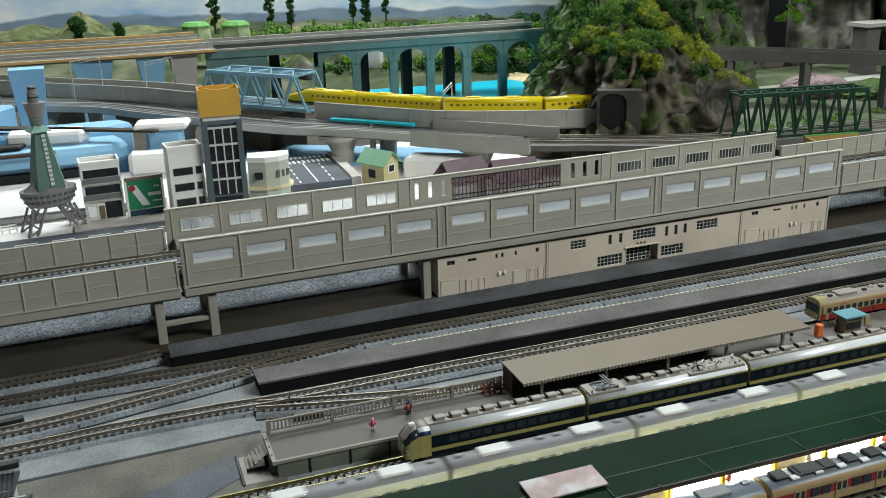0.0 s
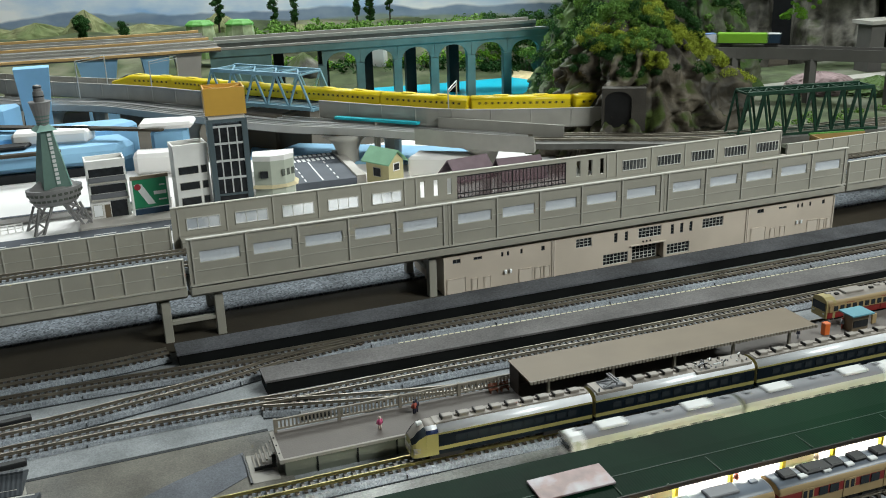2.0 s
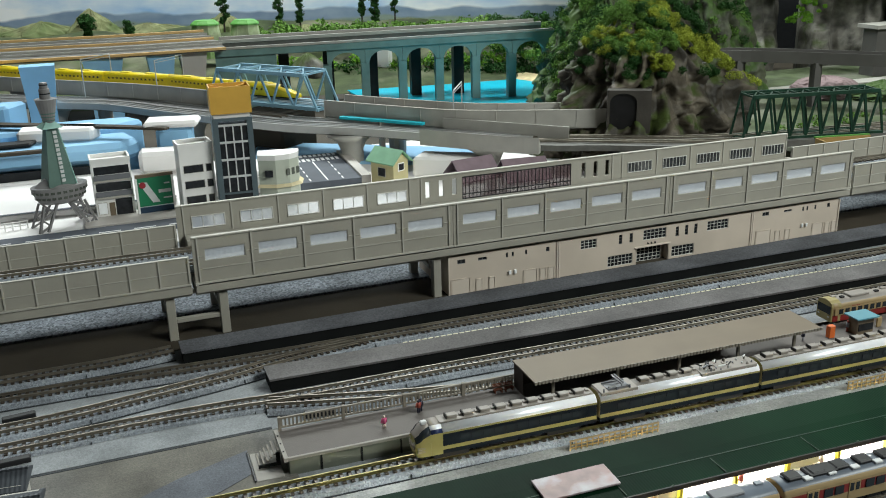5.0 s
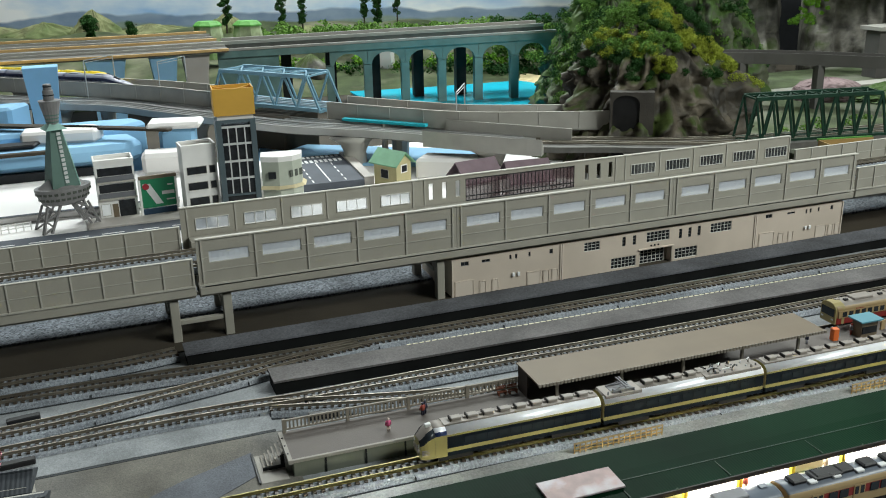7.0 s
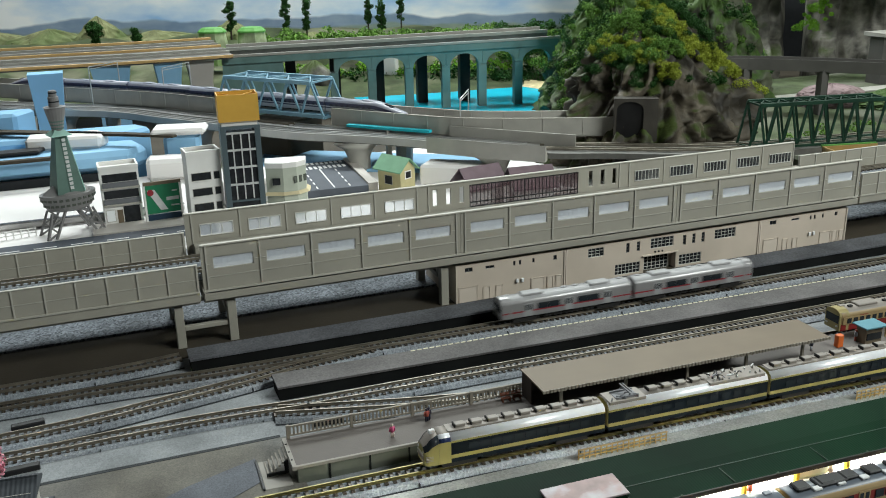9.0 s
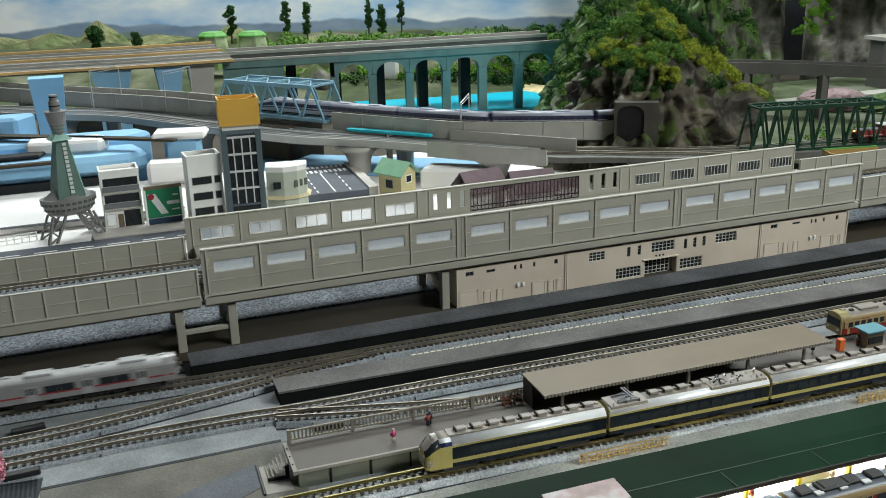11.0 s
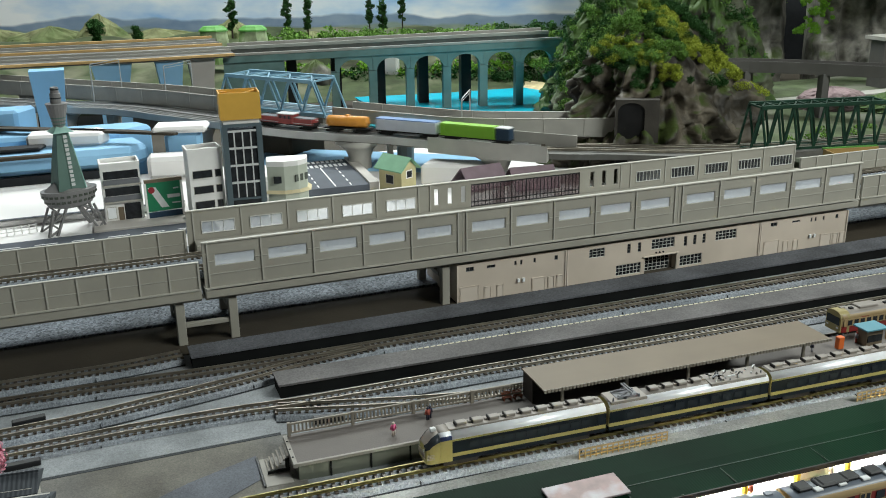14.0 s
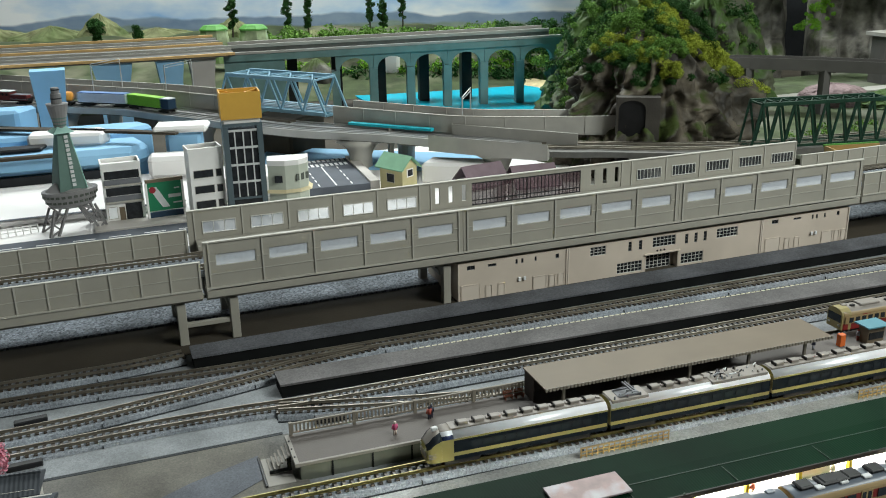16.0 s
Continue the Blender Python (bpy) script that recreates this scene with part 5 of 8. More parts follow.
def truss(label, a, b, width, zb, zt, n, m, wd, thick, slope=True, name="truss_bridge", across=1):
    """Through-truss between two floor points; the second side stands 'width' further back."""
    t = holder(name, label=label, category="bridge")
    a, b = Vector((*a, 0)), Vector((*b, 0))
    d = (b - a).normalized()
    side = Vector((-d.y, d.x, 0)) * width * across
    L = (b - a).length
    sides = []
    for k, o in enumerate((Vector((0, 0, 0)), side)):
        def P(u, z, o=o):
            return a + o + d * (L * u) + Vector((0, 0, z))
        u0 = 1 / (2 * n) if slope else 0
        for nm, p, q in (("bottom_chord", P(0, zb), P(1, zb)), ("top_chord", P(u0, zt), P(1 - u0, zt))):
            bm = bmesh.new()
            bar(bm, p, q, thick, thick * 1.2)
            part(nm, bm, m, t)
        tops = [u0 + (1 - 2 * u0) * i / (n - 1) for i in range(n)]
        bots = [i / n for i in range(n + 1)]
        for i in range(n):
            for u in (bots[i], bots[i + 1]):
                bm = bmesh.new()
                bar(bm, P(u, zb), P(tops[i], zt), wd, wd)
                part("diagonal", bm, m, t)
        sides.append((P, tops))
    P0, tops = sides[0]
    for i, u in enumerate(tops):
        bm = bmesh.new()
        bar(bm, P0(u, zt), P0(u, zt) + side, wd, wd)
        part("strut", bm, m, t)
        if i:
            bm = bmesh.new()
            bar(bm, P0(tops[i - 1], zt), P0(u, zt) + side, wd * 0.7, wd * 0.7)
            part("brace", bm, m, t)
            bm = bmesh.new()
            bar(bm, P0(tops[i - 1], zt) + side, P0(u, zt), wd * 0.7, wd * 0.7)
            part("brace", bm, m, t)
    for i in range(2 * n + 1):
        u = i / (2 * n)
        bm = bmesh.new()
        bar(bm, P0(u, zb - 0.002), P0(u, zb - 0.002) + side, wd, wd * 1.5)
        part("floor_beam", bm, m, t)
    for o in (0.2, 0.4, 0.6, 0.8):
        bm = bmesh.new()
        bar(bm, P0(0, zb) + side * o, P0(1, zb) + side * o, wd, wd * 1.4)
        part("stringer", bm, m, t)
    return t


truss("pale blue steel truss bridge on the high-speed line", (0.136, 0.862), (0.282, 0.680), 0.060, 0.0725, 0.126, 5, M_TRUSSB, 0.0030, 0.0050)
truss("dark green lattice truss bridge on the freight line", (0.786, 0.2484), (1.000, 0.2071), 0.036, FZ - 0.003, 0.116, 9, M_TRUSSG, 0.0026, 0.0042)
abut = bx("bridge_abutment", -0.05, -0.035, -0.045, 0.05, 0.06, 0.060, M_BROWN, bevel=0.004)
abut.matrix_basis = pose(0.225, 0.775, 0, 0, 0, -51)
tagged(abut, "earth-brown bank beneath the blue truss", "embankment")

# freight viaduct: shallow grey deck, pale rails, flared pier
fv = holder("freight_viaduct", label="low grey double-track viaduct with pale rails", category="viaduct")
ffine = [(p.x, p.y) for p in spline([(x, y, 0) for x, y in FREIGHT_NEAR], 0.02)]
line = [Vector((x, y, 0)) for x, y in ffine]
bm = bmesh.new()
sweep(bm, line, [(-0.019, FZ - 0.012), (-0.019, FZ - 0.004), (0.047, FZ - 0.004), (0.047, FZ - 0.012)])
part("deck", bm, M_GREYTOP, fv)
for o in (-0.0195, 0.0145, 0.0465):
    bm = bmesh.new()
    sweep(bm, [p for p in line if p.x < 0.53], [(o, FZ - 0.011), (o, FZ + 0.0005), (o + 0.0020, FZ + 0.0005), (o + 0.0020, FZ - 0.011)])
    part("kerb", bm, M_KERB, fv)
for o in (0.0, 0.029):
    rails_on(fv, [q for q in beside(FREIGHT_NEAR, o, 0) if q[0] < 0.58], FZ, M_RAILFAR)
    rails_on(fv, [q for q in beside(FREIGHT_NEAR, o, 0) if q[0] > 0.50], FZ - 0.0001, M_RAIL)
# plain taller parapet on one stretch
bm = bmesh.new()
sweep(bm, [p for p in line if 0.400 < p.x < 0.548], [(-0.0340, FZ - 0.014), (-0.0340, FZ + 0.0095), (-0.0200, FZ - 0.006), (-0.0200, FZ - 0.014)])
part("parapet", bm, M_GREYVIA, fv, "tall plain grey parapet")
for x, y in ((0.312, 0.585), (0.475, 0.425), (0.10, 0.835), (-0.12, 1.075), (0.66, 0.30)):
    bm = bmesh.new()
    prof = [(0.0, 0.019), (0.022, 0.018), (0.036, 0.024), (FZ - 0.012, 0.040)]
    loft(bm, [[(x + r * math.cos(k * math.pi / 8), y + r * 0.6 * math.sin(k * math.pi / 8), z - (0.02 if z == 0 else 0)) for k in range(16)] for z, r in prof])
    part("pier", bm, M_GREYVIA, fv, smooth=True)
# cyan board lying behind the parapet
M_CYAN = mat("cyan_board", (0.02, 0.50, 0.62), 0.5, vary=0.05, scale=20)
o = bx("cyan_strip", -0.074, -0.005, 0.0, 0.074, 0.005, 0.004, M_CYAN)
o.matrix_basis = pose(0.360, 0.580, 0.0625, 0, 0, -47)
tagged(o, "bright cyan strip of painted board by the viaduct", "board")
o = bx("cyan_strip_post", -0.004, -0.004, 0.0, 0.004, 0.004, 0.1075, M_GREYVIA)
o.matrix_basis = pose(0.360, 0.580, -0.045)
tagged(o, "grey prop under the cyan board", "prop")

# slim lamp gantries
def gantry(x, y, z, h, reach, ang):
    g = holder("lamp_gantry", pose(x, y, z, 0, 0, ang), label="slim silver gantry lamp post beside the track", category="lamp post", group="gantry posts")
    m = MATS.get("gantry_silver") or mat("gantry_silver", (0.5, 0.52, 0.53), 0.4, metal=0.6)
    for s in (0, reach):
        bm = bmesh.new()
        tube(bm, (s, 0, 0), (s, 0, h), 0.0011, n=8)
        part("post", bm, m, g)
    bm = bmesh.new()
    bar(bm, (0, 0, h), (reach, 0, h + 0.002), 0.0014)
    bar(bm, (0, 0, h - 0.004), (reach, 0, h - 0.003), 0.0009)
    part("beam", bm, m, g)


gantry(0.452, 0.505, 0.0595, 0.055, 0.075, 58)
gantry(0.060, 0.990, 0.0595, 0.07, 0.07, 40)
gantry(-0.065, 1.080, 0.0595, 0.07, 0.07, 40)
gantry(0.868, 0.430, 0.05, 0.090, 0.05, -150)

# ---- teal arched viaduct, water, orange-edged upper viaducts ----
M_TEAL = mat("arch_teal_plastic", (0.15, 0.255, 0.245), 0.5, vary=0.16, scale=22, bump=0.1, second=(0.20, 0.29, 0.27), sscale=14, samount=0.6)
M_TEALD = mat("far_pier_black", (0.012, 0.014, 0.013), 0.6, vary=0.2)
M_WATER = mat("painted_water_cyan", (0.015, 0.44, 0.60), 0.18, vary=0.10, scale=7, bump=0.05, bscale=40)
M_BEACH = mat("beach_sand", (0.52, 0.44, 0.25), 0.85, vary=0.15, scale=60, bump=0.4)
A0, A1 = Vector((0.464, 1.310, -0.002)), Vector((0.973, 1.1974, -0.002))
av = holder("arched_viaduct", label="teal plastic viaduct with tall round-headed arches", category="viaduct")
d = (A1 - A0).normalized()
nrm = Vector((-d.y, d.x, 0))
L = (A1 - A0).length
climb = Matrix.Identity(4)
climb[2][0] = 0.020     # the whole viaduct rises gently
rot = Matrix.Translation(A0) @ Matrix.Rotation(math.atan2(d.y, d.x), 4, "Z") @ climb
ZTOP, ZBOT = 0.088, -0.062
n = 6
span = L / n
for i in range(n):
    # one arch bay: an outline with the arch cut out, drawn as strips
    bm = bmesh.new()
    pw = 0.0095
    x0, x1 = i * span, (i + 1) * span
    r = (span - 2 * pw) / 2
    cx = (x0 + x1) / 2
    zc = 0.055
    K = 12
    for ya, yb in ((0.0, 0.030),):
        arch = [(cx - r * math.cos(math.pi * k / K), zc + 0.78 * r * math.sin(math.pi * k / K)) for k in range(K + 1)]
        for (xa, za), (xb, zb) in zip(arch, arch[1:]):
            secs = [[(xa, y, za), (xa, y, ZTOP), (xb, y, ZTOP), (xb, y, zb)] for y in (ya, yb)]
            loft(bm, [[rot @ Vector(p) for p in s] for s in secs])
        for xa, xb in ((x0 + 0.0004, cx - r), (cx + r, x1 - 0.0004)):
            quadbox(bm, xa, ya, zc, xb, yb, ZTOP, rot)
    bmesh.ops.remove_doubles(bm, verts=bm.verts[:], dist=1e-5)
    part("arch", bm, M_TEAL, av)
for i in range(n + 1):
    bm = bmesh.new()
    x = i * span
    for z0, z1, w0, w1 in ((ZBOT, 0.0539, 0.0092, 0.0094),):
        loft(bm, [[rot @ Vector((x + sx * w, sy + (0.015 - sy) * (0.14 if z == ZBOT else 0.0), z)) for sx, sy in ((-1, 0.001), (1, 0.001), (1, 0.029), (-1, 0.029))] for z, w in ((z0, w0), (z1, w1))])
    part("pier", bm, M_TEAL, av)
bm = bmesh.new()
quadbox(bm, -0.250, -0.006, ZTOP, L + 0.10, 0.046, ZTOP + 0.016, rot)
part("deck", bm, M_TEAL, av, bevel=0.001)
bm = bmesh.new()
quadbox(bm, -0.250, -0.008, ZTOP + 0.016, L + 0.10, -0.003, ZTOP + 0.0215, rot)
part("coping", bm, M_GREYVIA, av)
bx("end_wall", -0.250, 0.0, ZBOT, -0.115, 0.030, ZTOP - 0.001, M_TEAL, av, m=rot)

up = holder("upper_viaduct", label="dark grey upper viaduct running behind the arches", category="viaduct")
bx("deck", -0.250, 0.075, ZTOP + 0.010, L + 0.0, 0.150, ZTOP + 0.022, M_GREYTOP, up, m=rot)
bx("coping", -0.250, 0.072, ZTOP + 0.022, L + 0.0, 0.077, ZTOP + 0.0295, M_GREYVIA, up, m=rot)
bx("coping", -0.250, 0.148, ZTOP + 0.022, L + 0.0, 0.153, ZTOP + 0.0295, M_GREYVIA, up, m=rot)
for i in range(6):
    x = -0.205 + 0.105 * i
    bx("pier", x - 0.012, 0.085, ZBOT, x + 0.012, 0.125, ZTOP + 0.010, M_TEALD, up, m=rot)

tagged(bx("water", 0.56, 0.90, -0.044, 1.25, 1.72, -0.040, M_WATER), "flat bright turquoise painted water", "water", kind="structure")
bm = bmesh.new()
rnd = random.Random(8)
rim = [(0.84, 0.90), (0.90, 0.93), (0.945, 0.99), (0.985, 1.06), (1.03, 1.16), (1.06, 1.28), (1.05, 1.42), (0.98, 1.55), (0.80, 1.62), (0.62, 1.68)]
line = spline([(x, y, 0) for x, y in rim], 0.02)
secs = []
for i, p in enumerate(line):
    dd = (line[min(i + 1, len(line) - 1)] - line[max(0, i - 1)]).normalized()
    s = Vector((dd.y, -dd.x, 0))
    w = 0.022 + rnd.uniform(-0.004, 0.006)
    secs.append([p - s * w + Vector((0, 0, -0.0402)), p + Vector((0, 0, -0.036)), p + s * 0.03 + Vector((0, 0, -0.030)), p + s * 0.04 + Vector((0, 0, -0.046))])
loft(bm, secs)
tagged(part("beach", bm, M_BEACH), "pale yellow sand shore round the water", "beach", kind="structure")

# wide upper viaducts with orange edges at the far end of the room
M_ORANGEW = mat("orange_wood_edge", (0.62, 0.40, 0.17), 0.5, vary=0.1, scale=12)
M_PALE = mat("pale_concrete_board", (0.46, 0.43, 0.40), 0.6, vary=0.08, scale=12)
WV = [(-1.7, 1.40), (-0.8, 1.395), (-0.2, 1.385), (0.02, 1.368), (0.25, 1.372)]
wv = holder("wide_viaduct", label="wide grey viaduct edged with orange wooden strips", category="viaduct")
line = spline([(x, y, 0) for x, y in WV], 0.02)
bm = bmesh.new()
sweep(bm, line, [(-0.045, 0.098), (-0.045, 0.106), (0.255, 0.112), (0.255, 0.098)])
part("deck", bm, M_GREYTOP, wv)
for o, z, w in ((-0.049, 0.1015, 0.005), (0.105, 0.109, 0.005), (0.250, 0.113, 0.006)):
    bm = bmesh.new()
    sweep(bm, line, [(o, z), (o, z + 0.0055), (o + w, z + 0.0055), (o + w, z)])
    part("edge_strip", bm, M_ORANGEW, wv, "orange-tan wooden edge strip")
for o, z in ((-0.005, 0.107), (0.040, 0.108), (0.15, 0.1095), (0.2, 0.111)):
    bm = bmesh.new()
    sweep(bm, line, [(o, z), (o, z + 0.005), (o + 0.003, z + 0.005), (o + 0.003, z)])
    part("rail_wall", bm, M_GREYVIA, wv)
for x, y, m, w in ((0.170, 1.360, M_PALE, 0.030), (-0.140, 1.05, M_BLUEFOAM, 0.030), (-0.02, 1.352, M_BLUEFOAM, 0.042), (0.100, 1.352, M_BLUEFOAM, 0.030)):
    bm = bmesh.new()
    loft(bm, [[(x + sx * w * k, y + sy * 0.02, z) for sx, sy in ((-1, -1), (1, -1), (1, 1), (-1, 1))] for z, k in ((-0.045, 0.72), (0.05, 0.78), (0.0979 if y > 1.2 else 0.128, 1.0))])
    part("pier", bm, m, wv)

# ---- foam terraces and boards behind the town ----
def slab(name, pts, z0, z1, m, label, cat, bevel=0.006):
    bm = bmesh.new()
    loft(bm, [[(x, y, z) for x, y in pts] for z in (z0, z1)])
    o = part(name, bm, m, bevel=bevel)
    return tagged(o, label, cat)


F1 = "pale blue insulation foam terrace block"
slab("foam_block", [(-0.95, 0.725), (-0.02, 0.708), (0.005, 0.74), (-0.01, 0.80), (-0.95, 0.845)], 0.012, 0.042, M_BLUEFOAM, F1, "foam block", 0.008)
slab("foam_block", [(-0.95, 0.850), (-0.03, 0.806), (0.02, 0.84), (0.0, 0.88), (-0.95, 0.92)], -0.045, 0.052, M_BLUEFOAM, F1, "foam block", 0.006)
slab("foam_block", [(-0.95, 0.735), (-0.155, 0.735), (-0.145, 0.765), (-0.95, 0.785)], 0.043, 0.049, M_BLACK, "dark foam edge strip over the terrace", "foam block", 0.002)
slab("foam_block", [(-0.175, 0.765), (-0.065, 0.745), (-0.050, 0.775), (-0.065, 0.80), (-0.17, 0.81)], 0.042, 0.062, M_WHITEBOARD, "white polystyrene block on the terrace", "foam block", 0.004)
slab("foam_block", [(0.028, 0.715), (0.083, 0.705), (0.092, 0.745), (0.038, 0.757)], -0.045, 0.058, M_BLUEFOAM, F1, "foam block", 0.006)
slab("foam_block", [(0.010, 0.712), (0.092, 0.695), (0.105, 0.745), (0.022, 0.765)], 0.0585, 0.069, M_WHITEBOARD, "white polystyrene cap on a foam pier", "foam block", 0.004)
slab("foam_block", [(-0.95, 0.90), (-0.19, 0.88), (-0.16, 0.93), (-0.95, 0.98)], -0.045, 0.085, M_BLUEFOAM, F1, "foam block", 0.005)
slab("foam_board", [(-0.9, 0.48), (0.03, 0.47), (0.03, 0.545), (-0.9, 0.56)], 0.0005, 0.010, M_WHITEBOARD, "white foam board step behind the town", "foam board", 0.002)
slab("foam_board", [(0.045, 0.475), (0.15, 0.46), (0.17, 0.54), (0.07, 0.56)], 0.0005, 0.034, M_WHITEBOARD, "rumpled white foam block behind the buildings", "foam board", 0.006)
slab("foam_board", [(-0.005, 0.655), (0.072, 0.640), (0.078, 0.685), (0.0, 0.70)], 0.0005, 0.034, M_WHITEBOARD, "rumpled white foam block behind the buildings", "foam board", 0.006)
slab("foam_board", [(0.17, 0.66), (0.50, 0.47), (0.56, 0.56), (0.20, 0.80)], -0.044, 0.004, M_BLUEFOAM, F1, "foam board", 0.003)
slab("foam_board", [(0.365, 0.455), (0.455, 0.40), (0.485, 0.43), (0.395, 0.49)], 0.0005, 0.032, M_WHITEBOARD, "white foam block under the viaduct", "foam board", 0.004)
slab("timber_strip", [(-0.95, 0.705), (-0.105, 0.694), (-0.105, 0.706), (-0.95, 0.720)], 0.0400, 0.0450, MATS["brown_board_and_shade"], "brown timber strip along the terrace", "timber", 0.001)
slab("low_roadbed", [(-0.95, 1.02), (-0.25, 0.90), (-0.02, 0.755), (0.05, 0.70), (0.042, 0.693), (-0.03, 0.742), (-0.262, 0.882), (-0.95, 1.005)], 0.058, 0.062, M_BROWN, "dark brown curved roadbed over the foam", "roadbed", 0.001)
M_GAPSHADE_CLOTH = mat("gap_shade_and_cloth", (0.02, 0.022, 0.025), 0.9)
# near-black slab added for the shade in the gap below the terrace
slab("dark_board", [(-0.95, 0.712), (-0.02, 0.7005), (-0.02, 0.7070), (-0.95, 0.722)], -0.044, 0.0118, M_GAPSHADE_CLOTH, "dark slab painting the shade beneath the foam terrace", "board", 0.0005)

# ---- rocky mountain, cliffs, foliage ----
def rock_material(name, rock, dark, moss, moss_amount, scale=9.0):
    m = mat(name, rock, 0.55, vary=0.5, scale=34, bump=1.0, bscale=160, second=dark, sscale=scale, samount=0.9, spec=0.22)
    nt = m.node_tree
    b = nt.nodes["Principled BSDF"]
    fine = b.inputs["Normal"].links[0].from_node
    tc0 = nt.nodes.new("ShaderNodeTexCoord")
    crag = nt.nodes.new("ShaderNodeTexNoise")
    crag.noise_type = "RIDGED_MULTIFRACTAL"
    crag.inputs["Scale"].default_value, crag.inputs["Detail"].default_value = 22, 8
    nt.links.new(tc0.outputs["Object"], crag.inputs["Vector"])
    rough_bump = nt.nodes.new("ShaderNodeBump")
    rough_bump.inputs["Strength"].default_value, rough_bump.inputs["Distance"].default_value = 0.9, 0.006
    nt.links.new(crag.outputs["Fac"], rough_bump.inputs["Height"])
    nt.links.new(rough_bump.outputs[0], fine.inputs["Normal"])
    old = b.inputs["Base Color"].links[0].from_socket
    tc = nt.nodes.new("ShaderNodeTexCoord")
    n = nt.nodes.new("ShaderNodeTexNoise")
    n.inputs["Scale"].default_value, n.inputs["Detail"].default_value = scale * 1.7, 8
    nt.links.new(tc.outputs["Object"], n.inputs["Vector"])
    g = nt.nodes.new("ShaderNodeNewGeometry")
    sp = nt.nodes.new("ShaderNodeSeparateXYZ")
    nt.links.new(g.outputs["Normal"], sp.inputs[0])
    ad = nt.nodes.new("ShaderNodeMath")
    ad.operation = "MULTIPLY_ADD"
    ad.inputs[1].default_value = 0.28
    nt.links.new(sp.outputs[2], ad.inputs[0])
    nt.links.new(n.outputs["Fac"], ad.inputs[2])
    mr = nt.nodes.new("ShaderNodeMapRange")
    mr.inputs[1].default_value, mr.inputs[2].default_value = 0.66 - moss_amount, 0.78 - moss_amount
    nt.links.new(ad.outputs[0], mr.inputs[0])
    mx = nt.nodes.new("ShaderNodeMix")
    mx.data_type = "RGBA"
    nt.links.new(mr.outputs[0], mx.inputs[0])
    nt.links.new(old, mx.inputs[6])
    mx.inputs[7].default_value = (*moss, 1)
    nt.links.new(mx.outputs[2], b.inputs["Base Color"])
    return m


M_ROCK = rock_material("mountain_rock", (0.110, 0.094, 0.070), (0.016, 0.014, 0.010), (0.050, 0.070, 0.018), 0.03)
M_ROCKG = rock_material("mossy_rock", (0.09, 0.10, 0.065), (0.03, 0.036, 0.02), (0.05, 0.095, 0.02), 0.14)
M_CLIFF = rock_material("cliff_rock", (0.20, 0.19, 0.165), (0.026, 0.025, 0.022), (0.05, 0.075, 0.016), 0.02, 6.0)


def rock(name, cx, cy, rx, ry, z0, z1, material, label, power=2.2, rough=0.16, seed=0, lean=(0, 0), na=200, nl=100, flat=0.12):
    """A craggy mound: rings that narrow upwards, broken by ridged noise."""
    bm = bmesh.new()
    rings = []
    for j in range(nl + 1):
        u = j / nl
        k = (1 - u ** power) * (1 - flat) + flat * (1 - u ** 8)
        row = []
        for i in range(na):
            a = 2 * math.pi * i / na
            d = Vector((math.cos(a), math.sin(a), 0))
            q = Vector((d.x * 1.6, d.y * 1.6, u * 2.2)) + Vector((seed * 3.1, seed, 0))
            f = noise.fractal(q * 1.7, 0.9, 2.1, 6) * rough + (noise.cell(q * 3.3) - 0.5) * rough * 0.22 + noise.fractal(q * 9.0, 0.8, 2.1, 4) * rough * 0.10
            f += (1 - abs(noise.noise(q * 3.1))) ** 3 * rough * 0.6
            rr = max(0.02, k * (1 + f) + f * 0.15)
            zz = z0 + (z1 - z0) * (u + 0.045 * noise.noise(q * 4.0) * min(1, u * 5))
            row.append(bm.verts.new((cx + lean[0] * u + d.x * rx * rr, cy + lean[1] * u + d.y * ry * rr, zz)))
        rings.append(row)
    for a, b in zip(rings, rings[1:]):
        for i in range(na):
            bm.faces.new((a[i], a[(i + 1) % na], b[(i + 1) % na], b[i]))
    bm.faces.new(rings[-1])
    return tagged(part(name, bm, material, smooth=True), label, "rock")


mountain = rock("mountain", 0.766, 0.452, 0.158, 0.122, -0.045, 0.245, M_ROCK, "craggy brown model mountain with mossy patches", 2.6, 0.24, 3, (0.020, 0.045))
rock("rock_hill", 0.905, 0.800, 0.135, 0.120, -0.045, 0.185, M_ROCKG, "mossy green rock hill beside the water", 1.7, 0.18, 7, (0.0, 0.04))
rock("rock_hill", 1.04, 1.02, 0.16, 0.14, -0.045, 0.250, M_ROCKG, "mossy green rock hill beside the water", 1.6, 0.18, 11, (0.0, 0.05))
rock("rock_hill", 1.17, 0.86, 0.13, 0.12, -0.045, 0.30, M_ROCKG, "dark wooded rock hill behind the mountain", 1.8, 0.18, 15, (0.0, 0.05))

# tunnel mouth in the mountain
M_PORTAL = mat("tunnel_portal_grey", (0.062, 0.056, 0.048), 0.8, vary=0.2, scale=30, bump=0.4)
tp = holder("tunnel_portal", pose(0.667, 0.371, -0.006, 0, 0, -30), label="grey concrete tunnel portal set in the rock", category="tunnel portal")
bm = bmesh.new()
K = 20
arch = [(-0.0195 * math.cos(math.pi * k / K), 0.106 + 0.013 * math.sin(math.pi * k / K)) for k in range(K + 1)]
for (xa, za), (xb, zb) in zip(arch, arch[1:]):
    loft(bm, [[(xa, y, za), (xa, y, 0.1235), (xb, y, 0.1235), (xb, y, zb)] for y in (0.0, 0.02)])
quadbox(bm, -0.0235, 0.0, 0.02, -0.0195, 0.02, 0.1235)
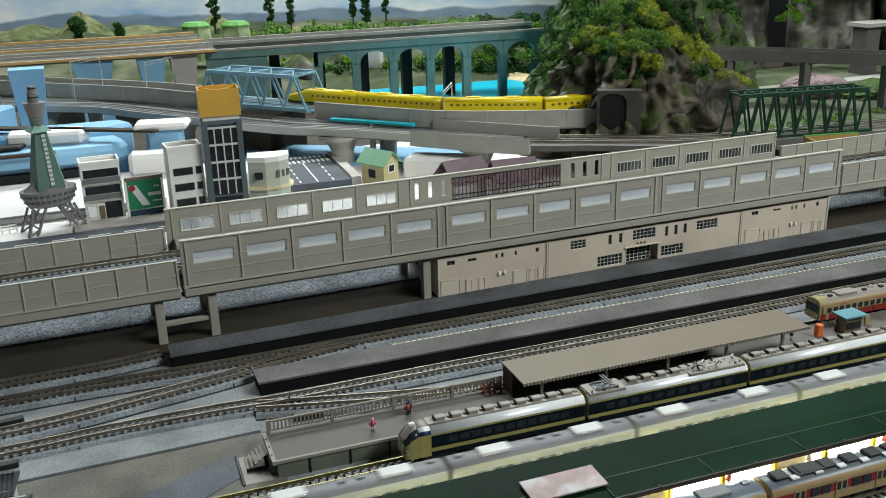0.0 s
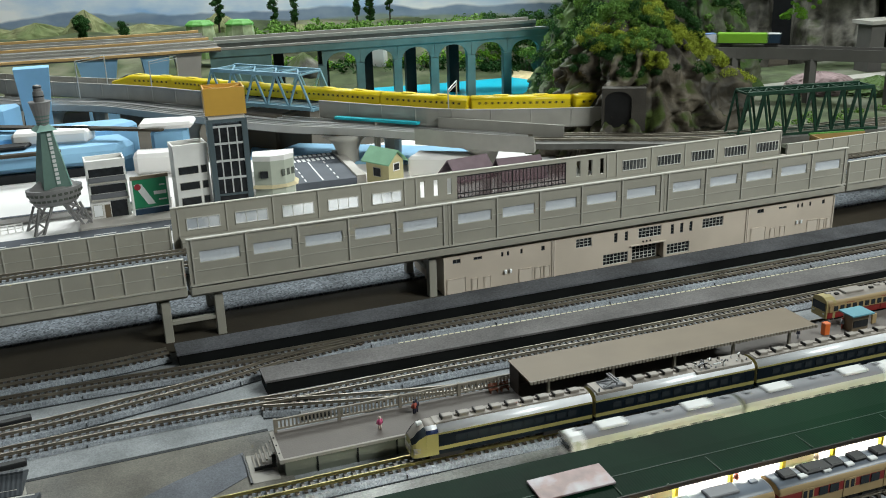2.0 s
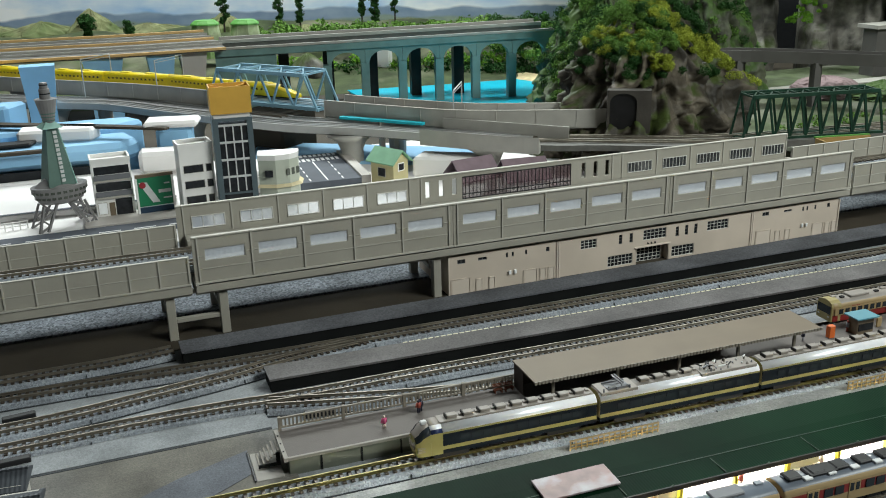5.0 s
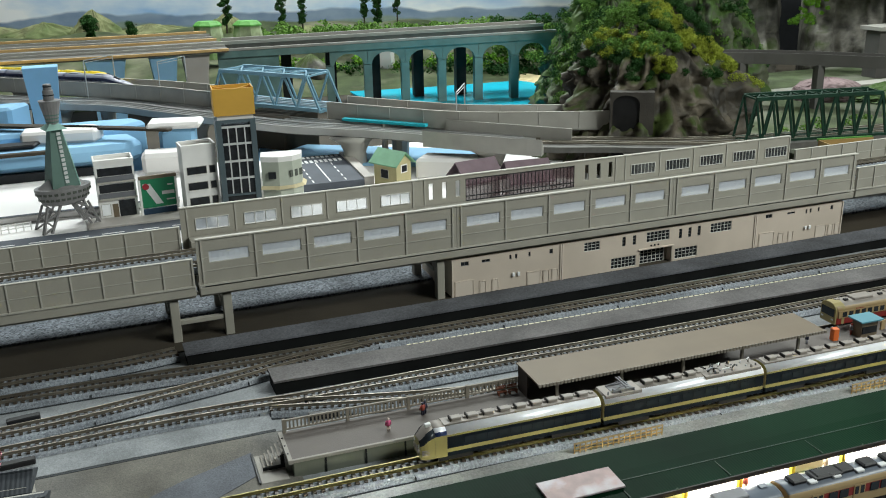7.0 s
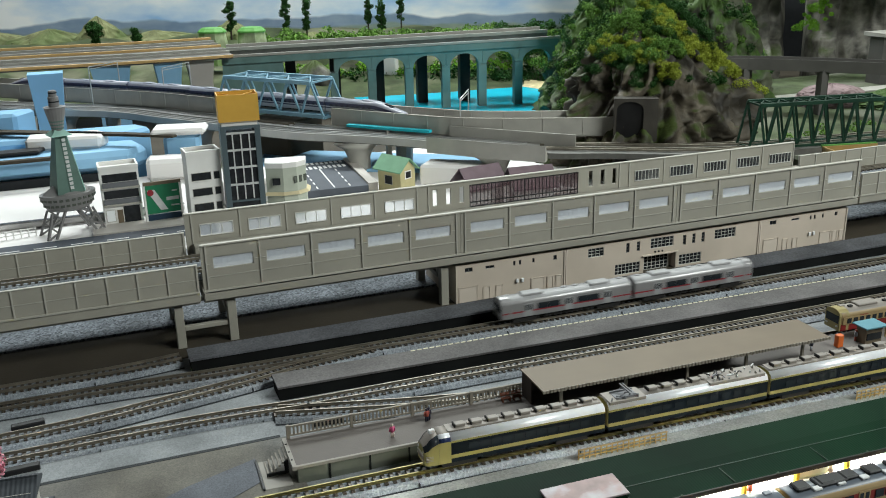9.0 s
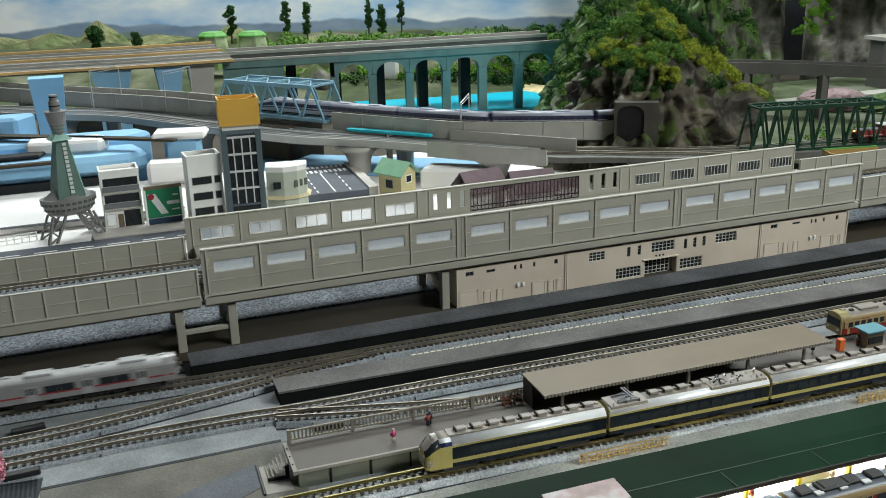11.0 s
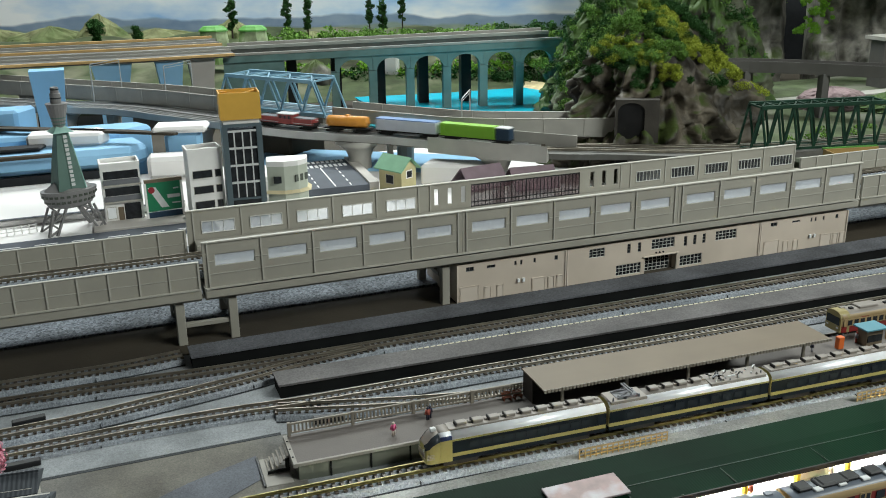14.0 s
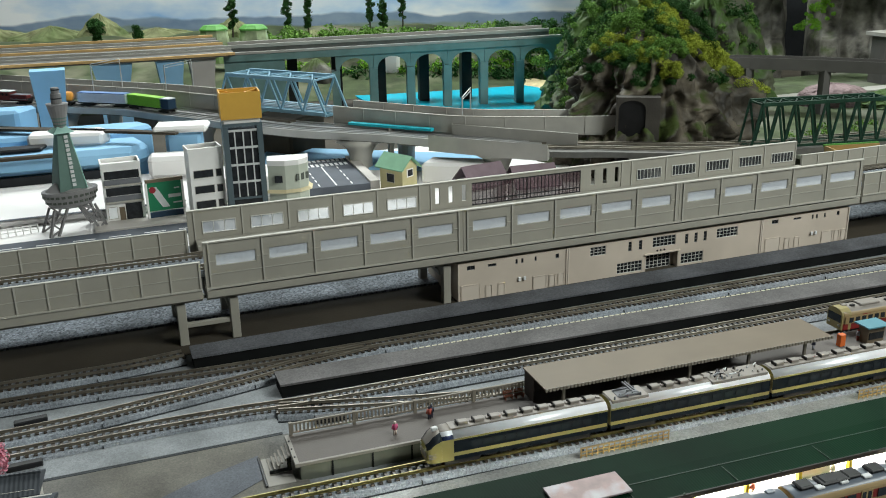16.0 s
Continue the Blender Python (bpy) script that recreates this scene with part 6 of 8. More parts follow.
quadbox(bm, 0.0195, 0.0, 0.02, 0.0400, 0.02, 0.1235)
bmesh.ops.remove_doubles(bm, verts=bm.verts[:], dist=1e-5)
part("arch", bm, M_PORTAL, tp)
# solid block, coloured black for the shade inside the tunnel
bx("mouth", -0.0195, 0.0035, 0.02, 0.0195, 0.06, 0.1185, M_BLACK, tp, "solid black block painting the dark inside the tunnel mouth")


def leaf_material(name, c):
    m = mat(name, c, 0.8, vary=0.25, scale=220, second=tuple(v * 0.55 for v in c), sscale=60, samount=0.5, spec=0.1)
    return m


M_LEAFY = leaf_material("foliage_yellow_green", (0.33, 0.39, 0.05))
M_LEAFG = leaf_material("foliage_green", (0.13, 0.25, 0.05))
M_LEAFD = leaf_material("foliage_dark_green", (0.030, 0.085, 0.022))
M_LEAFB = leaf_material("foliage_bright_green", (0.16, 0.34, 0.035))
M_PINK = leaf_material("blossom_pink", (0.70, 0.30, 0.38))


def foliage(name, clumps, material, leaf, per, label, seed, parent=None, cat="foliage", stuff=True):
    """Many small tilted leaves gathered in uneven clumps (x, y, z, radius)."""
    r = np.random.RandomState(seed)
    V, F = [], []
    for x, y, z, rad in clumps:
        n = per
        d = r.normal(size=(n, 3))
        d /= np.linalg.norm(d, axis=1)[:, None]
        p = np.array((x, y, z)) + d * rad * (0.45 + 0.55 * r.rand(n, 1) ** 0.5) * np.array((1, 1, 0.8)) * (0.8 + 0.4 * r.rand(n, 1))
        t = d + r.normal(scale=0.6, size=(n, 3))
        t /= np.linalg.norm(t, axis=1)[:, None]
        a = np.cross(t, r.normal(size=(n, 3)))
        a /= np.linalg.norm(a, axis=1)[:, None]
        b = np.cross(t, a)
        s = leaf * (0.6 + 0.8 * r.rand(n, 1))
        base = len(V)
        quads = np.stack([p - a * s, p - b * s * 0.6 + t * s * 0.2, p + a * s, p + b * s * 0.6 + t * s * 0.2], 1).reshape(-1, 3)
        V.extend(quads.tolist())
        F.extend([(base + 4 * k, base + 4 * k + 1, base + 4 * k + 2, base + 4 * k + 3) for k in range(n)])
    me = bpy.data.meshes.new(name)
    me.from_pydata(V, [], F)
    me.materials.append(material)
    o = new(name, me)
    o.parent = parent
    if parent is None:
        tagged(o, label, cat, kind="stuff" if stuff else "")
    elif label:
        o["label"] = label
    return o


def on_surface(ob, count, seed, keep, rad):
    """Clump centres on upward parts of a mesh."""
    rnd = random.Random(seed)
    polys = [p for p in ob.data.polygons if keep(p)]
    out = []
    for _ in range(count):
        p = rnd.choice(polys)
        c = p.center
        out.append((c.x + rnd.uniform(-0.004, 0.004), c.y + rnd.uniform(-0.004, 0.004), c.z + rad * 0.3, rad * rnd.uniform(0.55, 1.3)))
    return out


hills = [o for o in bpy.data.objects if o.name.startswith("rock_hill")]
RIDGES = (((0.660, 0.175), (0.714, 0.186), (0.742, 0.146)), ((0.765, 0.235), (0.793, 0.186), (0.836, 0.158), (0.880, 0.130), (0.935, 0.116)))


def ridge_gap(p):
    """How far a point lies from the leafy ridges, seen square to the front of the mountain."""
    best = 9.0
    for line_ in RIDGES:
        for a, b in zip(line_, line_[1:]):
            ax, az, bx_, bz = a[0], a[1], b[0] - a[0], b[1] - a[1]
            u = max(0.0, min(1.0, ((p.x - ax) * bx_ + (p.z - az) * bz) / (bx_ * bx_ + bz * bz)))
            best = min(best, math.hypot(p.x - ax - u * bx_, p.z - az - u * bz))
    return best


foliage("moss_foliage", on_surface(mountain, 330, 1, lambda p: p.normal.y < 0.3 and ridge_gap(p.center) < 0.017 + 0.012 * noise.noise(p.center * 30), 0.0085),
        M_LEAFY, 0.0011, 420, "yellow-green lichen foliage growing along the mountain ridges", 2)
foliage("bush_foliage", on_surface(mountain, 260, 5, lambda p: p.center.z > 0.125 and p.normal.z > -0.1 and 0.012 < ridge_gap(p.center) < 0.06 and noise.noise(p.center * 22) > 0.05, 0.0085),
        M_LEAFD, 0.0012, 380, "dark green bushes growing on the mountain", 3)
foliage("slope_foliage", on_surface(mountain, 150, 6, lambda p: p.center.z > 0.165 and p.center.x < 0.78, 0.010),
        M_LEAFG, 0.0013, 400, "mid green foliage on the upper mountain slope", 8)
cl = []
for i, h in enumerate(hills):
    cl += on_surface(h, 300, 20 + i, lambda p: p.center.z > 0.03 and p.normal.z > 0.0, 0.013)
foliage("woodland_foliage", cl[0::2], M_LEAFG, 0.0020, 170, "mixed green woodland on the rock hills", 4)
foliage("shade_foliage", cl[1::2], M_LEAFD, 0.0020, 170, "dark green woodland on the rock hills", 5)

# dark cliffs at the far right
def cliff(x0, y0, x1, y1, z0, z1, seed, depth=0.10):
    bm = bmesh.new()
    nx, nz = 40, 30
    dx, dy = x1 - x0, y1 - y0
    L_ = math.hypot(dx, dy)
    n_ = Vector((dy / L_, -dx / L_, 0))
    grid = []
    for j in range(nz + 1):
        row = []
        for i in range(nx + 1):
            u, v = i / nx, j / nz
            q = Vector((u * L_ * 7 + seed * 5, seed, v * 2.2))
            f = noise.fractal(q, 0.9, 2.1, 5) * 0.04 + (noise.cell(Vector((u * L_ * 14 + seed, 0, v * 2))) - 0.5) * 0.02
            edge = min(u, 1 - u, 0.15) / 0.15
            p = Vector((x0 + dx * u, y0 + dy * u, z0 + (z1 - z0) * v)) + n_ * (f - depth * (1 - edge) - 0.05 * v)
            row.append(bm.verts.new(p))
        grid.append(row)
    for a, b in zip(grid, grid[1:]):
        for i in range(nx):
            bm.faces.new((a[i], a[i + 1], b[i + 1], b[i]))
    back = [bm.verts.new(v.co - n_ * 0.18) for v in (grid[0][0], grid[0][-1], grid[-1][-1], grid[-1][0])]
    bm.faces.new((back[3], back[2], back[1], back[0]))
    bm.faces.new(grid[-1] + [back[2], back[3]])
    bm.faces.new([r_[0] for r_ in grid] + [back[3], back[0]])
    bm.faces.new([r_[-1] for r_ in grid[::-1]] + [back[1], back[2]])
    return tagged(part("cliff", bm, M_CLIFF, smooth=True), "grey-brown weathered rock cliff with moss streaks", "cliff", group="far cliffs")


cliff(1.36, 1.12, 1.54, 1.03, -0.045, 0.235, 2)
cliff(1.57, 1.03, 1.73, 0.90, -0.045, 0.240, 5)
cliff(1.72, 0.90, 1.90, 0.74, -0.045, 0.200, 9)
rnd = random.Random(6)
foliage("cliff_foliage", [(1.30 + 0.62 * u + rnd.uniform(-0.02, 0.02), 1.13 - 0.40 * u + rnd.uniform(-0.05, 0.05), 0.225 + rnd.uniform(-0.02, 0.05), rnd.uniform(0.014, 0.028)) for u in [k / 60 for k in range(60)]],
        M_LEAFG, 0.0035, 160, "green foliage along the top of the cliffs", 9)
foliage("cliff_moss", [(1.545 + rnd.uniform(-0.05, 0.03), 0.985 + rnd.uniform(-0.03, 0.02), 0.15 + rnd.uniform(-0.03, 0.06), rnd.uniform(0.005, 0.010)) for k in range(34)],
        M_LEAFB, 0.0014, 220, "bright moss hanging on the cliffs", 10)
tagged(bx("dark_screen", -0.02, -1.2, -0.045, 0.02, 0.42, 0.9, M_GAPSHADE_CLOTH, m=pose(1.75, 1.55, 0, 0, 0, 55)), "black cloth screen behind the cliffs", "screen", kind="structure")

# far curved viaduct carrying the freight line
M_FARV = mat("far_viaduct_grey", (0.105, 0.10, 0.095), 0.6, vary=0.1, scale=20)
fr = holder("far_viaduct", label="dark grey curved viaduct on slim piers", category="viaduct")
line = spline([(x, y, 0) for x, y in FREIGHT_FAR], 0.02)
bm = bmesh.new()
sweep(bm, line, [(-0.022, FARZ - 0.018), (-0.022, FARZ - 0.004), (0.020, FARZ - 0.004), (0.020, FARZ - 0.018)])
part("deck", bm, M_FARV, fr)
for o in (-0.0235, 0.0205):
    bm = bmesh.new()
    sweep(bm, line, [(o, FARZ - 0.020), (o, FARZ + 0.0015), (o + 0.002, FARZ + 0.0015), (o + 0.002, FARZ - 0.020)])
    part("parapet", bm, M_FARV, fr)
for p in line[6::7]:
    for o in (-0.012, 0.014):
        bm = bmesh.new()
        quadbox(bm, p.x + o - 0.007, p.y + o - 0.007, -0.045, p.x + o + 0.007, p.y + o + 0.007, FARZ - 0.018)
        part("pier", bm, M_FARV, fr)
tower = holder("far_pier_block", label="pale grey block pier with a flat cap", category="pier")
bx("shaft", 1.575, 0.80, -0.045, 1.615, 0.84, 0.116, M_FARV, tower)
bx("cap", 1.565, 0.79, 0.116, 1.660, 0.85, 0.124, M_GREYVIA, tower)

# meadow board on the right
M_MEADOW = mat("meadow_green", (0.065, 0.085, 0.040), 0.85, vary=0.3, scale=26, bump=0.3, second=(0.15, 0.155, 0.12), sscale=9, samount=0.85)
M_FIELD = mat("pink_field", (0.26, 0.19, 0.195), 0.85, vary=0.15, scale=40, bump=0.3)
tagged(bx("meadow", 0.94, 0.285, -0.044, 2.3, 0.98, 0.012, M_MEADOW, bevel=0.004), "pale green meadow board with mixed grass", "meadow", kind="structure")
rock("field_mound", 1.315, 0.665, 0.075, 0.055, 0.010, 0.052, M_FIELD, "low pink flower field mound with mossy edge", 2.6, 0.08, 21, flat=0.5)
rock("field_mound", 1.40, 0.60, 0.07, 0.05, 0.010, 0.046, M_ROCKG, "low mossy green bank beside the field", 2.0, 0.12, 23)
tagged(bx("meadow_road", 1.02, 0.735, 0.0124, 2.2, 0.775, 0.0150, M_GREYVIA), "pale road strip across the meadow", "road", kind="structure")
foliage("meadow_hedge", [(1.02 + 0.5 * k / 14 + rnd.uniform(-0.01, 0.01), 0.46 + rnd.uniform(-0.03, 0.03), 0.014, rnd.uniform(0.006, 0.012)) for k in range(14)], M_LEAFG, 0.0022, 90, "green tufts on the meadow", 14)
foliage("grove_foliage", [(1.00 + 0.42 * u + rnd.uniform(-0.03, 0.03), 1.62 - 0.36 * u + rnd.uniform(-0.05, 0.05), 0.02 + 0.15 * rnd.random() * (0.5 + 0.5 * u), rnd.uniform(0.014, 0.026)) for u in [k / 90 for k in range(90)]],
        M_LEAFD, 0.0040, 130, "dark green grove in front of the black screen", 41)
foliage("grove_foliage_light", [(1.00 + 0.42 * u + rnd.uniform(-0.03, 0.03), 1.57 - 0.36 * u + rnd.uniform(-0.05, 0.05), 0.02 + 0.15 * rnd.random() * (0.5 + 0.5 * u), rnd.uniform(0.010, 0.020)) for u in [k / 60 for k in range(60)]],
        M_LEAFG, 0.0038, 110, "mid green grove in front of the black screen", 42)

# ---- far hills, huts, trees and the printed sky backdrop ----
def backdrop_material():
    m = bpy.data.materials.new("printed_sky_backdrop")
    m.use_nodes = True
    nt = m.node_tree
    b = nt.nodes["Principled BSDF"]
    b.inputs["Roughness"].default_value = 0.6
    tc = nt.nodes.new("ShaderNodeTexCoord")
    sp = nt.nodes.new("ShaderNodeSeparateXYZ")
    nt.links.new(tc.outputs["Object"], sp.inputs[0])

    def tex(scale, sx, sz, detail=5, off=0.0):
        mp = nt.nodes.new("ShaderNodeMapping")
        mp.inputs["Scale"].default_value = (sx, 0.0, sz)
        mp.inputs["Location"].default_value = (off, 0, 0)
        nt.links.new(tc.outputs["Object"], mp.inputs[0])
        n = nt.nodes.new("ShaderNodeTexNoise")
        n.inputs["Scale"].default_value, n.inputs["Detail"].default_value = scale, detail
        nt.links.new(mp.outputs[0], n.inputs["Vector"])
        return n.outputs["Fac"]

    def ramp(src, stops):
        r = nt.nodes.new("ShaderNodeValToRGB")
        while len(r.color_ramp.elements) < len(stops):
            r.color_ramp.elements.new(0.5)
        for e, (p, c) in zip(r.color_ramp.elements, stops):
            e.position, e.color = p, (*c, 1)
        nt.links.new(src, r.inputs[0])
        return r.outputs[0]

    def ridge(height, amp, scale, off, soft=0.004):
        """1 below a rolling skyline."""
        a = nt.nodes.new("ShaderNodeMath")
        a.operation = "MULTIPLY_ADD"
        a.inputs[1].default_value, a.inputs[2].default_value = amp, height - amp / 2
        nt.links.new(tex(scale, 1, 0, 4, off), a.inputs[0])
        d = nt.nodes.new("ShaderNodeMath")
        d.operation = "SUBTRACT"
        nt.links.new(a.outputs[0], d.inputs[0])
        nt.links.new(sp.outputs[2], d.inputs[1])
        r = nt.nodes.new("ShaderNodeMapRange")
        r.inputs[1].default_value, r.inputs[2].default_value = -soft, soft
        nt.links.new(d.outputs[0], r.inputs[0])
        return r.outputs[0]

    def over(fac, base, top):
        x = nt.nodes.new("ShaderNodeMix")
        x.data_type = "RGBA"
        nt.links.new(fac, x.inputs[0])
        nt.links.new(base, x.inputs[6])
        nt.links.new(top, x.inputs[7])
        return x.outputs[2]

    sky = ramp(tex(3.2, 1, 2.4, 7), [(0.34, (0.25, 0.46, 0.76)), (0.50, (0.60, 0.72, 0.86)), (0.62, (0.88, 0.90, 0.92))])
    far = ramp(tex(9, 1, 2, 6, 3.0), [(0.3, (0.16, 0.24, 0.36)), (0.7, (0.30, 0.38, 0.48))])
    mid = ramp(tex(16, 1, 2, 6, 7.0), [(0.3, (0.17, 0.24, 0.22)), (0.7, (0.27, 0.33, 0.27))])
    near = ramp(tex(30, 1, 1.5, 7, 1.0), [(0.3, (0.04, 0.07, 0.025)), (0.7, (0.20, 0.23, 0.11))])
    c = over(ridge(0.092, 0.12, 2.4, 5.3), sky, far)
    c = over(ridge(0.062, 0.08, 3.4, 2.1), c, mid)
    c = over(ridge(0.045, 0.08, 3.2, 9.4), c, near)
    nt.links.new(c, b.inputs["Base Color"])
    return m


bd = bx("backdrop", -1.6, 0.0, -0.10, 1.7, 0.02, 0.85, backdrop_material())
bd.matrix_basis = pose(0.50, 2.42, 0.0, 0, 0, -21)
tagged(bd, "printed landscape backdrop of clouds, blue mountains and hills", "backdrop", kind="structure")

M_TURF = mat("far_turf", (0.048, 0.065, 0.026), 0.9, vary=0.35, scale=16, bump=0.5, bscale=120, second=(0.17, 0.165, 0.11), sscale=7, samount=0.7)
bm = bmesh.new()
n = 40
grid = [[bm.verts.new((-1.2 + 2.9 * i / n, 1.66 + 0.85 * j / 16 - 0.30 * i / n, -0.044 + 0.105 * (j / 16) ** 0.8 + 0.030 * noise.noise(Vector((i * 0.31, j * 0.4, 2))) * min(1, j / 4))) for i in range(n + 1)] for j in range(17)]
for a, b in zip(grid, grid[1:]):
    for i in range(n):
        bm.faces.new((a[i], a[i + 1], b[i + 1], b[i]))
tagged(part("far_bank", bm, M_TURF, smooth=True), "grassy bank rising towards the backdrop", "embankment", kind="structure")

rnd = random.Random(12)


def strip(x0, y0, x1, y1, z, n_, r0, r1, jit=0.03):
    return [(x0 + (x1 - x0) * (k + rnd.random()) / n_, y0 + (y1 - y0) * (k + rnd.random()) / n_ + rnd.uniform(-jit, jit), z + rnd.uniform(-0.01, 0.014), rnd.uniform(r0, r1)) for k in range(n_)]


foliage("far_hedge", strip(0.40, 1.89, 1.2, 1.62, 0.072, 80, 0.012, 0.030, 0.08), M_LEAFG, 0.0045, 120, "mixed green hedges along the far bank", 31)
foliage("far_hedge_dark", strip(0.30, 1.76, 1.15, 1.50, -0.020, 50, 0.016, 0.034), M_LEAFD, 0.0045, 110, "dark green hedges behind the arches", 32)
foliage("far_hedge_bright", strip(0.25, 1.80, 1.1, 1.54, 0.0, 34, 0.012, 0.024), M_LEAFB, 0.0040, 100, "bright green bushes behind the arches", 33)
for k, (x, y, z, a, b, h) in enumerate(((0.30, 1.62, -0.02, 0.05, 0.03, 0.075), (0.50, 1.66, -0.02, 0.06, 0.03, 0.06))):
    o = rock("far_boulder", x, y, a, b, -0.045, z + h, M_CLIFF, "grey-brown boulder behind the arches", 2.2, 0.16, 40 + k, na=40, nl=16)
for x, y, w in ((0.36, 1.74, 0.05), (0.70, 1.66, 0.03)):
    o = bx("pale_shed", -w, -0.02, -0.06, w, 0.02, 0.008, M_WHITEBOARD, bevel=0.003)
    o.matrix_basis = pose(x, y, 0.035, 0, 0, -30)
    tagged(o, "pale grey low shed roof among the hedges", "shed", group="far sheds")

M_HILL = mat("far_hill_khaki", (0.19, 0.20, 0.10), 0.9, vary=0.35, scale=24, bump=0.6, bscale=120, second=(0.10, 0.14, 0.05), sscale=10, samount=0.8)
for k, (x, y, rx, z1) in enumerate(((-0.01, 2.445, 0.085, 0.122), (0.385, 2.295, 0.095, 0.104), (-0.32, 2.56, 0.20, 0.082), (-0.16, 2.50, 0.18, 0.088), (0.16, 2.38, 0.26, 0.076), (-0.62, 2.66, 0.25, 0.10), (0.62, 2.20, 0.14, 0.060))):
    o = rock("far_hill", x, y, rx, 0.05, -0.045, z1, M_HILL, "khaki green grassy hill before the backdrop", 3.0, 0.22, 60 + k, na=120, nl=50, flat=0.0)
    for f in o.data.polygons:
        f.use_smooth = True

# two green-roofed huts on the far bank
M_HUTG = mat("hut_roof_green", (0.10, 0.30, 0.06), 0.5, vary=0.15, scale=40)
M_HUTW = mat("hut_wall_pale", (0.40, 0.47, 0.28), 0.6, vary=0.3, scale=30, second=(0.14, 0.30, 0.06), sscale=24, samount=0.8)
for x, y in ((0.262, 1.815), (0.361, 1.775)):
    h = holder("green_hut", pose(x, y, 0.026, 0, 0, -22), label="small pavilion with a bright green hipped roof", category="hut", group="green huts")
    bm = bmesh.new()
    loft(bm, [[(w * math.cos(math.radians(22.5 + 45 * k)), w * 0.8 * math.sin(math.radians(22.5 + 45 * k)), z) for k in range(8)] for z, w in ((0.0, 0.040), (0.062, 0.040), (0.086, 0.036))])
    part("wall", bm, M_HUTW, h)
    bm = bmesh.new()
    loft(bm, [[(w * math.cos(math.radians(22.5 + 45 * k)), w * 0.8 * math.sin(math.radians(22.5 + 45 * k)), z) for k in range(8)] for z, w in ((0.0862, 0.040), (0.090, 0.039), (0.099, 0.028))])
    part("roof", bm, M_HUTG, h)
    bx("door", -0.006, -0.0345, 0.03, 0.006, -0.0290, 0.06, M_GLASSD, h)


def tree(x, y, z, h, r, seed, label, crown_m=None, round_=False):
    t = holder("tree", pose(x, y, z), label=label, category="tree", group="backdrop trees")
    bm = bmesh.new()
    tube(bm, (0, 0, 0), (0, 0, h * 0.35), r * 0.16, r * 0.12, 8)
    tube(bm, (0, 0, h * 0.35), (0.002, 0, h * 0.85), r * 0.12, r * 0.04, 8)
    rr = random.Random(seed)
    for k in range(7):
        a, zz = rr.uniform(0, 6.28), h * rr.uniform(0.35, 0.8)
        bar(bm, (0, 0, zz), (math.cos(a) * r * 0.8, math.sin(a) * r * 0.8, zz + h * 0.06), r * 0.06)
    part("trunk", bm, M_BROWN, t)
    cl_ = []
    for k in range(26 if not round_ else 30):
        u = rr.random()
        env = (math.sin(math.pi * min(1, 0.12 + 0.86 * u)) ** 0.6) * r if not round_ else math.sqrt(max(0, 1 - (2 * u - 1) ** 2)) * r
        a = rr.uniform(0, 6.28)
        q = env * rr.uniform(0.1, 0.75)
        cl_.append((q * math.cos(a), q * math.sin(a), h * (0.22 + 0.76 * u), r * rr.uniform(0.28, 0.5)))
    foliage("crown", cl_, crown_m or M_LEAFD, r * 0.16, 70, "", seed, t)
    return t


for i, (x, y, h, r) in enumerate(((0.355, 2.10, 0.125, 0.020), (0.500, 1.990, 0.120, 0.019), (0.560, 1.985, 0.122, 0.019), (0.750, 1.985, 0.125, 0.017), (0.785, 1.965, 0.105, 0.019), (0.845, 1.955, 0.125, 0.018))):
    tree(x, y, 0.062, h, r, 50 + i, "slim dark green poplar tree on the far bank")
for i, (x, y, h, r) in enumerate(((-0.03, 2.16, 0.075, 0.026), (0.085, 2.13, 0.058, 0.020), (-0.10, 1.75, 0.05, 0.02))):
    tree(x, y, 0.050, h, r, 70 + i, "small round dark green tree on the far bank", round_=True)

# ---- model town on the white board ----
M_WHITEPL = mat("white_plastic_wall", (0.77, 0.76, 0.74), 0.5, vary=0.04, scale=30)
M_ROADT = mat("road_printed_grey", (0.085, 0.095, 0.115), 0.75, vary=0.1, scale=30)
M_LINEW = mat("road_line_white", (0.78, 0.78, 0.78), 0.6, vary=0.03)
tagged(bx("road_town", -1.2, 0.352, 0.0004, 0.06, 0.398, 0.0012, M_ROADT, m=pose(0, 0, 0, 0, 0, 0.3)), "dark grey printed town road with white dashes", "road", kind="structure")
for k in range(14):
    o = bx("road_dash", -0.013, -0.0010, 0.0, 0.013, 0.0010, 0.0004, M_LINEW)
    o.matrix_basis = pose(0.022 - k * 0.042, 0.372, 0.0014, 0, 0, 0.3)
    tagged(o, "white dash painted on the town road", "road marking", group="road dashes", kind="structure")
tagged(bx("pavement_town", -0.0900, 0.399, 0.0004, 0.060, 0.445, 0.0030, M_PALE), "grey printed pavement under the shops", "pavement", kind="structure")
tagged(bx("road_back", -1.2, 0.470, 0.0101, 0.03, 0.476, 0.0106, M_ROADT), "thin dark road line on the white board", "road", kind="structure")


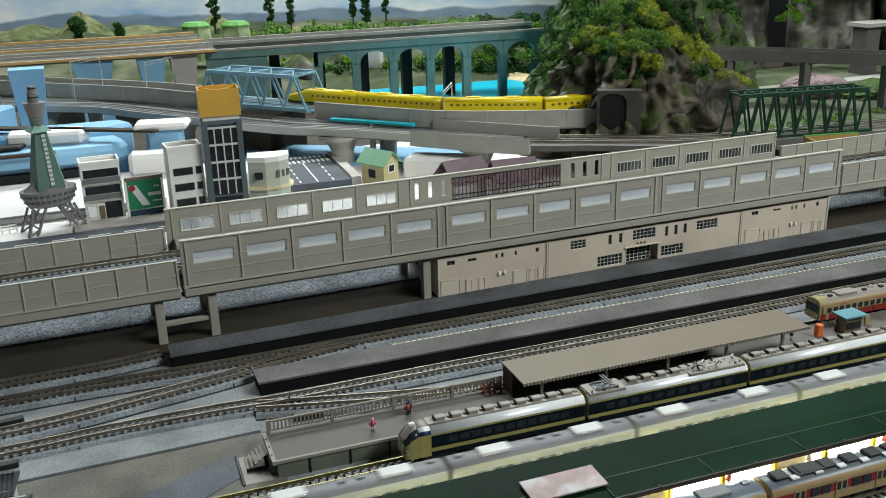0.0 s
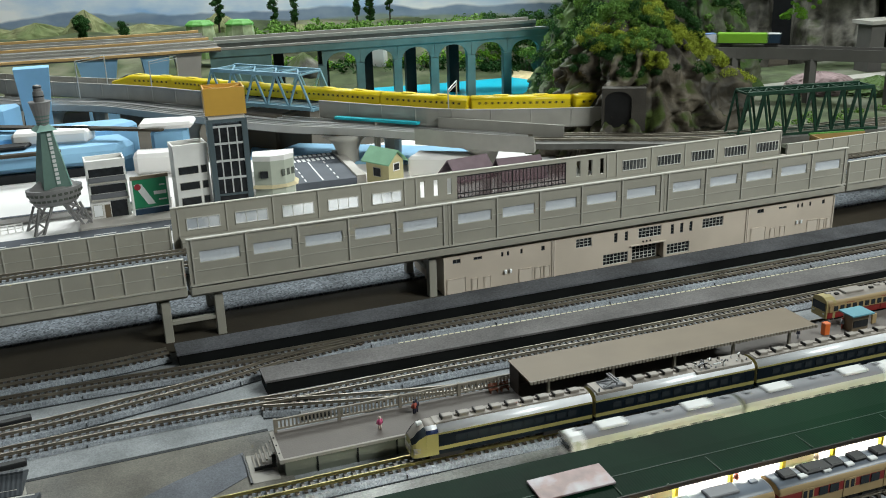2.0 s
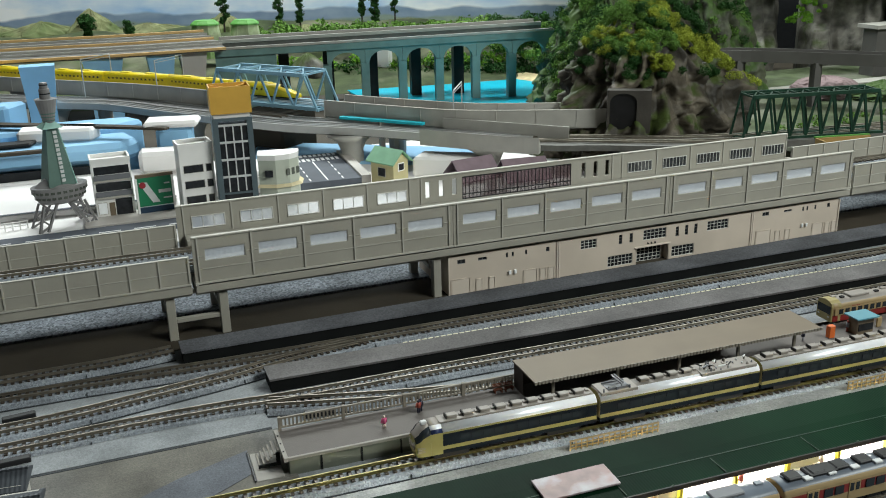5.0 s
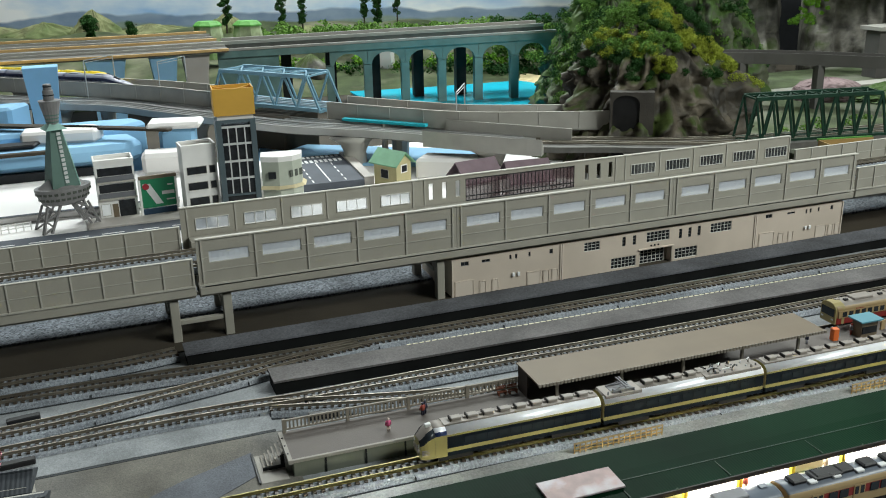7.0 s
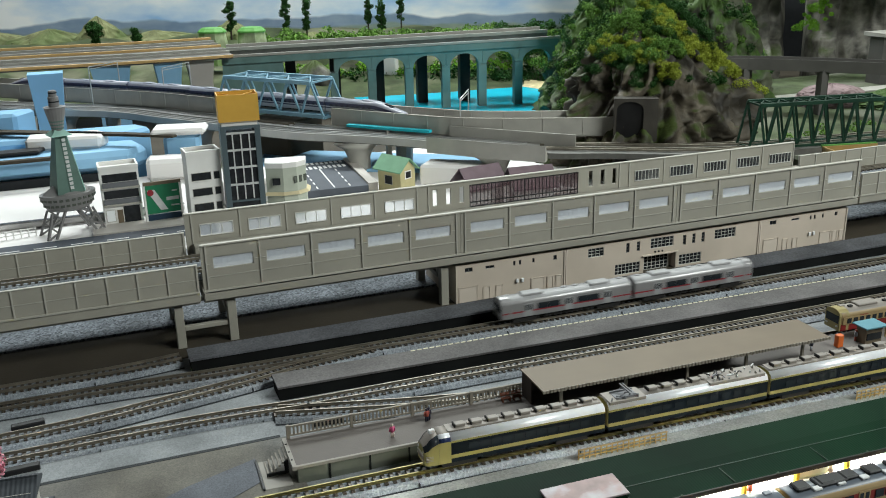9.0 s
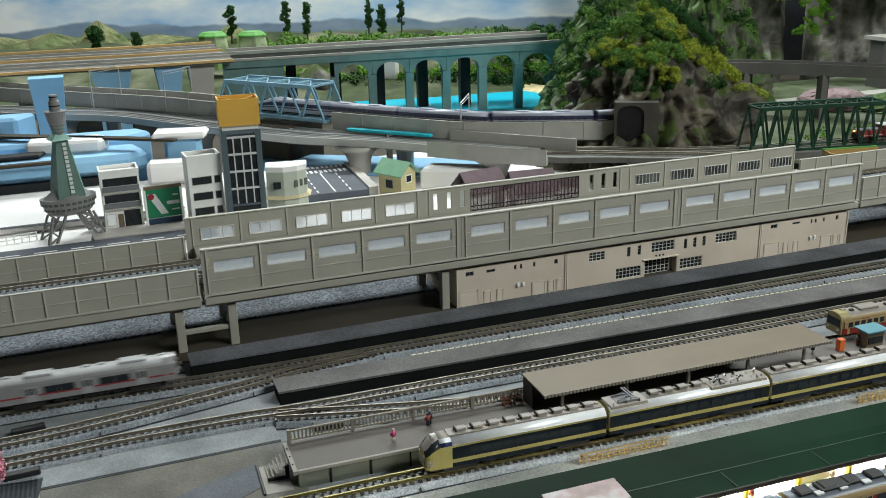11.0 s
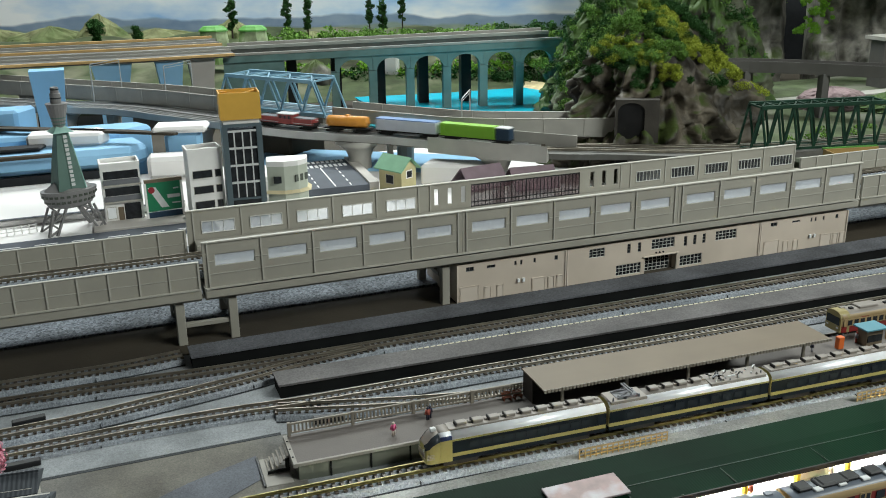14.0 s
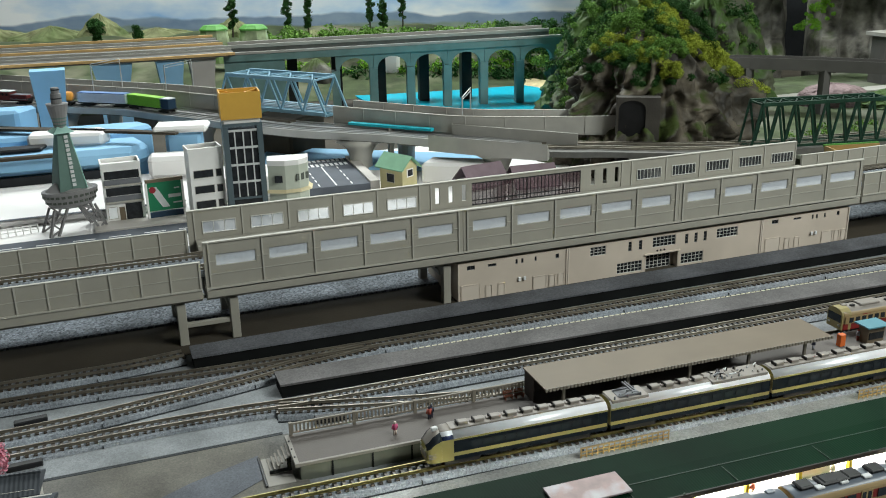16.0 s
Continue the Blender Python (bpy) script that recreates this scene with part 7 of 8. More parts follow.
def deco_tower():
    t = holder("lookout_tower", pose(-0.1135, 0.4300, 0.0, 0, 0, 18), label="green-grey lattice lookout tower on splayed legs with a round base hall", category="tower")
    M_TG = mat("tower_green", (0.10, 0.17, 0.145), 0.5, vary=0.12, scale=60)
    M_TP = mat("tower_pale_green", (0.30, 0.50, 0.44), 0.5, vary=0.1, scale=60)
    M_TS = mat("tower_silver_grey", (0.21, 0.205, 0.205), 0.45, vary=0.08, scale=60)
    for sx in (-1, 1):
        for sy in (-1, 1):
            f0, f1 = Vector((sx * 0.031, sy * 0.016, 0)), Vector((sx * 0.017, sy * 0.010, 0.030))
            bm = bmesh.new()
            for o in (-0.005, 0.005):
                bar(bm, f0 + Vector((o, 0, 0)), f1 + Vector((o * 1.6, 0, 0)), 0.0028)
            for k in range(4):
                a, b = k / 4, (k + 1) / 4
                s = 1 if k % 2 else -1
                bar(bm, f0.lerp(f1, a) + Vector((s * 0.005, 0, 0)), f0.lerp(f1, b) + Vector((-s * 0.0065, 0, 0)), 0.0020)
            leg = part("leg", bm, M_TS, t)
    # round hall
    bm = bmesh.new()
    prof = [(0.030, 0.62), (0.033, 0.80), (0.041, 0.92), (0.049, 1.0), (0.051, 1.0), (0.051, 0.86), (0.060, 0.5)]
    rings = [[(0.0345 * k * math.cos(a * math.pi / 14), 0.022 * k * math.sin(a * math.pi / 14), z) for a in range(28)] for z, k in prof]
    loft(bm, rings)
    hall = part("base_hall", bm, M_TS, t)
    for z, k in ((0.037, 0.89), (0.044, 0.975)):
        for a in range(28):
            an = a * math.pi / 14
            boxpiece("hall_window", 0.0045, 0.0008, 0.0028, M_GLASSL, hall, Matrix.Translation((0.0345 * k * math.cos(an), 0.022 * k * math.sin(an), z)) @ Matrix.Rotation(an + math.pi / 2, 4, "Z"))
    # tapering shaft
    bm = bmesh.new()
    loft(bm, [[(sx * w, sy * w, z) for sx, sy in ((-1, -1), (1, -1), (1, 1), (-1, 1))] for z, w in ((0.052, 0.0165), (0.085, 0.0120), (0.122, 0.0062))])
    shaft = part("shaft", bm, M_TG, t)
    bm = bmesh.new()
    for k in range(5):
        za, zb = 0.053 + 0.0134 * k, 0.053 + 0.0134 * (k + 1)
        wa, wb = 0.0168 - 0.0020 * k, 0.0168 - 0.0020 * (k + 1)
        bar(bm, (wa, -wa, za), (wb, wb, zb), 0.0009)
        bar(bm, (wa, wa, za), (wb, -wb, zb), 0.0009)
    for s in (-1, 1):
        bar(bm, (0.0170, s * 0.0170, 0.053), (0.0068, s * 0.0068, 0.120), 0.0011)
    part("lattice", bm, M_TP, shaft, "pale green lattice")
    bx("sign_strip", -0.0030, -0.0006, 0.0, 0.0030, 0.0004, 0.066, M_TG, shaft, m=pose(0.002, -0.0168, 0.054, -8.6))
    for k in range(12):
        bx("sign_bar", -0.0022, -0.0010, 0.0, 0.0022, -0.0006, 0.0036, M_LTGREY, shaft, m=pose(0.002, -0.0168, 0.054, -8.6) @ pose(0, 0, 0.003 + k * 0.0051))
    bm = bmesh.new()
    loft(bm, [[(0.018 * math.cos(a * math.pi / 2 + 0.78), 0.018 * math.sin(a * math.pi / 2 + 0.78), 0.1195) for a in range(4)], [(0.006 * math.cos(a * math.pi / 2 + 0.78), 0.006 * math.sin(a * math.pi / 2 + 0.78), 0.1275) for a in range(4)]])
    part("skirt", bm, M_TP, t)
    bm = bmesh.new()
    prof = [(0.124, 0.0065), (0.134, 0.0085), (0.144, 0.0110), (0.151, 0.0125), (0.1525, 0.0135), (0.1530, 0.0065), (0.164, 0.0062), (0.1645, 0.0050), (0.171, 0.0046), (0.172, 0.0)]
    loft(bm, [[(max(r, 1e-4) * math.cos(a * math.pi / 9), max(r, 1e-4) * math.sin(a * math.pi / 9), z) for a in range(18)] for z, r in prof])
    pod = part("observation_pod", bm, M_TS, t)
    for z, r in ((0.1275, 0.0078), (0.1315, 0.0084), (0.1355, 0.0092), (0.158, 0.0066), (0.168, 0.0052)):
        bm = bmesh.new()
        loft(bm, [[(r * math.cos(a * math.pi / 9), r * math.sin(a * math.pi / 9), zz) for a in range(18)] for zz in (z, z + 0.0013)])
        part("ring", bm, M_GLASSD if z > 0.15 else M_TG, pod)

    t.scale = (1.0, 1.0, 1.06)


deco_tower()


def block(name, x, y, ang, w, d, h, wall, label, cat):
    b = holder(name, pose(x, y, 0.0, 0, 0, ang), label=label, category=cat)
    body = bx("wall", -w / 2, -d / 2, 0.0, w / 2, d / 2, h, wall, b)
    bm = bmesh.new()
    t = 0.0014
    for a in ((-w / 2 - 0.0006, -d / 2 - 0.0006, w / 2 + 0.0006, -d / 2 + t), (-w / 2 - 0.0006, d / 2 - t, w / 2 + 0.0006, d / 2 + 0.0006),
              (-w / 2 - 0.0006, -d / 2 + t, -w / 2 + t, d / 2 - t), (w / 2 - t, -d / 2 + t, w / 2 + 0.0006, d / 2 - t)):
        quadbox(bm, a[0], a[1], h + 0.0001, a[2], a[3], h + 0.005)
    part("parapet", bm, wall, b)
    return b, body


def panes(b, face_y, cells, m=None):
    for x0, z0, x1, z1 in cells:
        fr_ = bmesh.new()
        t = 0.0006
        quadbox(fr_, x0 - t, face_y - 0.0006, z0 - t, x1 + t, face_y, z0)
        quadbox(fr_, x0 - t, face_y - 0.0006, z1, x1 + t, face_y, z1 + t)
        quadbox(fr_, x0 - t, face_y - 0.0006, z0, x0, face_y, z1)
        quadbox(fr_, x1, face_y - 0.0006, z0, x1 + t, face_y, z1)
        w_ = part("window", fr_, M_CONC_RIB, b)
        bx("pane", x0, face_y - 0.0003, z0, x1, face_y + 0.0002, z1, m or M_DARKWIN, w_)


# three-storey shop; flat dark panels paint the shade inside its balconies
b, body = block("shop_building", -0.0500, 0.4560, 2, 0.048, 0.034, 0.0740, M_WHITEPL, "white three-storey shop with balcony shade painted as dark panels", "building")
for z in (0.030, 0.052):
    bx("balcony_recess", -0.0215, -0.0172, z + 0.006, 0.0215, -0.0165, z + 0.0165, M_DARKWIN, b)
    bx("balcony_rail", -0.0225, -0.0195, z - 0.001, 0.0225, -0.0171, z + 0.0055, M_ROOFGREY, b)
    bx("floor_band", -0.024, -0.0200, z - 0.0035, 0.024, -0.0171, z - 0.0012, M_CONC_RIB, b)
bx("shopfront", 0.000, -0.0173, 0.003, 0.0205, -0.0166, 0.0245, M_DARKWIN, b)
bx("door", -0.008, -0.0176, 0.003, -0.001, -0.0169, 0.0205, M_TAUPE, b)
panes(b, -0.0170, [(-0.0215, 0.006, -0.011, 0.021)], M_WHITEWIN)
# billboard
M_BBGREEN = mat("billboard_green", (0.02, 0.20, 0.095), 0.4, vary=0.08, scale=40)
bb = holder("billboard", pose(0.0010, 0.4330, 0.0, 0, 0, 5), label="green advertising billboard with a white diagonal band", category="billboard")
bx("board", -0.0215, -0.001, 0.012, 0.0215, 0.001, 0.050, M_BBGREEN, bb)
bx("frame", -0.0235, -0.0016, 0.0502, 0.0245, 0.002, 0.0545, M_TAUPE, bb)
bx("frame", 0.0216, -0.002, 0.0, 0.0245, 0.002, 0.0500, M_WHITEPL, bb)
bx("frame", -0.0245, -0.002, 0.0, -0.0217, 0.002, 0.0500, M_WHITEPL, bb)
bm = bmesh.new()
loft(bm, [[(-0.020, y, 0.044), (-0.010, y, 0.044), (0.0050, y, 0.016), (-0.0045, y, 0.016)] for y in (-0.0016, -0.0010)])
part("white_band", bm, M_WHITEP, bb)
bm = bmesh.new()
tube(bm, (-0.0155, -0.0019, 0.0405), (-0.0155, -0.0010, 0.0405), 0.0042, n=14)
part("red_disc", bm, M_WINE, bb)
for x0, x1, z in ((0.004, 0.020, 0.028), (0.012, 0.019, 0.0395), (0.0095, 0.020, 0.020)):
    bx("text_bar", x0, -0.0014, z, x1, -0.0010, z + (0.0045 if z == 0.028 else 0.0018), M_LTGREY, bb)
bx("base", -0.0215, -0.001, 0.0, 0.0215, 0.001, 0.0105, M_CDARK, bb)
# white office block
b, body = block("office_block", 0.0525, 0.4130, 4, 0.043, 0.032, 0.0915, M_WHITEPL, "white four-storey office block with strip windows", "building")
for z in (0.018, 0.038, 0.0585):
    panes(b, -0.0160, [(-0.0170, z, 0.0075, z + 0.0095), (0.0115, z, 0.0185, z + 0.0095)])
    bx("ledge", -0.0180, -0.0172, z - 0.0016, 0.0080, -0.0160, z - 0.0007, M_WHITEPL, b)
bx("roof_hut", 0.002, -0.008, 0.0891, 0.012, 0.004, 0.0935, M_WHITEPL, b)
# dark glass tower under an orange box
M_SLATE = mat("slate_frame", (0.085, 0.115, 0.13), 0.45, vary=0.06, scale=40)
M_OCHRE = mat("ochre_box", (0.62, 0.36, 0.065), 0.5, vary=0.06, scale=30)
gt = holder("glass_tower", pose(0.1030, 0.4020, 0.0, 0, 0, -4), label="slate-framed dark glass tower block topped by an ochre box", category="building")
bx("core", -0.0185, -0.0145, 0.0, 0.0185, 0.015, 0.1190, M_DARKWIN, gt)
for x in (-0.0215, 0.0215):
    bx("column", x - 0.0035, -0.0170, 0.0, x + 0.0035, 0.016, 0.1225, M_SLATE, gt)
for x in (-0.0105, 0.0, 0.0105):
    bx("mullion", x - 0.0008, -0.0160, 0.030, x + 0.0008, -0.0146, 0.1180, M_LTGREY, gt)
for z in (0.028, 0.050, 0.0725, 0.095, 0.117):
    bx("spandrel", -0.0179, -0.0166, z - 0.0013, 0.0179, -0.0146, z + 0.0013, M_LTGREY if z > 0.03 else M_SLATE, gt)
bx("top_beam", -0.0250, -0.0172, 0.1226, 0.0250, 0.0162, 0.1262, M_SLATE, gt)
bx("plinth", -0.0225, -0.0150, 0.1263, 0.0225, 0.0140, 0.1318, M_WHITEPL, gt)
bm = bmesh.new()
for a in ((-0.0255, -0.018, 0.0255, -0.0165), (-0.0255, 0.0165, 0.0255, 0.018), (-0.0255, -0.0165, -0.024, 0.0165), (0.024, -0.0165, 0.0255, 0.0165)):
    quadbox(bm, a[0], a[1], 0.1319, a[2], a[3], 0.1660)
quadbox(bm, -0.024, -0.0165, 0.1319, 0.024, 0.0165, 0.1345)
ob_ = part("ochre_box", bm, M_OCHRE, gt, "open-topped ochre box")
bm = bmesh.new()
bar(bm, (-0.024, 0.0165, 0.1640), (0.0, -0.0165, 0.1640), 0.0012)
bar(bm, (0.024, 0.0165, 0.1640), (0.0, -0.0165, 0.1640), 0.0012)
part("brace", bm, M_OCHRE, ob_)
# curved corner shop
rs = holder("corner_shop", pose(0.1600, 0.4000, 0.0, 0, 0, -8), label="pale two-storey corner shop with a curved front and cream awning", category="building")
bm = bmesh.new()
foot = [(-0.026, 0.016), (-0.028, -0.012), (-0.006, -0.019), (0.012, -0.016), (0.024, -0.006), (0.027, 0.016)]
loft(bm, [[(x, y, z) for x, y in foot] for z in (0.0, 0.066)])
part("wall", bm, mat("corner_shop_pale", (0.42, 0.45, 0.38), 0.5, vary=0.05), rs)
bm = bmesh.new()
loft(bm, [[(x * 1.02, y * 1.02, z) for x, y in foot] for z in (0.0661, 0.073)])
part("parapet", bm, M_WHITEPL, rs)
bm = bmesh.new()
aw = foot[1:]
loft(bm, [[(x * k, y * k, z) for x, y in aw] for z, k in ((0.030, 1.20), (0.034, 1.02))])
part("awning", bm, mat("awning_cream", (0.62, 0.54, 0.34), 0.6, vary=0.1, scale=80), rs)
bx("window", -0.020, -0.0185, 0.044, -0.010, -0.0150, 0.053, M_DARKWIN, rs, m=pose(0, 0, 0, 0, 0, 0))
for k in range(3):
    bx("window", -0.0025, -0.0006, 0.0, 0.0025, 0.0004, 0.009, M_GLASSL, rs, m=pose(0.010 + k * 0.0065, -0.0170 + k * 0.0050, 0.045, 0, 0, 38))
# printed parking lot
lot = holder("parking_lot", pose(0.2420, 0.5350, 0.0128, 0, 0, -3), label="printed dark grey street sheet with white crossings and lane lines", category="road sheet")
bx("sheet", -0.048, -0.085, -0.012, 0.048, 0.085, 0.0, M_ROADT, lot)
bx("kerb", 0.0482, -0.085, -0.012, 0.062, 0.085, 0.003, M_PALE, lot)
for k in range(12):
    bx("crossing_bar", -0.044 + k * 0.0075, 0.040, 0.0, -0.0395 + k * 0.0075, 0.056, 0.0004, M_LINEW, lot)
    bx("crossing_bar", -0.044 + k * 0.0075, 0.070, 0.0, -0.0395 + k * 0.0075, 0.082, 0.0004, M_LINEW, lot)
bx("lane_line", -0.001, -0.080, 0.0, 0.001, 0.036, 0.0004, M_LINEW, lot)
for k in range(5):
    for x in (-0.024, 0.023):
        bx("lane_dash", x - 0.001, -0.078 + k * 0.024, 0.0, x + 0.001, -0.066 + k * 0.024, 0.0004, M_LINEW, lot)
# little house with a mint roof
M_MINT = mat("roof_mint_green", (0.20, 0.42, 0.26), 0.55, vary=0.08, scale=60)
M_STRAW = mat("house_wall_straw", (0.50, 0.44, 0.24), 0.6, vary=0.06)
hs = holder("small_house", pose(0.3240, 0.4350, 0.0, 0, 0, -62), label="small straw-yellow house with a mint green gable roof", category="house")
wall_ = bx("wall", -0.022, -0.015, 0.0, 0.022, 0.015, 0.038, M_STRAW, hs)
bm = bmesh.new()
loft(bm, [[(x, -0.0150, 0.038), (x, 0.0150, 0.038), (x, 0.0, 0.051)] for x in (-0.022, 0.022)])
g = part("gable", bm, M_STRAW, hs)
g.matrix_basis = Matrix.Identity(4)
for s in (-1, 1):
    bm = bmesh.new()
    loft(bm, [[(x, s * 0.0205, 0.0350), (x, s * 0.0205, 0.0366), (x, 0.0, 0.0545), (x, 0.0, 0.0529)] for x in (-0.0275, 0.0275)])
    part("roof", bm, M_MINT, hs)
panes(hs, -0.0150, [(-0.008, 0.016, 0.006, 0.028)])
bx("window", 0.0221, -0.006, 0.024, 0.0226, 0.007, 0.036, M_WHITEPL, hs)
bx("window_pane", 0.0227, -0.0045, 0.0255, 0.0230, 0.0055, 0.0345, M_DARKWIN, hs)
# houses glimpsed through the barred concourse window
for x, y, a in ((0.395, 0.30, 10), (0.455, 0.27, -5)):
    h2 = holder("small_house", pose(x, y, 0.0, 0, 0, a), label="small grey house with a purple-brown gable roof", category="house")
    bx("wall", -0.026, -0.02, 0.0, 0.026, 0.02, 0.040, M_WHITEPL, h2)
    for s in (-1, 1):
        bm = bmesh.new()
        loft(bm, [[(xx, s * 0.026, 0.036), (xx, s * 0.026, 0.038), (xx, 0.0, 0.062), (xx, 0.0, 0.060)] for xx in (-0.031, 0.031)])
        part("roof", bm, mat("roof_mauve_" + ("a" if s < 0 else "b"), (0.16, 0.11, 0.13), 0.6), h2)
# low white rail at the edge of the town
fr_ = holder("low_fence", pose(-0.170, 0.436, 0.0, 0, 0, 8), label="low white model fence beside the town road", category="fence")
for z in (0.004, 0.009):
    bx("rail", -0.05, -0.0006, z, 0.012, 0.0006, z + 0.0012, M_WHITEPL, fr_)
for k in range(8):
    bx("post", -0.05 + k * 0.0088, -0.0008, 0.0, -0.0485 + k * 0.0088, 0.0008, 0.011, M_WHITEPL, fr_)

# ---- lit station with the long green roof, front right ----
M_GREENR = stripes(mat("green_corrugated_roof", (0.0026, 0.0165, 0.0075), 0.5, spec=0.03, vary=0.25, scale=14, second=(0.005, 0.028, 0.012), sscale=10, samount=0.7), 0, 0.0019, 0.15, 0.12)
M_YELPOST = mat("yellow_post", (0.75, 0.60, 0.05), 0.45, vary=0.05)
M_PFWHITE = mat("lit_platform_white", (0.72, 0.72, 0.68), 0.6, vary=0.05, scale=30)
GR = pose(0.20, -0.3825, 0.0, 0, 0, -1.75)
gs = holder("green_roof_station", GR, label="lit island platform under a long dark green corrugated roof", category="station")
GZ = 0.0355
bm = bmesh.new()
loft(bm, [[(x, -0.0275, GZ - 0.0016), (x, -0.0275, GZ - 0.0004), (x, 0.0, GZ + 0.0012), (x, 0.0265, GZ - 0.0004), (x, 0.0265, GZ - 0.0016), (x, 0.0, GZ - 0.0010)] for x in (-0.30, 0.80)])
part("roof", bm, M_GREENR, gs)
M_RSEAM = mat("roof_seam_green", (0.018, 0.050, 0.030), 0.5, vary=0.3, scale=40)
bx("roof_seam", -0.30, -0.0091, GZ + 0.0003, 0.80, -0.0085, GZ + 0.0010, M_RSEAM, gs)
for k in range(16):
    x = -0.28 + k * 0.068
    bx("roof_joint", x, -0.0270, GZ - 0.0003, x + 0.0005, -0.0092, GZ + 0.0006, M_RSEAM, gs)
    bx("edge_bolt", x + 0.03, -0.0279, GZ - 0.0002, x + 0.0315, -0.0270, GZ + 0.0004, M_RSEAM, gs)
# unseen strip added to hold the tube's light off the track behind
bx("lamp_housing", -0.29, 0.0006, GZ - 0.0058, 0.79, 0.0016, GZ - 0.0012, M_GREYVIA, gs)
bx("fascia", -0.30, -0.0284, GZ - 0.0034, 0.80, -0.0274, GZ - 0.0002, M_BLACK, gs)
bx("platform_deck", -0.30, -0.0215, 0.0, 0.80, 0.0215, 0.0130, M_PFWHITE, gs)
for k in range(28):
    x = -0.28 + k * 0.0395
    bx("post", x - 0.0013, -0.0180, 0.0130, x + 0.0013, -0.0155, GZ - 0.0016, M_YELPOST, gs)
bx("light_tube", -0.29, -0.0060, GZ - 0.0055, 0.79, 0.0000, GZ - 0.0035, glow("station_tube_glow", (1.0, 0.97, 0.85), 85.0), gs, "glowing white light strip")
for k in range(9):
    bx("kiosk", -0.20 + k * 0.107, -0.010, 0.0130, -0.175 + k * 0.107, 0.006, 0.0260, M_PFWHITE, gs)
for k in range(6):
    x = 0.02 + k * 0.062
    p = GR @ Vector((x, -0.0145, 0.0130))
    f_ = figure(p.x, p.y, p.z, FIG["red" if k % 2 else "pale"], FIG["pale"])
# faded poster lying on the roof
M_POSTER = mat("faded_pink_poster", (0.25, 0.155, 0.15), 0.4, vary=0.22, scale=70, second=(0.36, 0.34, 0.37), sscale=45, samount=0.95)
po = bx("poster_board", -0.0245, -0.0105, 0.0, 0.0245, 0.0105, 0.0014, M_POSTER, bevel=0.0003)
po.matrix_basis = pose(0.1695, -0.3880, 0.0370, 2.5, 0, -1.0)
tagged(po, "faded pinkish printed board lying on the green roof", "sign board")

# red and cream express at the lit platform
M_NAVROOF = paint("roof_dark_blue_grey", (0.12, 0.14, 0.17), 0.32)
LB = "red and cream express car with dark roof coolers"
FC = [(-0.6, -0.398), (0.0, -0.4175), (0.30, -0.4275), (0.60, -0.4375), (1.2, -0.4575)]
track(FC, "track beside the lit platform under parked express cars")
ATF, LENF = along([(x, y, CARZ) for x, y in FC])
e1 = commuter_car("plain", LB, M_CREAMP, M_REDP, M_NAVROOF, M_BLACK, M_CREAMP, 0.1345, "parked red express", doors=4, name="express_car")
sj = s_of_x(ATF, LENF, 0.2820)
e1.matrix_basis = on_path(ATF, sj + 0.0685)
for k in range(5):
    boxpiece("cooler_box", 0.0105, 0.0090, 0.0030, M_BLACK, e1, Matrix.Translation((-0.056 + k * 0.0175, 0.0, 0.0244)), 0.0009)
    boxpiece("vent_box", 0.0060, 0.0040, 0.0016, M_LTGREY, e1, Matrix.Translation((-0.056 + k * 0.0175 + 0.0085, -0.0045, 0.0242)), 0.0004)
copy_thing(e1, on_path(ATF, sj + 0.0685 + 0.1373))
e3 = commuter_car("plain", "cream express end car with a grey stepped roof", M_CREAMP, M_REDP, M_NAVROOF, M_ROOFGREY, M_CREAMP, 0.1345, "parked red express", doors=4, name="express_car")
e3.matrix_basis = on_path(ATF, sj - 0.0693)

# yellow lattice fences on the pale strip
for xa, n_ in ((0.212, 17), (0.4516, 17)):
    f_ = holder("yellow_fence", pose(xa, -0.3050 - (xa - 0.212) * 0.031, 0.0024, 0, 0, -1.5), label="low orange-yellow lattice fence panel with a white top rail", category="fence", group="yellow fences")
    M_FY = MATS.get("fence_orange_yellow") or mat("fence_orange_yellow", (0.32, 0.215, 0.085), 0.5, vary=0.06)
    for k in range(n_):
        bx("post", k * 0.0044 - 0.0004, -0.0003, 0.0, k * 0.0044 + 0.0004, 0.0003, 0.0072, M_FY, f_)
    for z in (0.0016, 0.0042):
        bx("rail", 0.0, -0.0004, z, (n_ - 1) * 0.0044, 0.0004, z + 0.0007, M_FY, f_)
    bx("top_rail", -0.0005, -0.0006, 0.0072, (n_ - 1) * 0.0044 + 0.0005, 0.0006, 0.0080, M_CREAMP, f_)

# kiosk, vending box and bits at the far end of the covered platform
def kiosk(u, v):
    k = holder("platform_kiosk", PX @ pose(u, v, H3), label="small taupe platform kiosk with a teal roof", category="kiosk")
    bx("wall", -0.0085, -0.0055, 0.0, 0.0085, 0.0055, 0.0150, M_TAUPE, k)
    bx("counter", -0.0075, -0.0062, 0.0040, 0.0075, -0.0055, 0.0100, M_DARKWIN, k)
    bx("roof", -0.0115, -0.0085, 0.0150, 0.0115, 0.0085, 0.0162, mat("kiosk_roof_teal", (0.10, 0.26, 0.32), 0.5, vary=0.06), k)


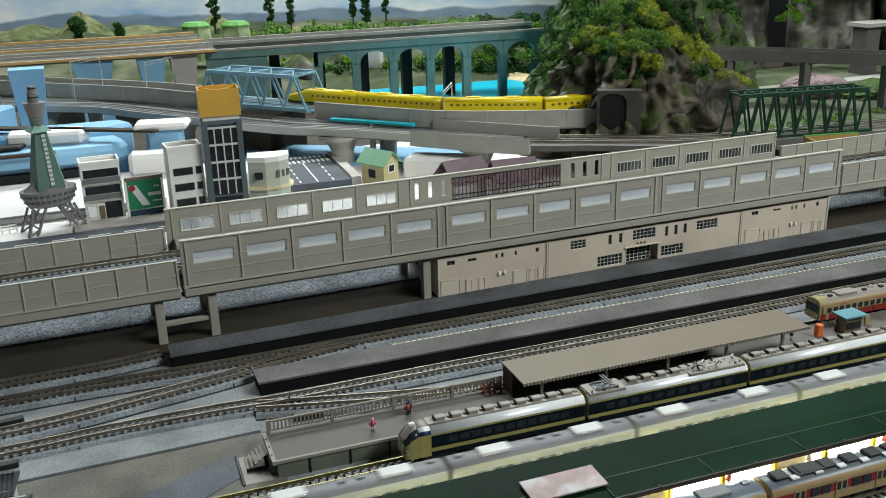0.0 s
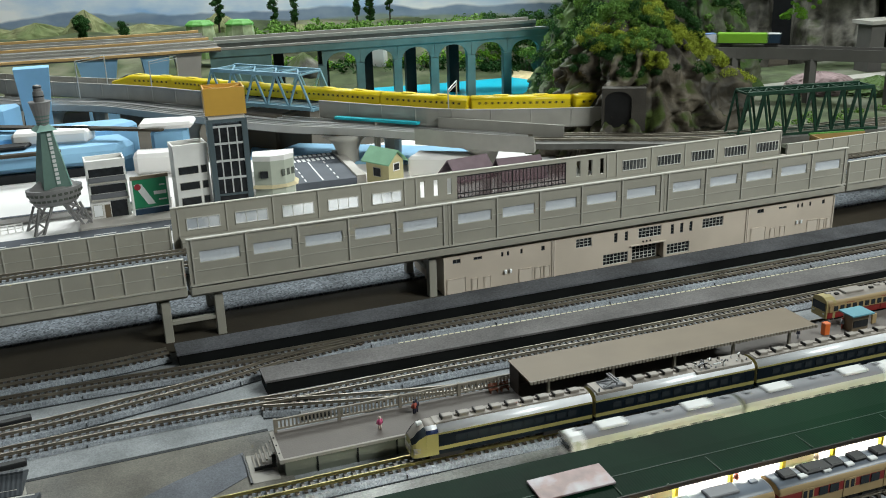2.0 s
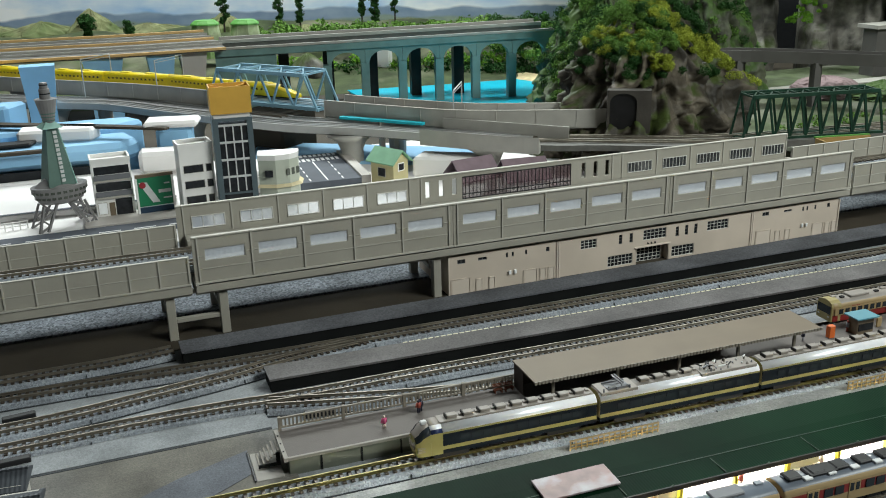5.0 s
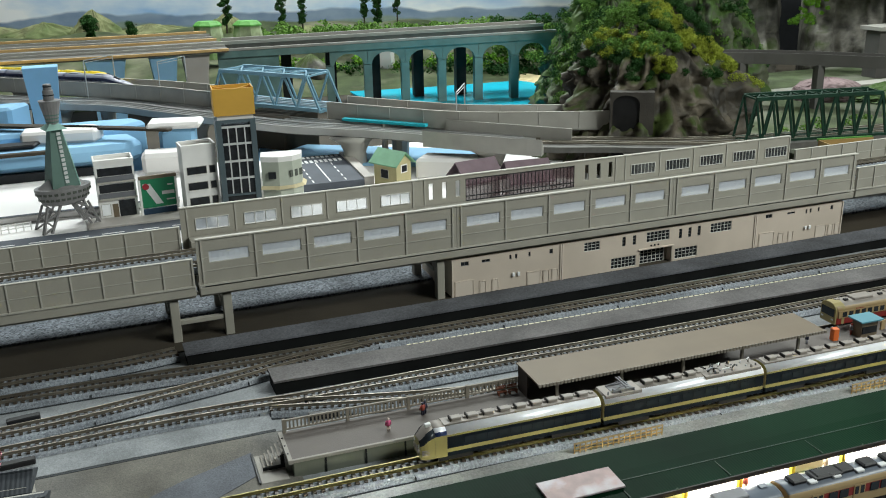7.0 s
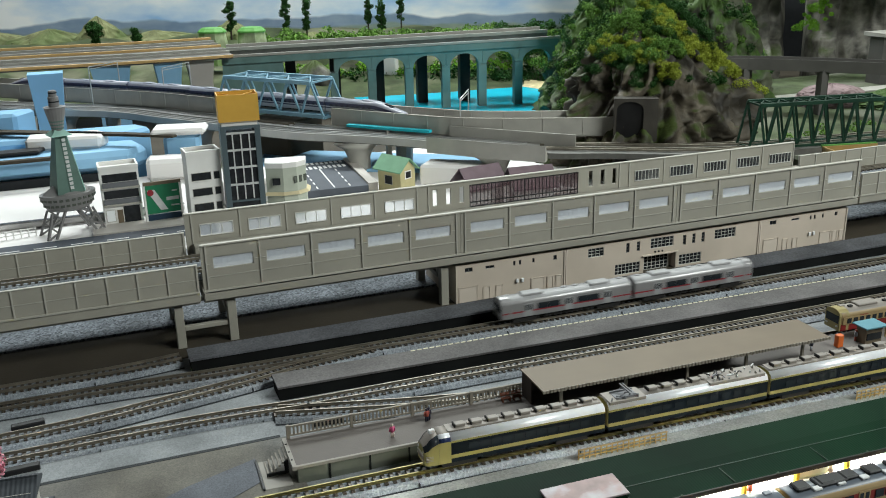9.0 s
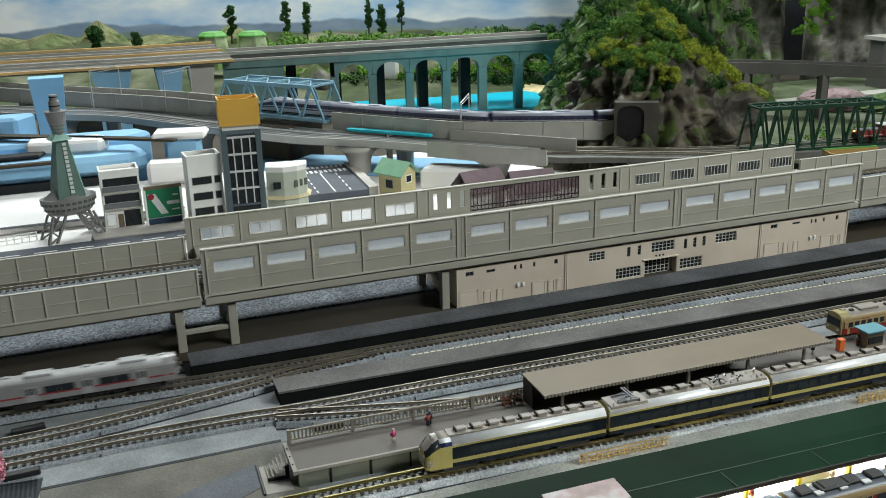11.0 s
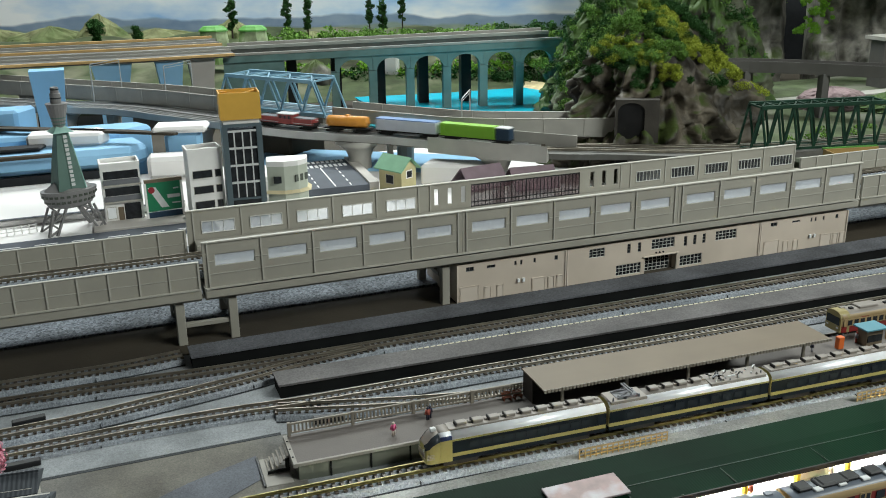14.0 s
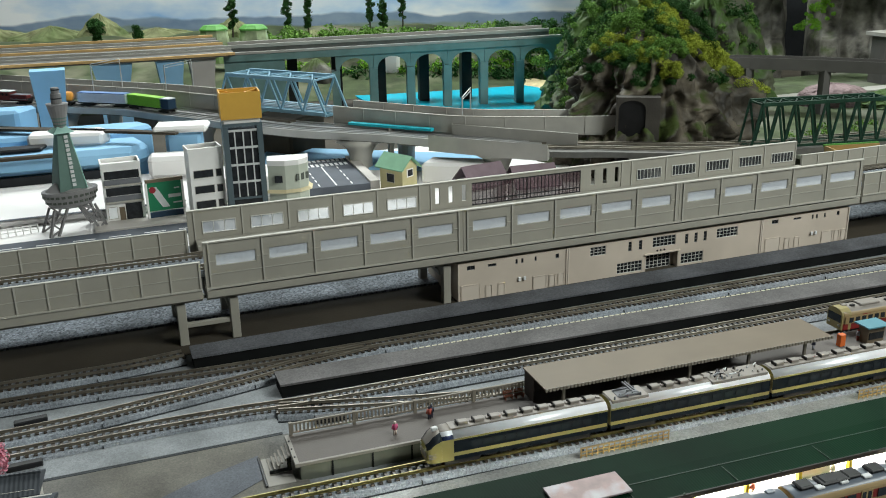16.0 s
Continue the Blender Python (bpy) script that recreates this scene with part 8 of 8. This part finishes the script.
kiosk(0.4975, -0.0015)
o = bx("vending_machine", -0.0030, -0.0025, 0.0, 0.0030, 0.0025, 0.0110, mat("vending_orange", (0.65, 0.14, 0.03), 0.45, vary=0.08), bevel=0.0005)
o.matrix_basis = PX @ pose(0.4665, -0.0010, H3)
tagged(o, "small orange-red vending machine on the platform", "vending machine")
for u in (0.5200, 0.5450):
    o = bx("sign_stand", -0.0030, -0.0008, 0.0, 0.0030, 0.0008, 0.0090, M_CREAMP, bevel=0.0003)
    o.matrix_basis = PX @ pose(u, 0.0010, H3, 0, 0, 10)
    tagged(o, "small cream sign stand on the platform", "sign stand", group="sign stands")

# grey tiled shed and blossoming tree at the near left corner
M_TILE = stripes(mat("shed_tile_grey", (0.055, 0.062, 0.072), 0.55, vary=0.15, scale=60), 0, 0.0028, 0.15, 0.3)
sh = holder("tiled_shed", pose(-0.1520, -0.2560, 0.0, 0, 0, -6), label="grey-tiled shed with stepped roofs at the yard edge", category="shed")
for x0, y0, x1, y1, z in ((-0.09, 0.006, 0.0140, 0.0330, 0.0330), (-0.09, -0.030, 0.0245, 0.0055, 0.0310), (0.0145, -0.034, 0.0340, -0.004, 0.0245)):
    bx("wall", x0 + 0.002, y0 + 0.002, 0.0, x1 - 0.002, y1 - 0.002, z - 0.0012, M_GREYVIA, sh)
    bm = bmesh.new()
    ym = (y0 + y1) / 2
    loft(bm, [[(x, y0 - 0.0015, z - 0.0045), (x, y0 - 0.0015, z - 0.003), (x, ym, z + 0.0040), (x, y1 + 0.0015, z - 0.003), (x, y1 + 0.0015, z - 0.0045)] for x in (x0 - 0.001, x1 + 0.001)])
    part("roof", bm, M_TILE, sh)
    bx("ridge", x0 - 0.0012, ym - 0.0010, z + 0.0038, x1 + 0.0012, ym + 0.0010, z + 0.0052, M_TILE, sh)
tr = holder("blossom_tree", pose(-0.1700, -0.2030, 0.0), label="small pink cherry blossom tree beside the shed", category="tree")
bm = bmesh.new()
tube(bm, (0, 0, 0), (0.001, 0, 0.020), 0.0016, 0.0012, 7)
rr = random.Random(3)
for k in range(8):
    a = rr.uniform(0, 6.28)
    bar(bm, (0.001, 0, 0.014 + k * 0.001), (0.010 * math.cos(a), 0.010 * math.sin(a), 0.024 + rr.uniform(0, 0.010)), 0.0009)
part("trunk", bm, M_BROWN, tr)
foliage("crown", [(rr.uniform(-0.011, 0.011), rr.uniform(-0.011, 0.011), 0.027 + rr.uniform(-0.009, 0.010), rr.uniform(0.003, 0.0055)) for k in range(22)], M_PINK, 0.0012, 70, "", 77, tr)

# open wooden box with a green lid beyond the viaduct
wb = holder("wooden_box", pose(0.895, 0.165, 0.0, 0, 0, -12), label="ochre wooden box with a bright green lid strip", category="box")
M_OCW = mat("ochre_plywood", (0.36, 0.24, 0.09), 0.6, vary=0.12, scale=20)
bx("side", -0.035, -0.018, 0.0, 0.045, -0.016, 0.0630, M_OCW, wb)
bx("side", -0.035, 0.016, 0.0, 0.045, 0.018, 0.0630, M_OCW, wb)
bx("end", -0.037, -0.018, 0.0, -0.0351, 0.018, 0.0630, M_OCW, wb)
bx("lid_strip", -0.037, 0.0181, 0.061, 0.045, 0.022, 0.0645, M_HUTG, wb, "bright green lid strip")


# ---- what moves ----
def key_train(cars, at, length, front, offsets, times, flip=False):
    """Keys every car of a train: front(t) is the place of its head on the line, offsets lead back from it."""
    for c, o in zip(cars, offsets):
        rows = []
        for t in times:
            s = max(0.06, min(length - 0.06, front(t) + o))
            m = on_path(at, s)
            rows.append((t, m @ pose(0, 0, 0, 0, 0, 180) if flip else m))
        walk(c, rows)


def motions():
    times = [k * 0.5 for k in range(33)]
    # suburban train: leaves to the right and stops out of view
    at, length = along([(-1.05, -0.3005, CARZ), *[(x, y, CARZ) for x, y in TRKW[:-1]], (1.1, -0.357, CARZ), (2.4, -0.394, CARZ)])
    s0 = s_of_x(at, length, -0.283)
    key_train(WHITE, at, length, lambda t: s0 + (0.2405 * t if t < 4.5 else 1.0822), [0.0668 + 0.1336 * k for k in range(6)], times)
    # two-car commuter train: waits out of view, crosses from right to left, stops out of view
    at, length = along([(-1.3, -0.030, CARZ), (-0.8, -0.045, CARZ), *[(x, y, CARZ) for x, y in TRK1], (1.8, -0.102, CARZ), (2.4, -0.115, CARZ)])
    c0 = s_of_x(at, length, 0.2541)
    key_train([C_A, C_B], at, length, lambda t: c0 - 0.283 * (min(max(t, 4.0), 12.5) - 9.0), [0.069, 0.2075], times)
    # yellow train on the far line, from right to left
    yl = beside(SHIN_WALL, 0.040, SHINZ)
    at, length = along(yl)
    y0 = s_of_x(at, length, 0.2689)
    key_train(YEL, at, length, lambda t: y0 - 0.2125 * min(t, 9.5), [0.0763 + 0.1535 * k for k in range(7)], times)
    # white and blue train on the near line, from left to right
    at, length = along(beside(SHIN_WALL, 0.015, SHINZ))
    b0 = s_of_x(at, length, 0.2985)
    key_train(BLU, at, length, lambda t: b0 + 0.300 * (min(max(t, 5.6), 15.5) - 8.5) - 0.1535 * 6, [0.0763 + 0.1535 * k for k in range(6)], times)
    # freight train: over the far viaduct, down a hidden ramp, back beneath the board, then over the green truss
    at, length = along(FREIGHT_LINE, 0.005)
    f0 = s_of_x_last(at, length, 0.5141)
    fa = s_first(at, length, 1.2233)

    def front(t):
        if t < 3.0:
            return fa + 0.330 * (t - 0.5)
        if t > 10.5:
            return f0 + 0.3150 * (t - 12.5) + 0.005 * max(0.0, t - 14.0) ** 2
        a, b = fa + 0.330 * 2.5, f0 - 0.3150 * 2.0
        return a + (b - a) * (t - 3.0) / 7.5
    key_train([c for c, _ in FREIGHT], at, length, front, [-o for _, o in FREIGHT], [k * 0.25 for k in range(65)], flip=True)


motions()
